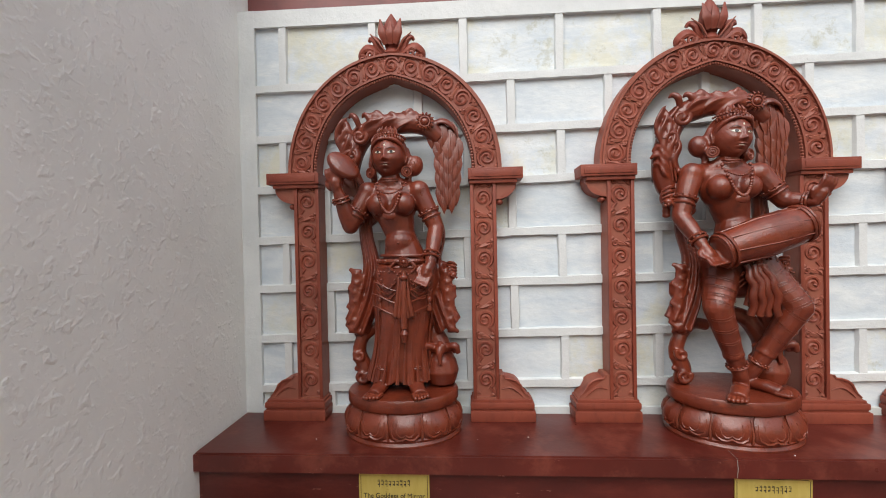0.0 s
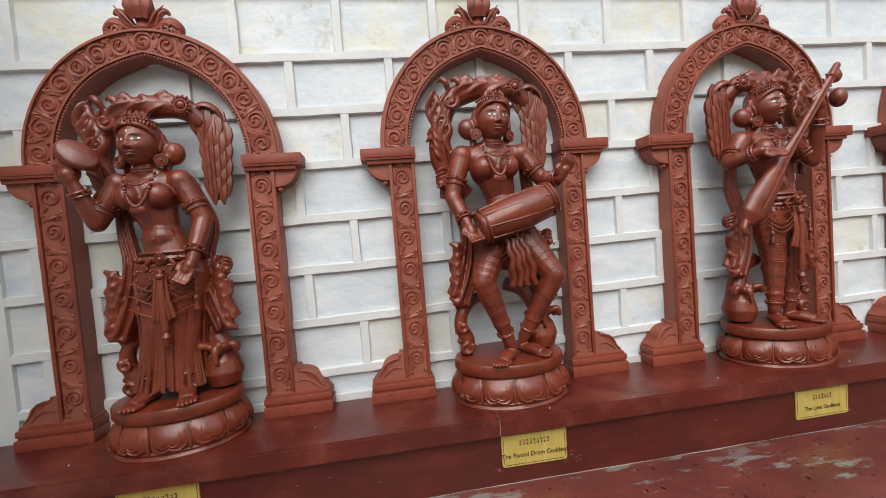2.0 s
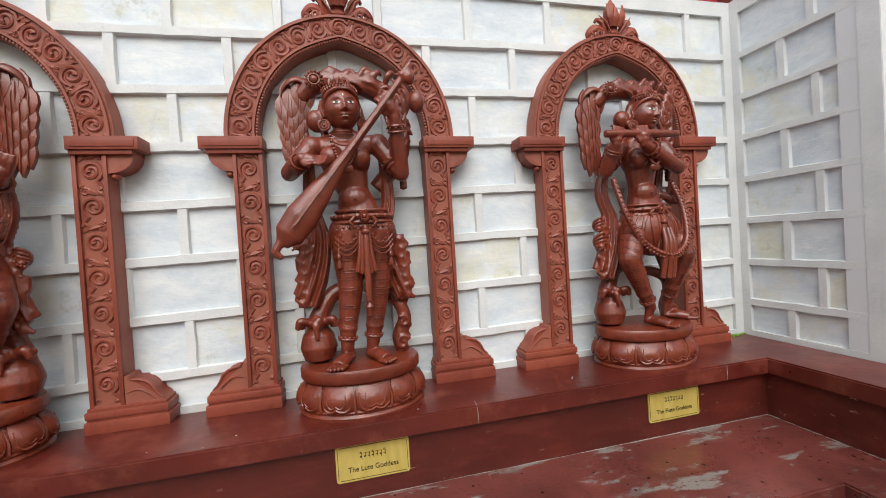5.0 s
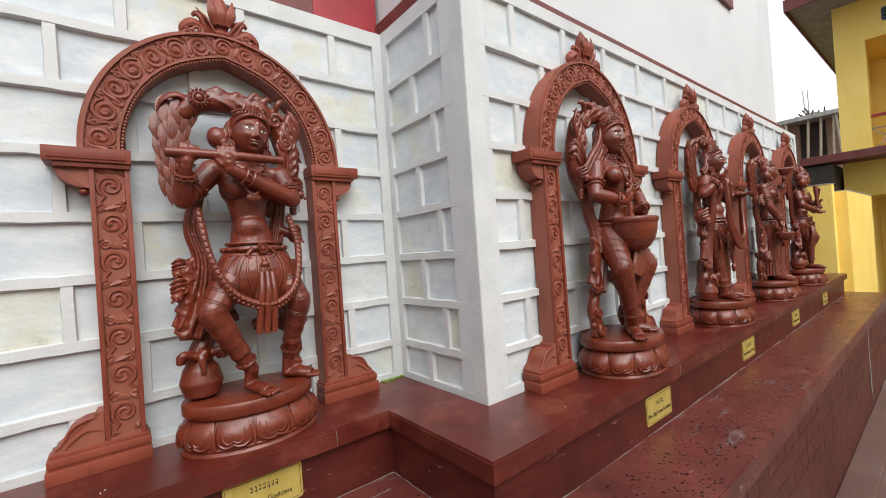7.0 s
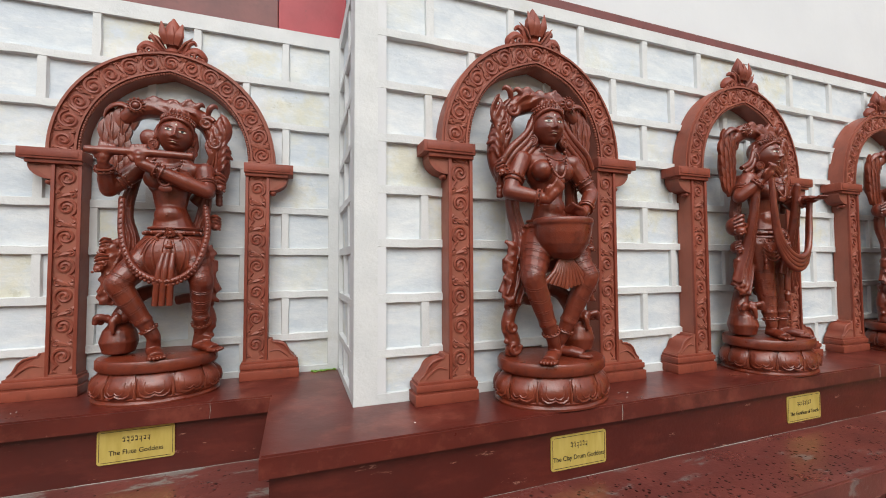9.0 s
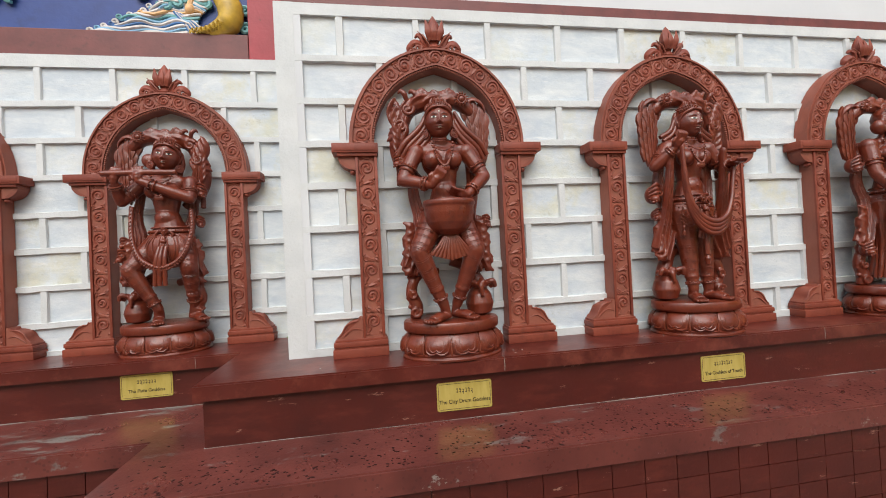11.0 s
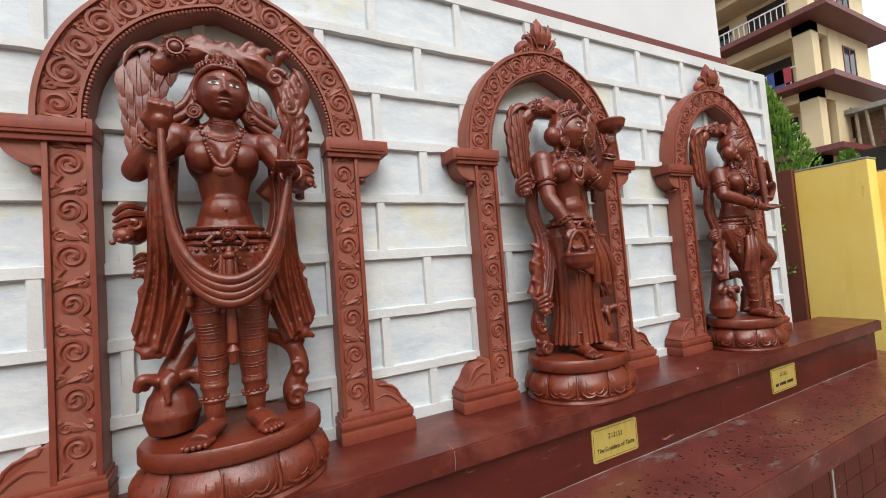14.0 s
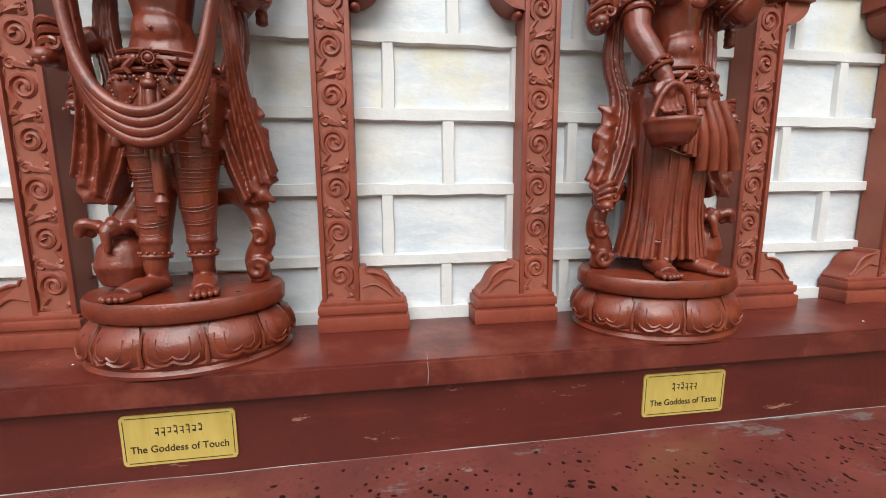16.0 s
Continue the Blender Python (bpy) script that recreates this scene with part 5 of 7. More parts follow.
    for s in (-1, 1):
        det.tube([hi + V(0.03 * s, -0.082, 0.03), hi + V(0.046 * s, -0.08, 0.014), hi + V(0.036 * s, -0.084, 0.0)], [0.006, 0.008, 0.004], 6)
        pts = [hi + V(s * (0.02 + 0.07 * u), -0.092 + 0.03 * u * u, -0.012 - 0.05 * math.sin(u * math.pi)) for u in [i / 8 for i in range(9)]]
        for q in pts:
            det.ball(q, 0.0042, None, 6, 4)
        tas = hi + V(0.085 * s, -0.05, -0.01)
        det.tube([tas, tas + V(0.004 * s, -0.012, -0.09)], 0.005, 6)
        det.ball(tas + V(0.004 * s, -0.012, -0.095), (0.009, 0.009, 0.013), None, 8, 6)
        det.lathe([(0.003, 0), (0.012, -0.03), (0.01, -0.034), (0.002, -0.034)], 9, tas + V(0.004 * s, -0.012, -0.1))
    for s in (-1, 1):
        for k in range(3):
            pts = [hi + V(s * (0.012 + 0.088 * u), -0.09 + 0.035 * u * u, -0.02 - 0.018 * k - 0.045 * math.sin(u * math.pi * 0.9)) for u in [i / 8 for i in range(9)]]
            det.tube(pts, [0.0024, 0.0034, 0.0024], 5)
    for k in range(5):
        u = (k - 2) / 2
        det.tube([hi + V(0.014 * u, -0.088, -0.02), hi + V(0.02 * u, -0.097, -0.1), hi + V(0.03 * u, -0.09, -0.17 + 0.012 * abs(u))], [0.006, 0.008, 0.0095], 7)
    cl = p.get("cord", 0.22)
    det.tube([hi + V(0.004, -0.092, 0.0), hi + V(0.004, -0.1, -0.05), hi + V(0.002, -0.095, -cl)], [0.008, 0.011, 0.012], 8)
    det.ball(hi + V(0.004, -0.1, -0.022), (0.016, 0.014, 0.012), None, 9, 6)
    det.lathe([(0.004, 0), (0.015, -0.02), (0.012, -0.026), (0.01, -0.05), (0.002, -0.055)], 10, hi + V(0.002, -0.095, -cl))
    # necklaces
    for (w, dz, r, nb) in ((0.056, 0.035, 0.004, 17), (0.046, -0.035, 0.0064, 29)):
        for k in range(nb):
            u = k / (nb - 1) * 2 - 1
            z = ch.z + 0.075 - (0.075 - dz) * (1 - u * u) ** 0.8
            y = ch.y - 0.05 - 0.036 * (1 - u * u) ** 0.5 - (0.008 if dz < 0 else -0.004)
            det.ball((ch.x + u * w, y, z), r, None, 6, 5)
    det.ball((ch.x, ch.y - 0.09, ch.z - 0.044), (0.024, 0.008, 0.017), None, 10, 6)
    # scarf tails, tree, pot and scroll
    for s, S in ((-1, sL), (1, sR)):
        drape(mb, [S + V(0.015 * s, 0.035, 0.01), V(0.14 * s, 0.04, 0.58), V(0.116 * s, 0.022, 0.46), V(0.124 * s, 0.01, 0.37), V(0.148 * s, 0.004, 0.29), V(0.176 * s, 0.0, 0.22)], [0.018, 0.026, 0.032, 0.042, 0.05, 0.044], 0.016, 3.2, s)
        mb.ball((0.176 * s, 0.012, 0.36), (0.02, 0.02, 0.022))
        mb.tube(spline([(0.15 * s, 0.015, 0.33), (0.185 * s, 0.01, 0.33), (0.196 * s, 0.005, 0.375)], 5), [0.02, 0.017, 0.01], 8)
        det.tube([q for q in spiral((0.178 * s, -0.01, 0.362), 0.018, 1.1, 0.6, s, 12)], 0.005, 6)
    canopy(mb, det, p.get("leaf", 1), p.get("top", 1.0), p.get("bough", 0.185), p.get("tail", 0.7))
    ps = p.get("pot", 1)
    for s in (-1, 1):
        zigzag_tail(mb, (0.166 * s, -0.004, 0.44), (0.186 * s, -0.01, 0.2), 0.056, 7, 0.012)
    boss(mb, det, 0.186 * ps, 0.012, 0.43, ps, 0.75)
    pot(mb, 0.143 * ps, 0.02)
    mb.tube(spline([(0.148 * ps, 0.03, 0.1), (0.135 * ps, 0.035, 0.16), (0.09 * ps, 0.05, 0.23), (0.02 * ps, 0.055, 0.26)], 6), [0.042, 0.036, 0.03, 0.028], 11)
    curl_support(mb, -0.158 * ps, 0.03, -ps, 0.19)
    if p.get("extra"):
        p["extra"](mb, det)
    for b in p.get("bosses", ()):
        boss(mb, det, *b)
    body = fuse(mb, 0.0038, 5)
    body.slot = 0
    o = len(body.v)
    body.v += det.v
    body.f += [tuple(i + o for i in q) for q in det.f]
    body.mi += det.mi
    return body


def mirror_props(mb, det):
    mb.lathe([(0.01, -0.012), (0.062, -0.01), (0.066, 0.0), (0.06, 0.012), (0.035, 0.02), (0.008, 0.024)], 24, (-0.19, -0.07, 0.815), 0.72, (52, 40, 10))
    mb.tube([(-0.205, -0.06, 0.745), (-0.195, -0.065, 0.8)], 0.011, 8)


def drum_props(mb, det):
    a, b = V(-0.105, -0.125, 0.484), V(0.168, -0.118, 0.576)
    q = [math.degrees(x) for x in (b - a).to_track_quat("Z", "Y").to_euler()]
    L = (b - a).length
    mb.lathe([(0.047, 0), (0.053, 0.004), (0.064, 0.08), (0.069, L * 0.5), (0.065, L - 0.06), (0.056, L - 0.004), (0.05, L)], 28, a, 1.0, q)
    for t, r in ((0.02, 0.055), (0.07, 0.0595), (0.93, 0.061), (0.98, 0.058)):
        ring_round(det, a, b, t, r, 0, 0.005)
    for k in range(8):
        an = 2 * math.pi * k / 8
        u = (b - a).normalized().orthogonal().normalized()
        w = (b - a).normalized().cross(u)
        o = lambda r, g: u * math.cos(g) * r + w * math.sin(g) * r
        det.tube([a + (b - a) * 0.08 + o(0.061, an), a + (b - a) * 0.5 + o(0.0685, an + 0.25), a + (b - a) * 0.93 + o(0.061, an + 0.5)], 0.0022, 5)
    folds(det, [(0.02, -0.1, 0.44), (0.04, -0.115, 0.36), (0.05, -0.1, 0.27)], 0.012, 4, (1, 0, 0), 0.004)


def lute_props(mb, det):
    a, b = V(-0.222, -0.12, 0.43), V(0.215, -0.1, 1.0)
    d = (b - a).normalized()
    mb.tube([a - d * 0.01, a + d * 0.03, a + d * 0.1, a + d * 0.2, a + d * 0.3, a + d * 0.42], [0.02, 0.048, 0.054, 0.04, 0.023, 0.014], 24, 0.6, (0.75, 0, -0.6))
    mb.tube([a + d * 0.3, b], [0.0155, 0.014], 10, 0.9)
    mb.tube([b - d * 0.03, b + d * 0.035], [0.022, 0.018], 10, 0.7)
    for k in range(4):
        mb.tube([b - d * (0.03 + 0.025 * k) + V(-0.022, 0, 0.016), b - d * (0.03 + 0.025 * k) + V(0.022, 0, -0.016)], 0.005, 6)
    mb.ball(b - d * 0.01 + V(0.012, 0, -0.01), (0.024, 0.022, 0.028))
    mb.ball(b + V(0.03, 0.01, -0.1), (0.03, 0.03, 0.04))
    mb.tube(spline([a + V(-0.01, 0, 0.0), a + V(-0.025, -0.005, -0.03), a + V(-0.005, -0.005, -0.05)], 5), [0.016, 0.013, 0.01], 8)
    for k in (-1, 0, 1):
        o = V(0.006 * k, -0.021, 0.004 * k)
        det.tube([a + d * 0.06 + o + V(0, -0.018, 0), a + d * 0.34 + o, b - d * 0.05 + o], 0.0014, 4)


def flute_props(mb, det):
    c, rad = V(0.045, -0.042, 0.385), V(0.128, 0.062, 0.1)
    mb.ball(c, tuple(rad), None, 18, 12)
    for k in range(15):
        ps = radians(-84 + 12 * k)
        pts = []
        for i in range(8):
            el = radians(58 - 17 * i)
            wob = 0.06 * math.sin(k * 2.1 + i * 0.7)
            pts.append(c + V(rad.x * math.cos(el) * math.sin(ps + wob), -rad.y * math.cos(el) * math.cos(ps + wob), rad.z * math.sin(el)) * 1.01)
        det.tube(pts, [0.002, 0.0038, 0.005, 0.004], 6)
    mb.tube([(-0.22, -0.118, 0.782), (0.0, -0.116, 0.786), (0.13, -0.11, 0.785)], [0.0155, 0.0155, 0.014], 12)
    # curved hem garland
    g = spline([(-0.13, -0.03, 0.62), (-0.11, -0.08, 0.46), (-0.055, -0.115, 0.34), (0.05, -0.13, 0.292), (0.14, -0.115, 0.345), (0.175, -0.07, 0.48), (0.16, -0.03, 0.6)], 8)
    mb.tube(g, 0.013, 8)
    for q in g[::1]:
        det.ball(q + V(0, -0.011, 0), 0.0065, None, 6, 5)
        det.ball(q + V(0, -0.004, -0.014), 0.0075, None, 6, 5)
    folds(det, [(0.05, -0.11, 0.4), (0.045, -0.13, 0.33), (0.035, -0.12, 0.2)], 0.011, 3)


def bowl_drum_props(mb, det):
    mb.lathe([(0.012, 0), (0.045, 0.008), (0.074, 0.028), (0.096, 0.06), (0.107, 0.1), (0.109, 0.13), (0.115, 0.134), (0.115, 0.15), (0.108, 0.156), (0.02, 0.156)], 34, (-0.002, -0.094, 0.366), 0.86)
    for k in range(11):
        u = (k - 5) / 5
        det.tube([(0.014 * u, -0.1, 0.385), (0.055 * u, -0.112, 0.325), (0.088 * u, -0.104, 0.262 + 0.024 * abs(u))], [0.006, 0.0085, 0.0105], 7)
    for s in (-1, 1):
        folds(det, [(0.045 * s, 0.0, 0.92), (0.085 * s, -0.01, 0.84), (0.15 * s, -0.01, 0.77), (0.185 * s, 0.0, 0.71)], 0.012, 4, (0.6 * s, 0, 0.8))


def scarf_props(mb, det):
    a = [(-0.125, -0.115, 0.745), (-0.122, -0.12, 0.6), (-0.104, -0.124, 0.47), (-0.06, -0.134, 0.385), (0.008, -0.14, 0.352), (0.076, -0.134, 0.385), (0.118, -0.122, 0.47), (0.14, -0.114, 0.57), (0.158, -0.11, 0.66)]
    for k in range(4):
        pts = [V(*q) + V(0, -0.003 * k, 0.0185 * (k - 1.5) * math.sin(math.pi * i / 8)) for i, q in enumerate(a)]
        det.tube(spline(pts, 8), [0.008, 0.0115, 0.0135, 0.0115, 0.008], 9)
    for s in (-1, 1):
        folds(det, [(0.04 * s, 0.0, 0.93), (0.075 * s, -0.005, 0.84), (0.13 * s, 0.0, 0.8)], 0.011, 3, (0.6 * s, 0, 0.8))
        drape(mb, [V(0.145 * s, -0.07, 0.74), V(0.152 * s, -0.05, 0.56), V(0.156 * s, -0.024, 0.42), V(0.172 * s, -0.01, 0.32), V(0.188 * s, -0.006, 0.24)], [0.012, 0.018, 0.026, 0.036, 0.034], 0.014, 3.0, s)


def taste_props(mb, det):
    mb.lathe([(0.012, 0), (0.034, 0.004), (0.05, 0.022), (0.056, 0.044), (0.06, 0.05), (0.052, 0.056), (0.02, 0.064), (0.004, 0.066)], 24, (0.192, -0.1, 0.872))
    mb.lathe([(0.012, 0), (0.04, 0.006), (0.056, 0.03), (0.06, 0.052), (0.064, 0.056), (0.06, 0.066), (0.01, 0.066)], 24, (-0.075, -0.125, 0.325))
    mb.tube(spline([(-0.13, -0.125, 0.385), (-0.105, -0.13, 0.45), (-0.075, -0.13, 0.47), (-0.045, -0.13, 0.45), (-0.02, -0.125, 0.385)], 5), 0.008, 7)
    folds(det, [(0.05, -0.09, 0.44), (0.07, -0.1, 0.36), (0.085, -0.095, 0.27)], 0.014, 4)


def dance_props(mb, det):
    mb.tube([(0.07, -0.12, 0.83), (0.055, -0.135, 0.58)], [0.02, 0.014], 10)
    mb.tube([(0.06, -0.155, 0.6), (0.2, -0.11, 0.67)], [0.014, 0.016], 10)
    mb.tube([(0.07, -0.15, 0.8), (0.19, -0.11, 0.68)], [0.011, 0.013], 8)
    folds(det, [(-0.03, -0.09, 0.42), (-0.05, -0.1, 0.34), (-0.055, -0.085, 0.24)], 0.013, 4)


FIGURES = [
    dict(chest=(-0.025, 0.0, 0.675), waist=(-0.0, 0.0, 0.565), hip=(0.02, 0.0, 0.435), shL=(-0.118, 0.0, 0.725), shR=(0.072, 0.0, 0.725), head=(-0.035, -0.01, 0.865), yaw=-4,
         elL=(-0.18, -0.03, 0.6), haL=(-0.212, -0.07, 0.725), elR=(0.135, -0.005, 0.59), haR=(0.115, -0.075, 0.455), dirR=(-0.4, -0.3, -0.85), knL=(-0.03, -0.04, 0.25), knR=(0.06, -0.02, 0.25), anL=(-0.065, -0.045, 0.055), anR=(0.05, -0.045, 0.055),
         toeL=(-0.25, -1, 0), toeR=(0.35, -1, 0), skirt=0.035, leaf=1, pot=1, bun=1, extra=mirror_props, cord=0.2, top=1.0, tail=0.66),
    dict(chest=(-0.01, -0.005, 0.705), waist=(0.015, 0.0, 0.59), hip=(0.03, 0.0, 0.46), shL=(-0.125, 0.0, 0.76), shR=(0.105, 0.0, 0.755), head=(-0.002, -0.015, 0.895), yaw=6, tilt=4,
         elL=(-0.175, -0.02, 0.61), haL=(-0.14, -0.1, 0.5), elR=(0.17, -0.03, 0.655), haR=(0.215, -0.1, 0.645), dirR=(0.35, -0.35, 0.8), curlR=0.3, knL=(-0.1, -0.1, 0.3), knR=(0.175, -0.08, 0.295), anL=(-0.015, -0.08, 0.065), anR=(0.06, -0.025, 0.06),
         toeL=(-0.6, -0.8, 0), toeR=(0.55, -0.8, 0), leaf=1, pot=1, bun=-1, extra=drum_props, cord=0.1, top=1.03, bosses=((-0.2, 0.02, 0.68, -1, 0.9),)),
    dict(chest=(-0.01, 0.0, 0.715), waist=(0.012, 0.0, 0.6), hip=(0.036, 0.0, 0.475), shL=(-0.122, 0.0, 0.76), shR=(0.11, 0.0, 0.77), head=(-0.012, -0.012, 0.905), yaw=8, tilt=-4,
         elL=(-0.2, -0.02, 0.67), haL=(-0.15, -0.12, 0.7), dirL=(0.8, -0.2, -0.2), elR=(0.185, -0.03, 0.66), haR=(0.165, -0.09, 0.86), dirR=(-0.5, -0.2, 0.6), curlR=0.8, knL=(-0.02, -0.03, 0.265), knR=(0.078, -0.02, 0.26), anL=(-0.045, -0.05, 0.055), anR=(0.045, -0.03, 0.055),
         toeL=(-0.45, -1, 0), toeR=(0.55, -1, 0), leaf=-1, pot=-1, bun=-1, extra=lute_props, cord=0.26, top=1.02),
    dict(chest=(0.03, 0.0, 0.7), waist=(0.03, 0.0, 0.585), hip=(0.045, 0.0, 0.45), shL=(-0.075, 0.0, 0.755), shR=(0.15, 0.0, 0.745), head=(0.045, -0.015, 0.9), yaw=10, tilt=8,
         elL=(-0.17, -0.04, 0.65), haL=(-0.165, -0.11, 0.742), dirL=(0.2, -0.1, 1), curlL=0.85, elR=(0.17, -0.06, 0.655), haR=(-0.045, -0.12, 0.742), dirR=(-0.1, -0.1, 1), curlR=0.85, knL=(-0.118, -0.09, 0.285), knR=(0.16, -0.08, 0.29), anL=(-0.005, -0.06, 0.075), anR=(0.14, 0.01, 0.08),
         toeL=(0.4, -1, 0), toeR=(0.7, -0.6, 0), leaf=-1, pot=-1, bun=-1, extra=flute_props, cord=0.12, top=1.02, tail=0.66, bosses=((0.2, 0.01, 0.7, 1, 1.0), (-0.19, 0.0, 0.36, -1, 0.9), (0.19, 0.01, 0.53, 1, 0.8))),
    dict(chest=(-0.01, 0.0, 0.71), waist=(0.0, 0.0, 0.6), hip=(0.0, 0.0, 0.465), shL=(-0.125, 0.0, 0.755), shR=(0.11, 0.0, 0.755), head=(-0.015, -0.015, 0.9), yaw=-6,
         elL=(-0.19, -0.03, 0.625), haL=(-0.07, -0.1, 0.59), dirL=(0.5, -0.3, 0.7), elR=(0.18, -0.03, 0.635), haR=(0.085, -0.105, 0.545), dirR=(-0.9, -0.2, 0.1), knL=(-0.14, -0.1, 0.305), knR=(0.108, -0.09, 0.305), anL=(-0.04, -0.08, 0.065), anR=(0.025, -0.03, 0.062),
         toeL=(-0.75, -0.7, 0), toeR=(0.65, -0.75, 0), leaf=1, pot=1, bun=0, extra=bowl_drum_props, cord=0.04, top=1.02, bosses=((-0.2, 0.02, 0.72, -1, 0.9),)),
    dict(chest=(-0.0, 0.0, 0.705), waist=(0.0, 0.0, 0.595), hip=(0.0, 0.0, 0.465), shL=(-0.105, 0.0, 0.765), shR=(0.115, 0.0, 0.755), head=(0.005, -0.012, 0.9), yaw=6,
         elL=(-0.195, -0.02, 0.67), haL=(-0.132, -0.09, 0.748), dirL=(0.1, -0.5, 0.5), curlL=0.95, elR=(0.185, -0.03, 0.645), haR=(0.16, -0.1, 0.665), dirR=(-0.2, -0.8, -0.1), knL=(-0.04, -0.02, 0.255), knR=(0.046, -0.02, 0.255), anL=(-0.046, -0.05, 0.055), anR=(0.05, -0.035, 0.055),
         toeL=(-0.4, -1, 0), toeR=(0.35, -1, 0), leaf=-1, pot=-1, bun=1, extra=scarf_props, cord=0.24, top=1.03, bosses=((-0.205, 0.0, 0.53, -1, 1.2), (0.205, 0.0, 0.67, 1, 1.0))),
    dict(chest=(0.0, 0.0, 0.715), waist=(0.015, 0.0, 0.605), hip=(0.02, 0.0, 0.475), shL=(-0.115, -0.01, 0.765), shR=(0.11, 0.0, 0.76), head=(0.03, -0.015, 0.905), yaw=28,
         elL=(-0.13, -0.05, 0.61), haL=(-0.085, -0.11, 0.485), dirL=(0.1, -0.1, -1), elR=(0.185, -0.03, 0.67), haR=(0.192, -0.095, 0.82), dirR=(0, -0.1, 1), knL=(-0.03, -0.03, 0.26), knR=(0.065, -0.02, 0.26), anL=(-0.04, -0.05, 0.055), anR=(0.055, -0.04, 0.055),
         toeL=(-0.2, -1, 0), toeR=(0.5, -1, 0), skirt=0.04, leaf=-1, pot=1, bun=-1, extra=taste_props, cord=0.05, top=1.01, bosses=((-0.2, 0.01, 0.66, -1, 1.1), (-0.17, -0.01, 0.2, -1, 1.0))),
    dict(chest=(0.0, -0.005, 0.71), waist=(0.0, 0.0, 0.6), hip=(-0.005, 0.0, 0.475), shL=(-0.115, -0.01, 0.755), shR=(0.11, 0.0, 0.76), head=(0.035, -0.02, 0.905), yaw=34, crown="tall",
         elL=(-0.165, -0.05, 0.64), haL=(0.02, -0.14, 0.56), dirL=(0.9, -0.2, -0.05), elR=(0.21, -0.04, 0.65), haR=(0.16, -0.12, 0.66), dirR=(-0.8, -0.3, 0.1), knL=(-0.035, -0.06, 0.275), knR=(0.15, -0.07, 0.3), anL=(0.0, -0.06, 0.058), anR=(0.055, 0.01, 0.1),
         toeL=(-0.15, -1, 0), toeR=(0.2, -1, 0), leaf=-1, pot=-1, bun=-1, extra=dance_props, cord=0.12, top=1.02),
]
LABELS = (
    "terracotta red carved goddess statue holding a round mirror",
    "terracotta red carved goddess statue playing a barrel drum",
    "terracotta red carved goddess statue playing a long lute",
    "terracotta red carved goddess statue playing a flute",
    "terracotta red carved goddess statue with a clay bowl drum",
    "terracotta red carved goddess statue holding a draped scarf",
    "terracotta red carved goddess statue holding bowl and basket",
    "terracotta red carved dancing goddess statue with tall crown",
)
for spec, lab, (x, y) in zip(FIGURES, LABELS, SPOTS):
    st = part("statue", figure(spec), [TERRA, IVORY, PUPIL], None, lab, 52, "statue", "carved statues")
    st.matrix_basis = pose(x, y, BENCH + 0.159)


# ---- brass plaques ----
def lettering(text, size):
    cu = bpy.data.curves.new("lettering", "FONT")
    cu.body, cu.size, cu.align_x, cu.align_y, cu.extrude = text, size, "CENTER", "CENTER", 0.0006
    ob = new("lettering", cu)
    me = bpy.data.meshes.new_from_object(ob.evaluated_get(bpy.context.evaluated_depsgraph_get()))
    bpy.data.objects.remove(ob)
    me.transform(Matrix.Rotation(math.pi / 2, 4, "X"))
    me.materials.clear()
    me.materials.append(INK)
    return me


def plate(w, h, r, y0, y1):
    pts = []
    for cx, cz, a0 in ((w / 2 - r, h / 2 - r, 0), (-w / 2 + r, h / 2 - r, 90), (-w / 2 + r, -h / 2 + r, 180), (w / 2 - r, -h / 2 + r, 270)):
        pts += [(cx + r * math.cos(radians(a0 + 18 * i)), cz + r * math.sin(radians(a0 + 18 * i))) for i in range(6)]
    q = MB()
    q.prism(pts, y0, y1)
    return q


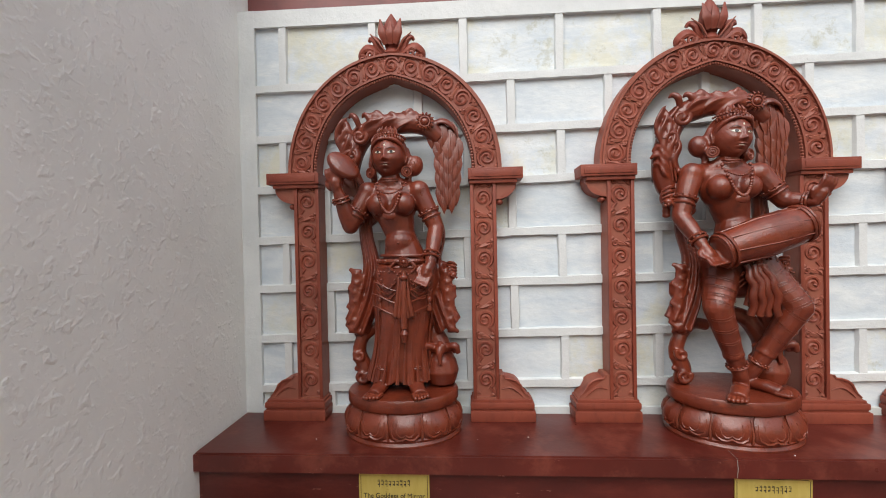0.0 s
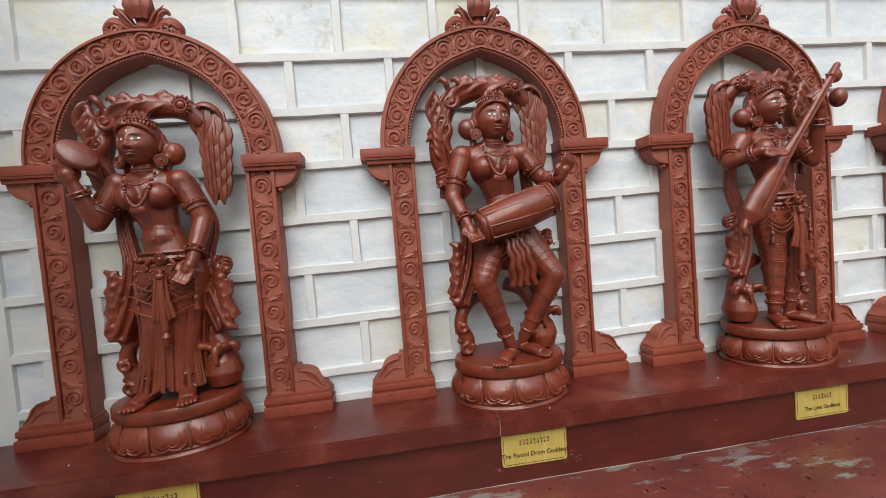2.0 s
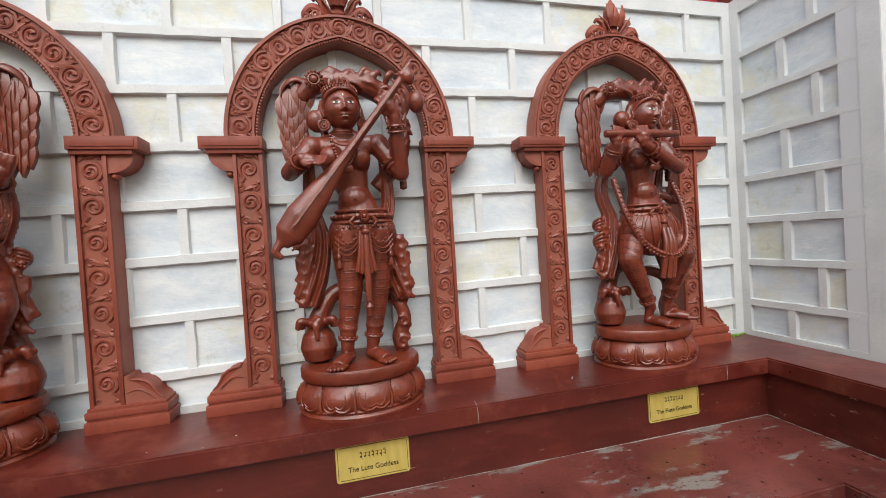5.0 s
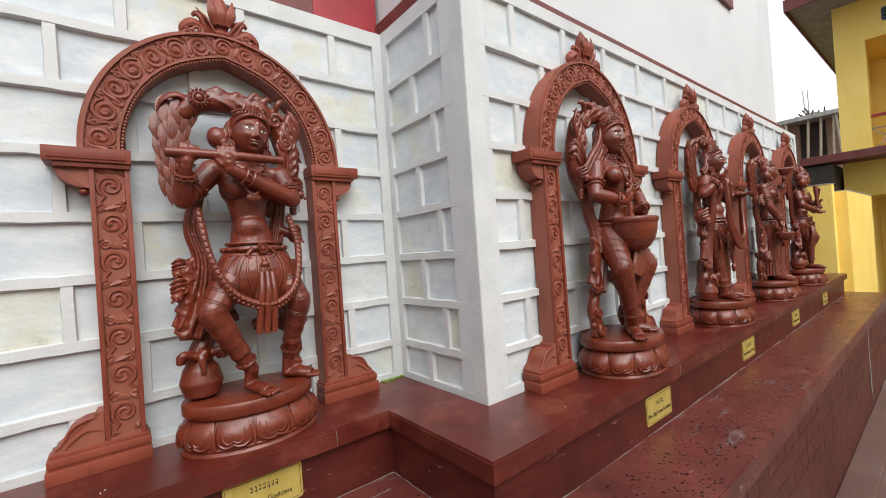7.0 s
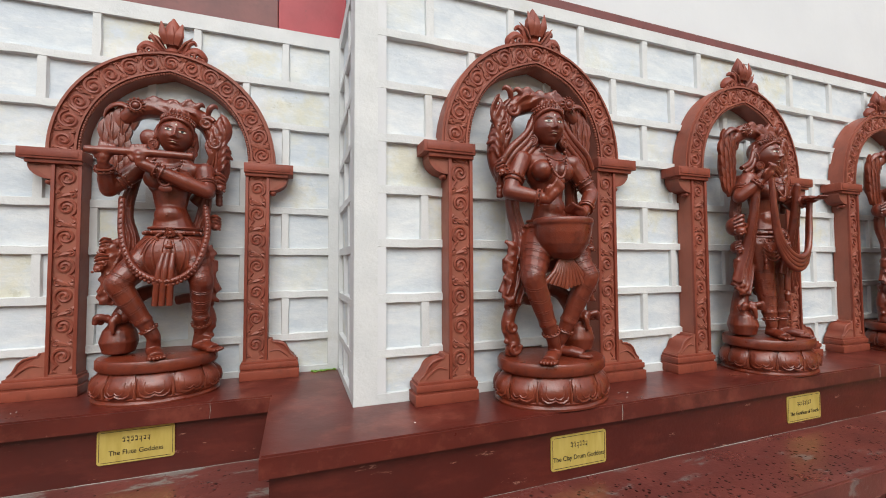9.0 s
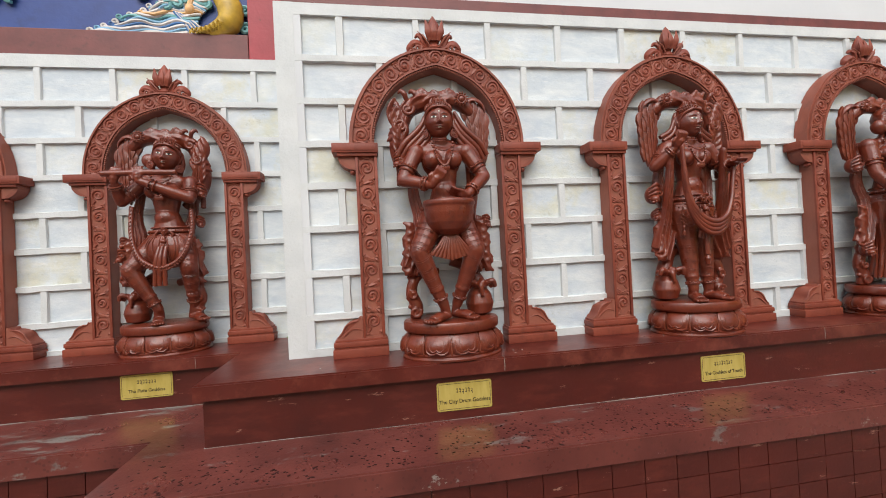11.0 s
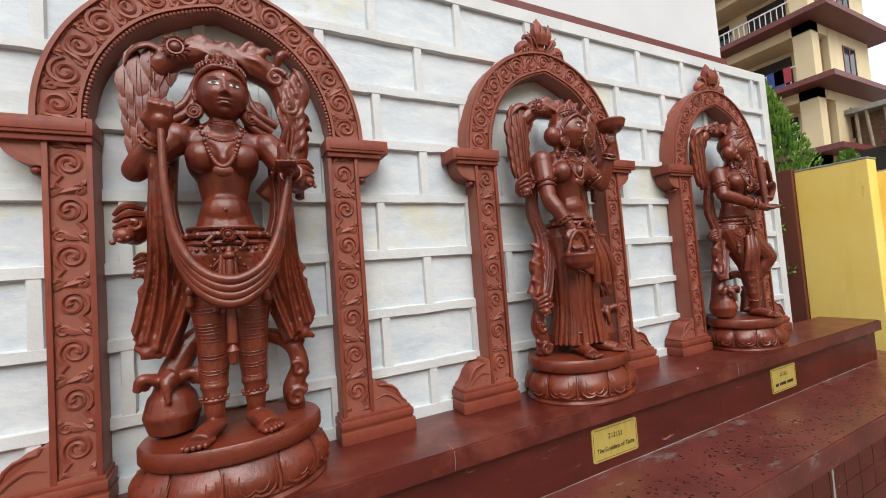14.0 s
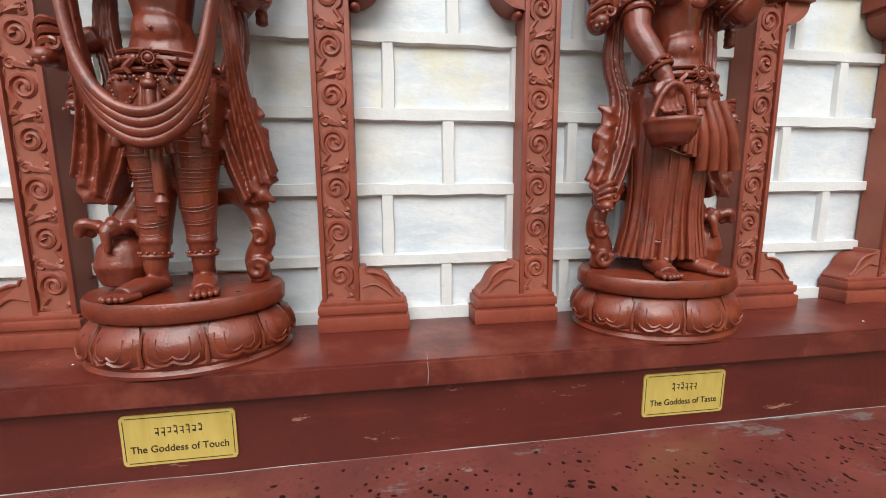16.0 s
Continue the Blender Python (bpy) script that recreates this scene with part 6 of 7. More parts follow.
def plaque(x, y, z, text, marks, seed, tilt=0.0):
    w, h = 0.236, 0.118
    root = new("plaque")
    root.empty_display_size = 0.05
    part("plate", plate(w, h, 0.01, -0.004, 0.0), BRASS, root)
    q = MB()
    for i in range(2):
        s = 1 if i else -1
        q.box(-w / 2 + 0.012, -0.0046, s * (h / 2 - 0.0065) - 0.0008, w / 2 - 0.012, -0.0038, s * (h / 2 - 0.0065) + 0.0008)
        q.box(s * (w / 2 - 0.0065) - 0.0008, -0.0046, -h / 2 + 0.012, s * (w / 2 - 0.0065) + 0.0008, -0.0038, h / 2 - 0.012)
    part("border_line", q, INK, root, "thin black border line", None)
    if text:
        ob = new("lettering", lettering(text, 0.0235))
        ob.location = (0, -0.0046, -0.022)
        ob.scale = (0.92, 1, 1)
        ob.parent = root
    # upper line in a script that stays as plain strokes
    rnd = random.Random(seed)
    q = MB()
    n = marks
    x0 = -n * 0.0075
    for k in range(n):
        cx = x0 + 0.015 * k + 0.0075
        q.box(cx - 0.006, -0.0046, 0.0268, cx + 0.0045, -0.0038, 0.029)
        q.box(cx + 0.001, -0.00465, 0.012 - rnd.uniform(0, 0.012), cx + 0.0033, -0.0038, 0.027)
        q.box(cx - 0.005, -0.00462, 0.014 - rnd.uniform(0, 0.004), cx + 0.001, -0.0038, 0.0165)
        if rnd.random() < 0.5:
            q.box(cx - 0.005, -0.00468, 0.0315, cx + 0.003, -0.0038, 0.0345)
    ob = part("script_strokes", q, INK, root, "line of black script strokes", None)
    ob.scale, ob.location = (0.84, 1, 0.74), (0, 0, 0.006)
    if not text:
        q = MB()
        for a, b in ((-0.085, -0.055), (-0.045, 0.015), (0.025, 0.085)):
            q.box(a, -0.0046, -0.03, b, -0.0038, -0.016)
        part("script_strokes", q, INK, root, "unreadable dark line of writing", None)
    root.matrix_basis = pose(x, y, z, 0, tilt, 0)
    tagged(root, "yellow brass name plaque with black lettering on the bench", "plaque", "name plaques")


NAMES = ("The Goddess of Mirror", "The Round Drum Goddess", "The Lute Goddess", "The Flute Goddess", "The Clay Drum Goddess", "The Goddess of Touch", "The Goddess of Taste", "")
PLACES = [(-0.285, 1.3445, 0.793), (0.925, 1.3445, 0.79), (2.096, 1.3445, 0.79), (3.265, 1.3445, 0.79), (4.757, 0.7945, 0.768), (6.008, 0.7945, 0.768), (7.24, 0.7945, 0.768), (8.458, 0.7945, 0.768)]
for i, (pl, nm) in enumerate(zip(PLACES, NAMES)):
    plaque(*pl, nm, (9, 9, 7, 7, 6, 8, 6, 6)[i], i, (0, 0.6, 0, -0.4, 0.3, 0, 0.4, 0)[i])


# ---- above the walls: white building, crimson post, painted relief ----
wb = MB()
wb.box(XC + 0.06, YB + 0.1, 0.0, 8.95, 6.0, 9.5)
bld = part("white_building", wb, WHITEPAINT, None, "tall plain white painted building behind the statue wall", None, "building")
q = MB()
q.box(XC + 0.02, YB + 0.07, TOP - 0.01, 8.96, YB + 0.11, TOP + 0.095, 0.004)
part("base_trim", q, MAROON, bld, "thin maroon base moulding", None)
q = MB()
q.box(XC + 0.03, YB + 0.11, TOP - 0.01, XC + 0.064, 1.95, TOP + 0.095, 0.004)
part("base_trim", q, MAROON, bld, "thin maroon base moulding", None)


def window(parent, x0, z0, x1, z1, y, frame_mat, depth=0.1):
    fr = MB()
    t = 0.06
    fr.box(x0, y - 0.03, z0, x0 + t, y + 0.02, z1)
    fr.box(x1 - t, y - 0.03, z0, x1, y + 0.02, z1)
    fr.box(x0 + t, y - 0.03, z1 - t, x1 - t, y + 0.02, z1)
    fr.box(x0 + t, y - 0.03, z0, x1 - t, y + 0.02, z0 + t)
    fr.box((x0 + x1) / 2 - 0.02, y - 0.025, z0 + t, (x0 + x1) / 2 + 0.02, y + 0.02, z1 - t)
    w = part("window", boxed(x0 + t, y - 0.008, z0 + t, x1 - t, y + 0.004, z1 - t), GLASS, parent, "dark glass window", None)
    part("window_frame", fr, frame_mat, w, "", None)


window(bld, 6.9, 3.58, 7.56, 5.0, YB + 0.1, MAROON)

part("crimson_post", boxed(3.705, YA + 0.09, TOP - 0.03, XC + 0.04, YA + 0.3, 5.6, 0.004), CRIMSON, None, "chipped crimson painted corner post", None, "post")

mur = part("relief_mural", boxed(XL, YA + 0.16, TOP - 0.03, 3.704, YA + 0.24, 4.6), MURALBLUE, None, "blue painted wall mural with moulded waves and golden scales", None, "mural")
part("frame_strip", boxed(XL, YA + 0.085, TOP - 0.04, 3.703, YA + 0.162, 2.775, 0.004), MAROON, mur, "brown painted frame strip", None)
MY = YA + 0.15
rw = random.Random(5)
WAVES = ((CREAM, 0.018), (PALEBLUE, 0.014), (CREAM, 0.016), (SKYBLUE, 0.013), (CREAM, 0.016), (PALEBLUE, 0.014), (TEAL, 0.014), (CREAM, 0.015), (PEACH, 0.016), (CREAM, 0.016), (PALEBLUE, 0.014), (CREAM, 0.014), (TEAL, 0.013), (CREAM, 0.015))
for k, (mt, r) in enumerate(WAVES):
    f = k / (len(WAVES) - 1)
    x0, x1 = 2.8 + 0.42 * f + rw.uniform(-0.03, 0.03), 3.36 + 0.12 * f
    z0, z1 = 2.788 + 0.19 * f, 2.8 + 0.2 * f
    pts = [(x0 + (x1 - x0) * i / 9, MY - 0.006 - 0.012 * math.sin(i), z0 + (z1 - z0) * i / 9 + 0.012 * math.sin(i * 1.5 + k) + 0.03 * f * math.sin(i / 9 * math.pi)) for i in range(10)]
    w = MB()
    w.tube(spline(pts, 4), [r * 0.6, r, r * 1.1, r * 0.8], 7, 0.8)
    w.tube(spiral((x0 - 0.004, MY - 0.008, z0 + 0.012), 0.018, 1.1, -0.5, 1, 12), [r * 0.5, r * 0.35], 6)
    part("wave", w, mt, mur)
for k in range(8):
    w = MB()
    u = k / 7
    w.tube(spline([(3.27 + 0.06 * u, MY - 0.015, 2.9 - 0.02 * u + 0.03), (3.33 + 0.07 * u, MY - 0.02, 2.85), (3.36 + 0.11 * u, MY - 0.015, 2.78)], 5), [0.007, 0.009, 0.007], 6)
    part("feather", w, (SKYBLUE, CREAM)[k % 2], mur)
w = MB()
body_line = spline([(3.4, MY - 0.02, 2.785), (3.5, MY - 0.03, 2.8), (3.59, MY - 0.035, 2.86), (3.6, MY - 0.035, 2.95), (3.55, MY - 0.03, 3.06), (3.56, MY - 0.03, 3.2)], 8)
w.tube(body_line, [0.02, 0.05, 0.07, 0.075, 0.06, 0.05], 14)
tail = part("golden_coil", w, GOLD, mur, "golden moulded coil covered in scales")
w = MB()
for i, c in enumerate(body_line[2:-2]):
    for j in range(-2, 3):
        a = j * 0.5 + (0.25 if i % 2 else 0)
        r = 0.062
        w.torus((c.x + r * math.sin(a), c.y - r * math.cos(a) * 0.98, c.z), 0.012, 0.0035, (90, 0, math.degrees(a)), 10, 4)
part("scale_rings", w, GOLD, tail, "overlapping golden scales", 35, "", "", "stuff")
w = MB()
w.ball((3.365, MY - 0.02, 2.945), (0.03, 0.025, 0.036))
w.tube(spline([(3.365, MY - 0.02, 2.96), (3.38, MY - 0.02, 3.02), (3.43, MY - 0.02, 3.06)], 5), [0.02, 0.014, 0.012], 8)
part("pearl", w, PEACH, mur)
for (x, z, r, st, sn) in ((3.3, 2.99, 0.04, 0, 1), (3.23, 2.97, 0.03, 2, -1), (3.68, 2.84, 0.035, 1, 1), (3.68, 2.95, 0.035, 3, -1), (3.46, 2.99, 0.035, 2, 1), (2.3, 3.0, 0.05, 3.5, 1), (2.4, 2.985, 0.035, 5, -1), (2.22, 3.03, 0.05, 4, 1), (3.1, 3.04, 0.05, 1, 1), (2.6, 3.3, 0.07, 2, 1)):
    w = MB()
    w.tube(spiral((x, MY - 0.01, z), r, 1.3, st, sn, 18), [0.012, 0.015, 0.01], 8)
    part("cloud_curl", w, TEAL, mur)


# ---- beyond the end of the wall ----
def gate_pillar():
    p = part("gate_pillar", boxed(10.2, 1.37, GROUND, 10.42, 1.9, 2.06, 0.006), BROWN, None, "brown painted gate pillar", None, "pillar")


gate_pillar()
yw = part("yellow_wall", boxed(10.24, 0.92, GROUND, 10.4, 1.368, 2.03, 0.006), YELLOW, None, "stained yellow boundary wall", None, "wall", "", "structure")
part("coping", boxed(10.236, 0.916, 2.03, 10.404, 1.367, 2.044, 0.004), CEMENT, yw, "mossy grey coping", None)
yw2 = part("yellow_wall", boxed(10.4, 0.8, GROUND, 12.9, 0.93, 1.93, 0.006), YELLOW, None, "stained yellow boundary wall", None, "wall", "", "structure")
part("coping", boxed(10.42, 0.796, 1.93, 12.9, 0.934, 1.944, 0.004), CEMENT, yw2, "mossy grey coping", None)
part("plinth", boxed(12.9, -6.0, GROUND, 14.85, 0.78, GROUND + 0.3, 0.01), CEMENT, None, "grey cement plinth before the yellow building", None, "plinth", "", "structure")


def yellow_building():
    root = new("yellow_building")
    X, Y = 14.9, 1.35
    part("wall", boxed(X, 0.99, GROUND, X + 8, Y, 6.0), YELLOW, root, "yellow painted wall", None)
    part("wall", boxed(X, -6.0, GROUND, X + 8, -3.2, 6.0), YELLOW, root, "yellow painted wall", None)
    part("wall", boxed(X, 0.9, 2.9, X + 0.3, 0.99, 5.15), YELLOW, root, "yellow painted wall", None)
    part("wall", boxed(X, -3.2, 5.15, X + 8, 0.99, 6.0), YELLOW, root, "yellow painted wall", None)
    part("wall", boxed(X, -3.2, 2.03, X + 8, 0.99, 2.9), YELLOW, root, "yellow painted wall", None)
    part("wall", boxed(X + 1.7, -3.2, GROUND, X + 1.9, 0.99, 5.15), YELLOW, root, "yellow painted wall", None)
    part("balcony_slab", boxed(X - 0.75, -6.0, 2.74, X + 0.02, Y + 0.55, 2.9, 0.01), MAROON, root, "maroon edged balcony slab", None)
    roof = part("roof", boxed(X - 1.0, -6.5, 5.98, X + 9, Y + 0.55, 6.1, 0.01), CEMENT, root, "overhanging concrete roof slab", None)
    part("fascia", boxed(X - 1.03, -6.5, 5.9, X - 0.99, Y + 0.58, 6.14, 0.004), MAROON, roof, "maroon fascia", None)
    part("fascia", boxed(X - 0.99, Y + 0.55, 5.9, X + 9, Y + 0.58, 6.14, 0.004), MAROON, roof, "maroon fascia", None)
    door = part("door", boxed(X + 1.66, -0.75, 2.9, X + 1.71, 0.12, 4.95, 0.004), BROWN, root, "brown balcony door", None)
    part("handle", boxed(X + 1.62, -0.02, 3.85, X + 1.662, 0.02, 3.98, 0.004), CEMENT, door)
    # balcony railing: red handrail over a lattice of thin bars
    rail = part("railing", boxed(X + 0.05, -3.2, 3.6, X + 0.11, 0.9, 3.65, 0.006), CRIMSON, root, "red handrail", None)
    part("rail_foot", boxed(X + 0.06, -3.2, 2.93, X + 0.1, 0.9, 2.96), BAMBOO, rail, "", None)
    part("rail_middle", boxed(X + 0.06, -3.2, 3.36, X + 0.1, 0.9, 3.385), BAMBOO, rail, "", None)
    for k in range(8):
        y0 = 0.9 - 0.5 * k
        q = MB()
        q.box(X + 0.065, y0 - 0.5, 2.95, X + 0.09, y0 - 0.48, 3.6)
        for a, b in ((2.96, 3.36), (3.36, 2.96)):
            q.tube([(X + 0.078, y0, a), (X + 0.078, y0 - 0.5, b)], 0.012, 6)
        q.torus((X + 0.078, y0 - 0.25, 3.16), 0.09, 0.01, (0, 90, 0), 18, 5)
        part("lattice_panel", q, BAMBOO, rail, "grey metal lattice panel", None)
    # blue pierced ventilator blocks
    for z0, z1, ya, yb in ((5.42, 5.68, -0.5, 0.64), (2.25, 2.61, -0.5, 0.59)):
        q = MB()
        q.box(X - 0.02, ya, z0, X + 0.01, yb, z0 + 0.03)
        q.box(X - 0.02, ya, z1 - 0.03, X + 0.01, yb, z1)
        n = 14
        for k in range(n + 1):
            y = ya + (yb - ya) * k / n
            q.box(X - 0.018, y - 0.012, z0 + 0.03, X + 0.008, y + 0.012, z1 - 0.03)
        for k in range(1, 4):
            z = z0 + (z1 - z0) * k / 4
            q.box(X - 0.016, ya, z - 0.01, X + 0.006, yb, z + 0.01)
        v = part("ventilator", q, MURALGREY, root, "slate blue pierced ventilator", None)
        # dark sheet paints the shade seen through the piercings
        part("backing", boxed(X - 0.005, ya, z0, X + 0.004, yb, z1), DARK, v, "", None)
    # solid dark box in place of the shaded gap under the slab
    part("shed_opening", boxed(X - 0.7, Y + 0.05, 1.7, X + 2.5, Y + 0.95, 2.7), DARK, root, "dark box painted as the shade below the slab", None)
    tagged(root, "two-storey yellow building with maroon slabs", "building")


MURALGREY = plain("slate_blue_paint", (74, 92, 120), 0.6)
yellow_building()


def beige_house():
    root = new("beige_house")
    X, Y, W, D = 27.0, 7.0, 5.5, 16.0
    H = 2.75
    part("basement", boxed(X, Y, GROUND, X + W, Y + D, 2.2), BEIGE, root, "", None)
    for k in range(5):
        z = 2.2 + k * H
        part("wall", boxed(X + 1.5, Y + 0.2, z, X + W, Y + D, z + H), BEIGE, root, "beige painted wall", None)
        part("wall", boxed(X, Y, z + H - 0.55, X + 1.5, Y + D, z + H - 0.02), BEIGE, root, "beige painted wall", None)
        part("wall", boxed(X, Y, z, X + 0.62, Y + 0.62, z + H), BEIGE, root, "beige painted wall", None)
        part("wall", boxed(X + 1.45, Y + 0.0, z, X + W, Y + 0.22, z + H), BEIGE, root, "beige painted wall", None)
        for j in (5.5, 11.0):
            part("wall", boxed(X, Y + j, z, X + 0.5, Y + j + 0.5, z + H), BEIGE, root, "beige painted wall", None)
        part("slab", boxed(X - 0.9, Y - 0.85, z - 0.16, X + W + 0.6, Y + D, z + 0.06, 0.01), MAROON if k < 4 else CEMENT, root, "projecting maroon edged floor slab", None)
        for j in (1.3, 7.5, 12.5):
            # no hole in the wall: a dark sheet paints the doorway's inner shade
            part("door_opening", boxed(X + 1.46, Y + j, z + 0.05, X + 1.52, Y + j + 1.5, z + 2.0), DARK, root, "dark sheet painted as a shaded doorway", None)
            wn = part("window", boxed(X + 1.47, Y + j + 2.3, z + 0.9, X + 1.52, Y + j + 3.3, z + 2.0), GLASS, root, "dark window", None)
            part("shutter", boxed(X + 1.2, Y + j + 2.2, z + 1.5, X + 1.46, Y + j + 3.3, z + 1.58), CONIFERBLIND, wn, "green awning shutter", None)
        for j in (2.8,):
            wn = part("window", boxed(X + j, Y - 0.012, z + 0.75, X + j + 1.1, Y + 0.02, z + 2.0), GLASS, root, "dark window", None)
            fr = MB()
            fr.box(X + j - 0.07, Y - 0.03, z + 0.7, X + j, Y + 0.01, z + 2.05)
            fr.box(X + j + 1.1, Y - 0.03, z + 0.7, X + j + 1.17, Y + 0.01, z + 2.05)
            fr.box(X + j, Y - 0.03, z + 1.98, X + j + 1.1, Y + 0.01, z + 2.05)
            fr.box(X + j + 0.52, Y - 0.03, z + 0.75, X + j + 0.58, Y + 0.01, z + 1.98)
            part("window_frame", fr, BROWN, wn, "brown wooden frame", None)
        rl = MB()
        rl.box(X - 0.05, Y + 0.62, z + 0.95, X, Y + D, z + 1.0)
        rl.box(X - 0.05, Y + 0.62, z + 0.12, X, Y + D, z + 0.16)
        for i in range(70):
            y = Y + 0.8 + i * 0.21
            rl.box(X - 0.04, y, z + 0.14, X - 0.015, y + 0.03, z + 0.96)
        part("railing", rl, RAILWHITE, root, "white painted balcony railing", None)
    # laundry over the railing
    for j, (y, c, h) in enumerate(((1.0, MURALBLUE, 0.7), (1.8, RAILWHITE, 0.55), (2.5, DARK, 0.75), (3.3, SKYBLUE, 0.5), (4.1, YELLOW, 0.4), (0.75, CRIMSON, 0.6))):
        part("laundry", boxed(X - 0.1, Y + y, 2.2 + 2 * H + 1.0 - h, X - 0.06, Y + y + 0.6, 2.2 + 2 * H + 1.03, 0.01), c, root, "washing hung over the railing", None)
    tagged(root, "beige apartment house with balconies and washing", "house")


CONIFERBLIND = plain("green_shutter_paint", (84, 120, 92), 0.5)
beige_house()


def brick_house():
    root = new("brick_house")
    X = 30.0
    w = MB()
    w.box(X, 2.0, 3.0, X + 6, 3.6, 6.6)
    w.box(X, 4.6, 3.0, X + 6, 7.5, 6.6)
    w.box(X, 3.6, 3.0, X + 6, 4.6, 4.2)
    part("wall", w, BRICKWORK, root, "unplastered brick walls", None)
    # dark sheet set in the unglazed gap, painting the shade of the room behind
    part("opening", boxed(X + 0.3, 3.55, 4.2, X + 0.4, 4.65, 6.6), DARK, root, "dark sheet painted as shade in the unglazed opening", None)
    part("roof_slab", boxed(X - 0.9, 1.5, 6.6, X + 7, 8, 6.8, 0.01), CEMENT, root, "raw concrete roof slab", None)
    part("floor_slab", boxed(X - 1.2, 1.5, 2.6, X + 6, 8, 3.0, 0.01), CEMENT, root, "raw concrete floor slab", None)
    for i in range(11):
        y = 2.0 + 0.46 * i
        p = MB()
        p.tube([(X - 0.75, y, 3.0), (X - 0.7 + rw.uniform(-0.1, 0.1), y + rw.uniform(-0.25, 0.25), 6.6)], 0.055, 7)
        part("prop", p, BAMBOO, root, "leaning bamboo prop")
    for y in (2.6, 2.75, 4.2, 4.35, 5.6):
        p = MB()
        p.tube([(X + 0.3, y, 6.75), (X + 0.3, y + rw.uniform(-0.05, 0.05), 8.3)], 0.02, 5)
        part("rebar", p, CEMENT, root, "bare reinforcing bar")
    p = MB()
    for k in range(60):
        y = 3.2 + 1.9 * rw.random()
        p.tube([(X + rw.uniform(0, 2), y, 6.85), (X + rw.uniform(0, 2), y + rw.uniform(-0.5, 0.5), 6.9 + rw.uniform(0, 0.55) * (1 - abs(y - 4.1)))], 0.035, 4)
    part("brushwood", p, BARK, root, "heap of brushwood on the roof", 35, "", "", "stuff")
    tagged(root, "unfinished brick house with bamboo props", "house")


brick_house()


def conifer(x, y, z0, h, r, seed):
    rg = random.Random(seed)
    root = new("conifer")
    t = MB()
    t.tube([(0, 0, 0), (0.02, 0.01, h * 0.5), (0, 0, h * 0.95)], [0.09, 0.06, 0.012], 9)
    part("trunk", t, BARK, root)
    c = MB()
    for i in range(5200):
        f = rg.random() ** 0.8
        z = 0.25 + (h - 0.25) * f
        rad = r * (1 - f ** 2.2) * (0.72 + 0.22 * math.sin(9 * f + 3 * math.sin(i)) + 0.12 * rg.random()) + 0.02
        a = rg.uniform(0, 2 * math.pi)
        lump = 1 + 0.16 * math.sin(5 * a + 7 * f) + 0.1 * math.sin(11 * a - 19 * f)
        rr = rad * lump * (0.62 + 0.38 * rg.random() ** 0.5)
        p = V(rr * math.cos(a), rr * math.sin(a), z)
        d = V(math.cos(a) * 0.7, math.sin(a) * 0.7, 0.9 + rg.uniform(-0.3, 0.4)).normalized()
        u = d.orthogonal().normalized() * rg.uniform(0.012, 0.022)
        w = d.cross(u)
        L = rg.uniform(0.05, 0.1)
        c.add([p - u, p + u, p + d * L * 0.7 + w, p + d * L, p + d * L * 0.5 - w], [(0, 1, 2), (0, 2, 3), (0, 3, 4), (1, 3, 2)])
    part("crown", c, LEAF, root, "", None)
    root.matrix_basis = pose(x, y, z0)
    tagged(root, "dense bright green conifer behind the wall", "tree")


conifer(12.95, 2.72, GROUND, 3.9, 0.85, 3)
conifer(13.9, 3.7, GROUND, 4.6, 0.8, 7)
conifer(13.6, 2.1, GROUND, 2.75, 0.55, 9)

cl = new("climber")
v = MB()
line = spline([(10.19, 1.5, 0.95), (10.185, 1.46, 1.3), (10.185, 1.5, 1.6), (10.185, 1.44, 1.78)], 6)
v.tube(line, 0.004, 5)
part("stem", v, BARK, cl)
for i in range(34):
    p = rw.choice([line[4], line[5], line[11], line[12], line[13], line[-2], line[-1]])
    p = p + V(rw.uniform(-0.05, -0.005), rw.uniform(-0.06, 0.06), rw.uniform(-0.05, 0.05))
    d = V(rw.uniform(-1, 0.2), rw.uniform(-1, 1), rw.uniform(-0.6, 0.6)).normalized() * 0.035
    u = d.orthogonal().normalized() * 0.015
    lf = MB()
    lf.add([p, p + d * 0.5 + u, p + d, p + d * 0.5 - u, p + d * 0.5 + V(0, 0, 0.004)], [(0, 1, 4), (1, 2, 4), (2, 3, 4), (3, 0, 4)])
    part("leaf", lf, LEAF, cl, "", None)
tagged(cl, "small green climber on the gate pillar", "plant")

# added unseen wall behind the walk: closes the yard, darkens reflections and bounced light
yb = MB()
yb.box(-9, -8.5, GROUND, 13, -7.5, 5.5)
part("wall_south", yb, BEIGE, None, "added unseen beige wall that cuts sky light and reflections", None, "wall", "", "structure")

# bits of grit and paint flakes on the bench top
for i in range(26):
    onB = rw.random() < 0.6
    x = rw.uniform(4.1, 9.4) if onB else rw.uniform(-0.9, 3.6)
    y = (rw.uniform(0.78, 0.9)) if onB else rw.uniform(1.33, 1.45)
    f = MB()
    s = rw.uniform(0.0016, 0.0036)
    f.ball((x, y, BENCH + s * 0.3), (s, s * rw.uniform(0.5, 1), s * 0.4), (0, 0, rw.uniform(0, 180)), 6, 4)
    part("paint_flake", f, WHITEJOINT, None, "tiny white paint flake on the bench", None, "debris", "paint flakes")

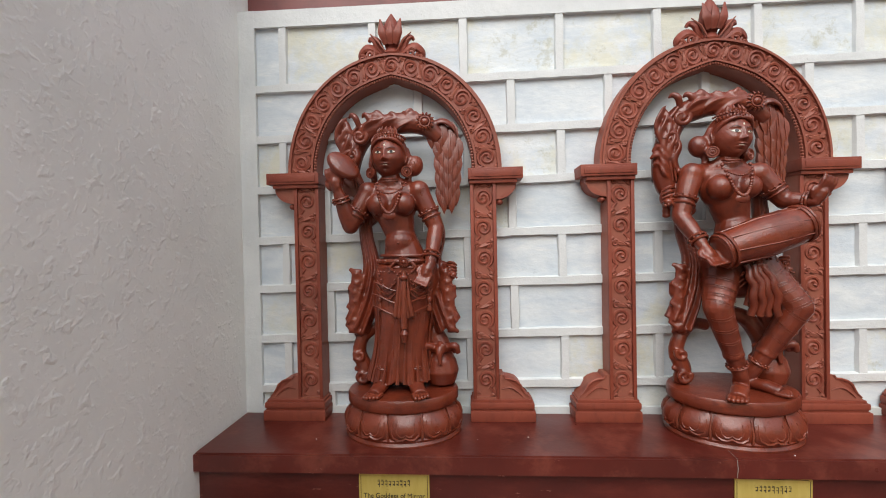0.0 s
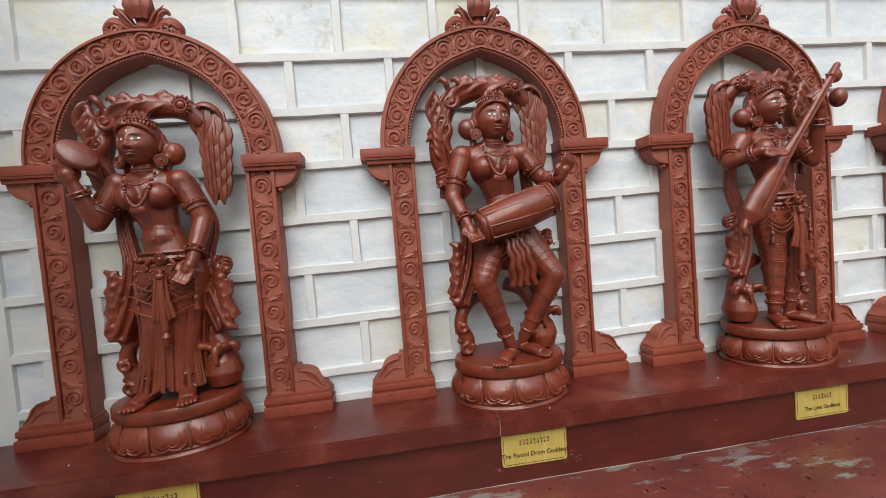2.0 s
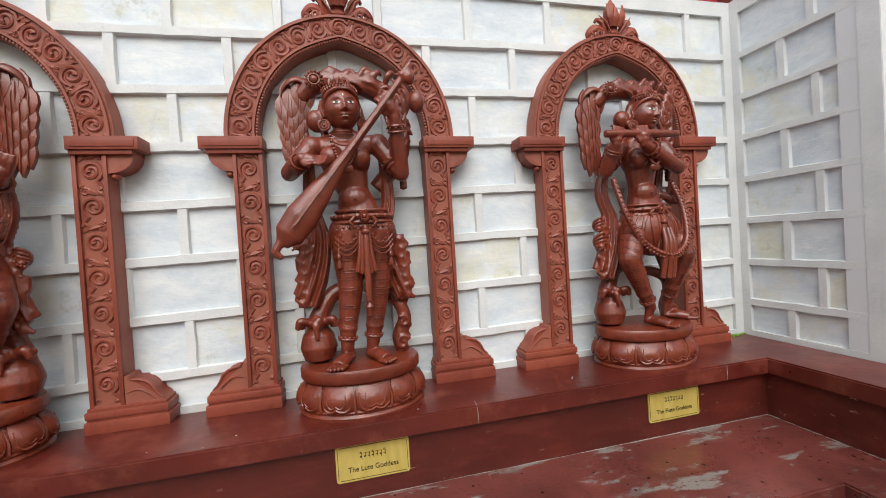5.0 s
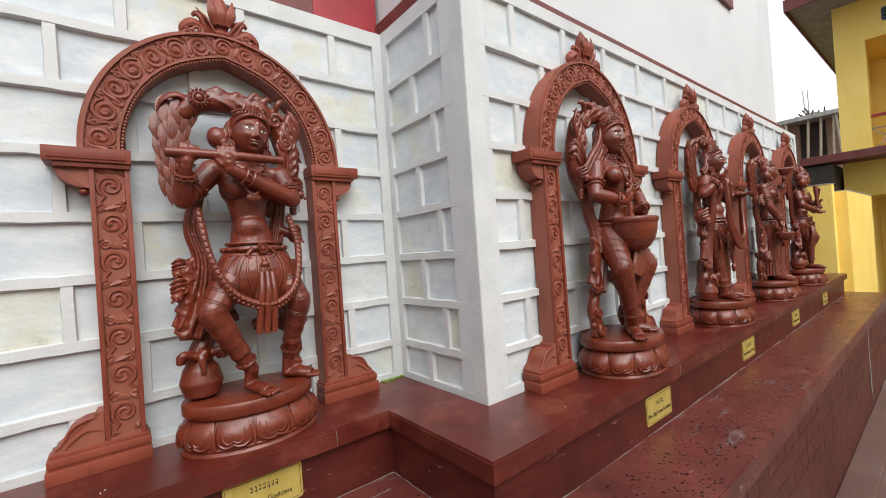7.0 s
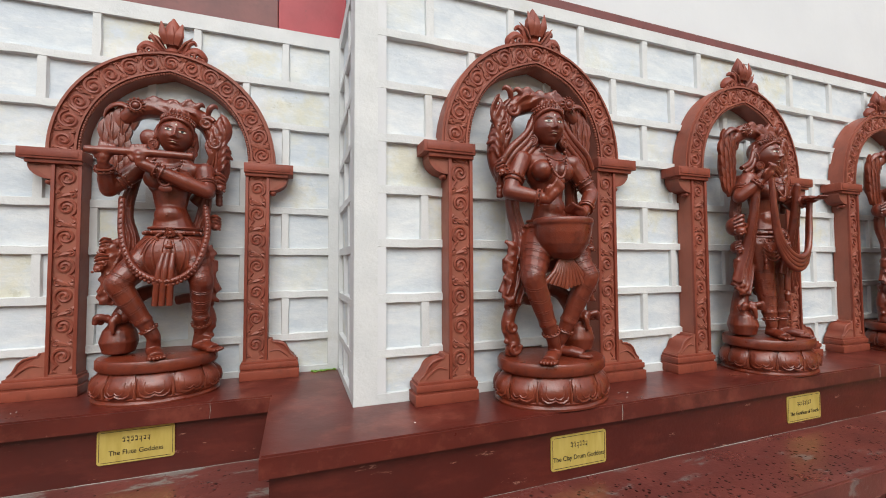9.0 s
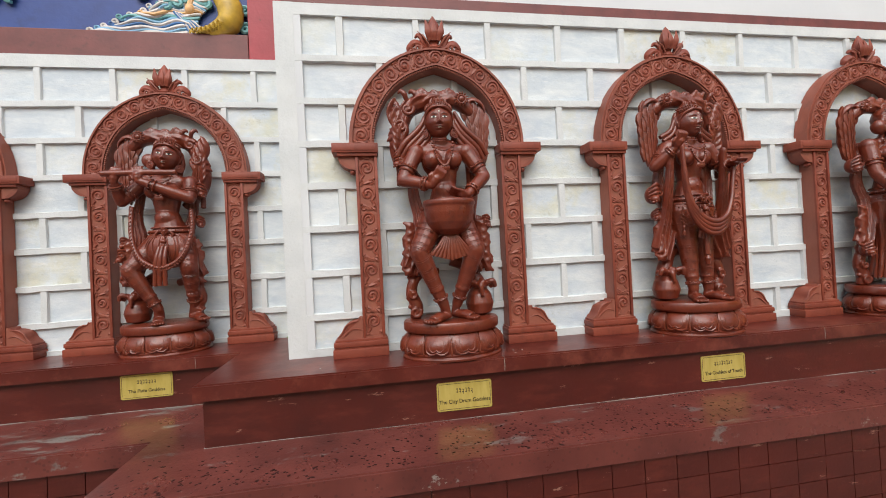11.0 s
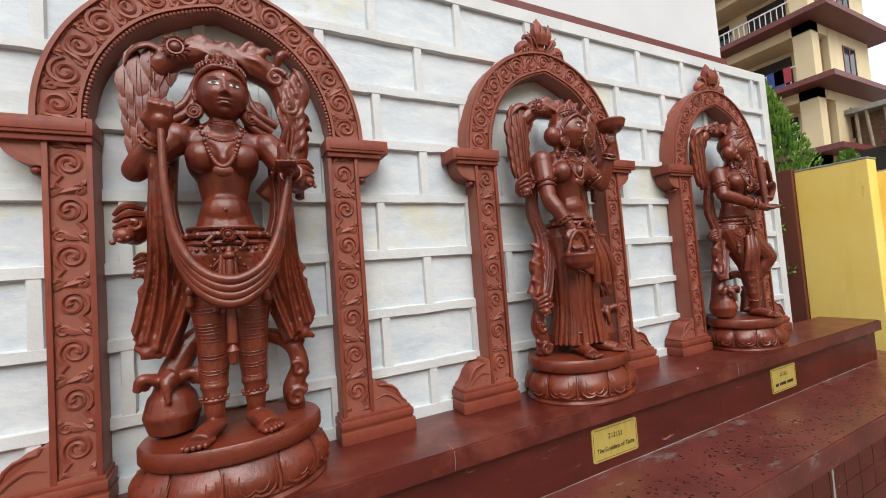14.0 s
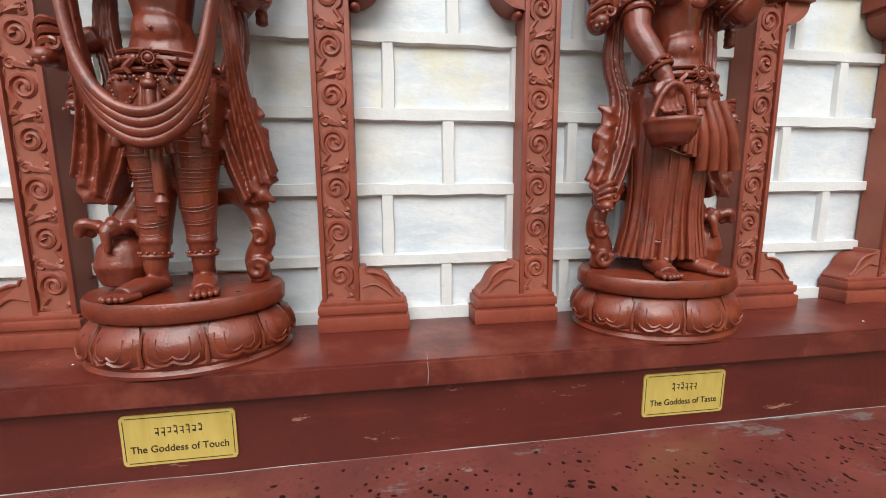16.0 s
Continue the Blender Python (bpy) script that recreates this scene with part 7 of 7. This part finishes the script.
# dark wet drops and seeds strewn over the ledge
d = MB()
for i in range(1900):
    onB = rw.random() < 0.88
    if onB:
        x, y = rw.uniform(3.52, 9.7), rw.triangular(0.462, 0.785, 0.5)
    else:
        x, y = rw.uniform(-0.9, 3.9), rw.uniform(0.93, 1.33)
        if x > 3.45:
            y = rw.uniform(0.8, 1.3)
            x = rw.uniform(3.5, 3.72)
    r = rw.uniform(0.0026, 0.0064)
    d.ball((x, y, LEDGE + r * 0.05), (r * rw.uniform(0.8, 1.6), r * rw.uniform(0.7, 1.1), r * 0.16), (0, 0, rw.uniform(0, 180)), 6, 4)
part("water_drops", d, WETDROP, None, "dark wet drops strewn over the ledge", 60, "water", "", "stuff")

# seams in the front edge of the bench slab
for x, yy in ((0.8, 1.315), (2.45, 1.315), (3.5, 1.315), (4.93, 0.765), (6.557, 0.765), (8.02, 0.765)):
    sm = MB()
    sm.tube([(x, yy - 0.0004, BENCH - 0.003), (x + 0.002, yy - 0.0004, BENCH - 0.03), (x, yy - 0.0004, BENCH - 0.06)], [0.0007, 0.0012, 0.0005], 5)
    sm.tube([(x, yy + 0.002, BENCH + 0.0004), (x + 0.004, yy + 0.05, BENCH + 0.0004)], [0.0008, 0.0004], 5)
    part("slab_seam", sm, CEMENT, bench, "chipped pale seam in the slab", None)

# whitish paint runs down the plinth front
for x, z0, z1, r in ((8.02, 0.58, 0.02, 0.012), (8.05, 0.3, -0.1, 0.006)):
    sm = MB()
    n = 9
    sm.tube([(x + 0.006 * math.sin(3 * i), 0.4665, z0 + (z1 - z0) * i / n) for i in range(n + 1)], [r * rw.uniform(0.5, 1) for i in range(n + 1)], 7, 0.25, (1, 0, 0))
    part("paint_run", sm, CEMENT, ledge, "pale paint run on the plinth", None)

# moss in the corner of the bench
ms = MB()
for i in range(60):
    x, yy = 3.93 + rw.gauss(0, 0.03), 1.64 + rw.gauss(0, 0.008)
    r = rw.uniform(0.003, 0.007)
    ms.ball((min(x, 3.985), min(yy, 1.65), BENCH + r * 0.4), (r, r, r * 0.7), None, 6, 4)
part("moss", ms, LEAF, None, "small clump of moss in the bench corner", None, "moss", "", "stuff")

# ---- block faces of the walls and tiles of the plinth, last ----
for root, x, z, w, h, tip in BLOCKS:
    ob = new("block", BLOCK)
    ob.parent = root
    ob.matrix_basis = Matrix.LocRotScale((x, 0.0265 + random.uniform(-0.0015, 0.0015), z), Euler((random.uniform(-0.006, 0.006), -tip, random.uniform(-0.004, 0.004))), (w, 0.016, h))

TILE = boxed(-0.5, -0.5, -0.5, 0.5, 0.5, 0.5).mesh("tile", REDPAINT)
TW, TH = 0.132, 0.094
for k in range(int((XL_END - 0.02 - 3.505) / TW)):
    for r in range(4):
        ob = new("tile", TILE)
        ob.parent = ledge
        ob.matrix_basis = Matrix.LocRotScale((3.505 + TW * (k + 0.5), 0.472, LEDGE - 0.088 - TH * (r + 0.5)), Euler((random.uniform(-0.01, 0.01), 0, random.uniform(-0.01, 0.01))), (TW - 0.0035, 0.009, TH - 0.003))
for k in range(int((3.505 - XL) / TW)):
    for r in range(3):
        ob = new("tile", TILE)
        ob.parent = ledge
        ob.matrix_basis = Matrix.LocRotScale((3.5 - TW * (k + 0.5), 0.942, LEDGE - 0.088 - TH * (r + 0.5)), Euler((random.uniform(-0.01, 0.01), 0, random.uniform(-0.01, 0.01))), (TW - 0.0035, 0.009, TH - 0.003))
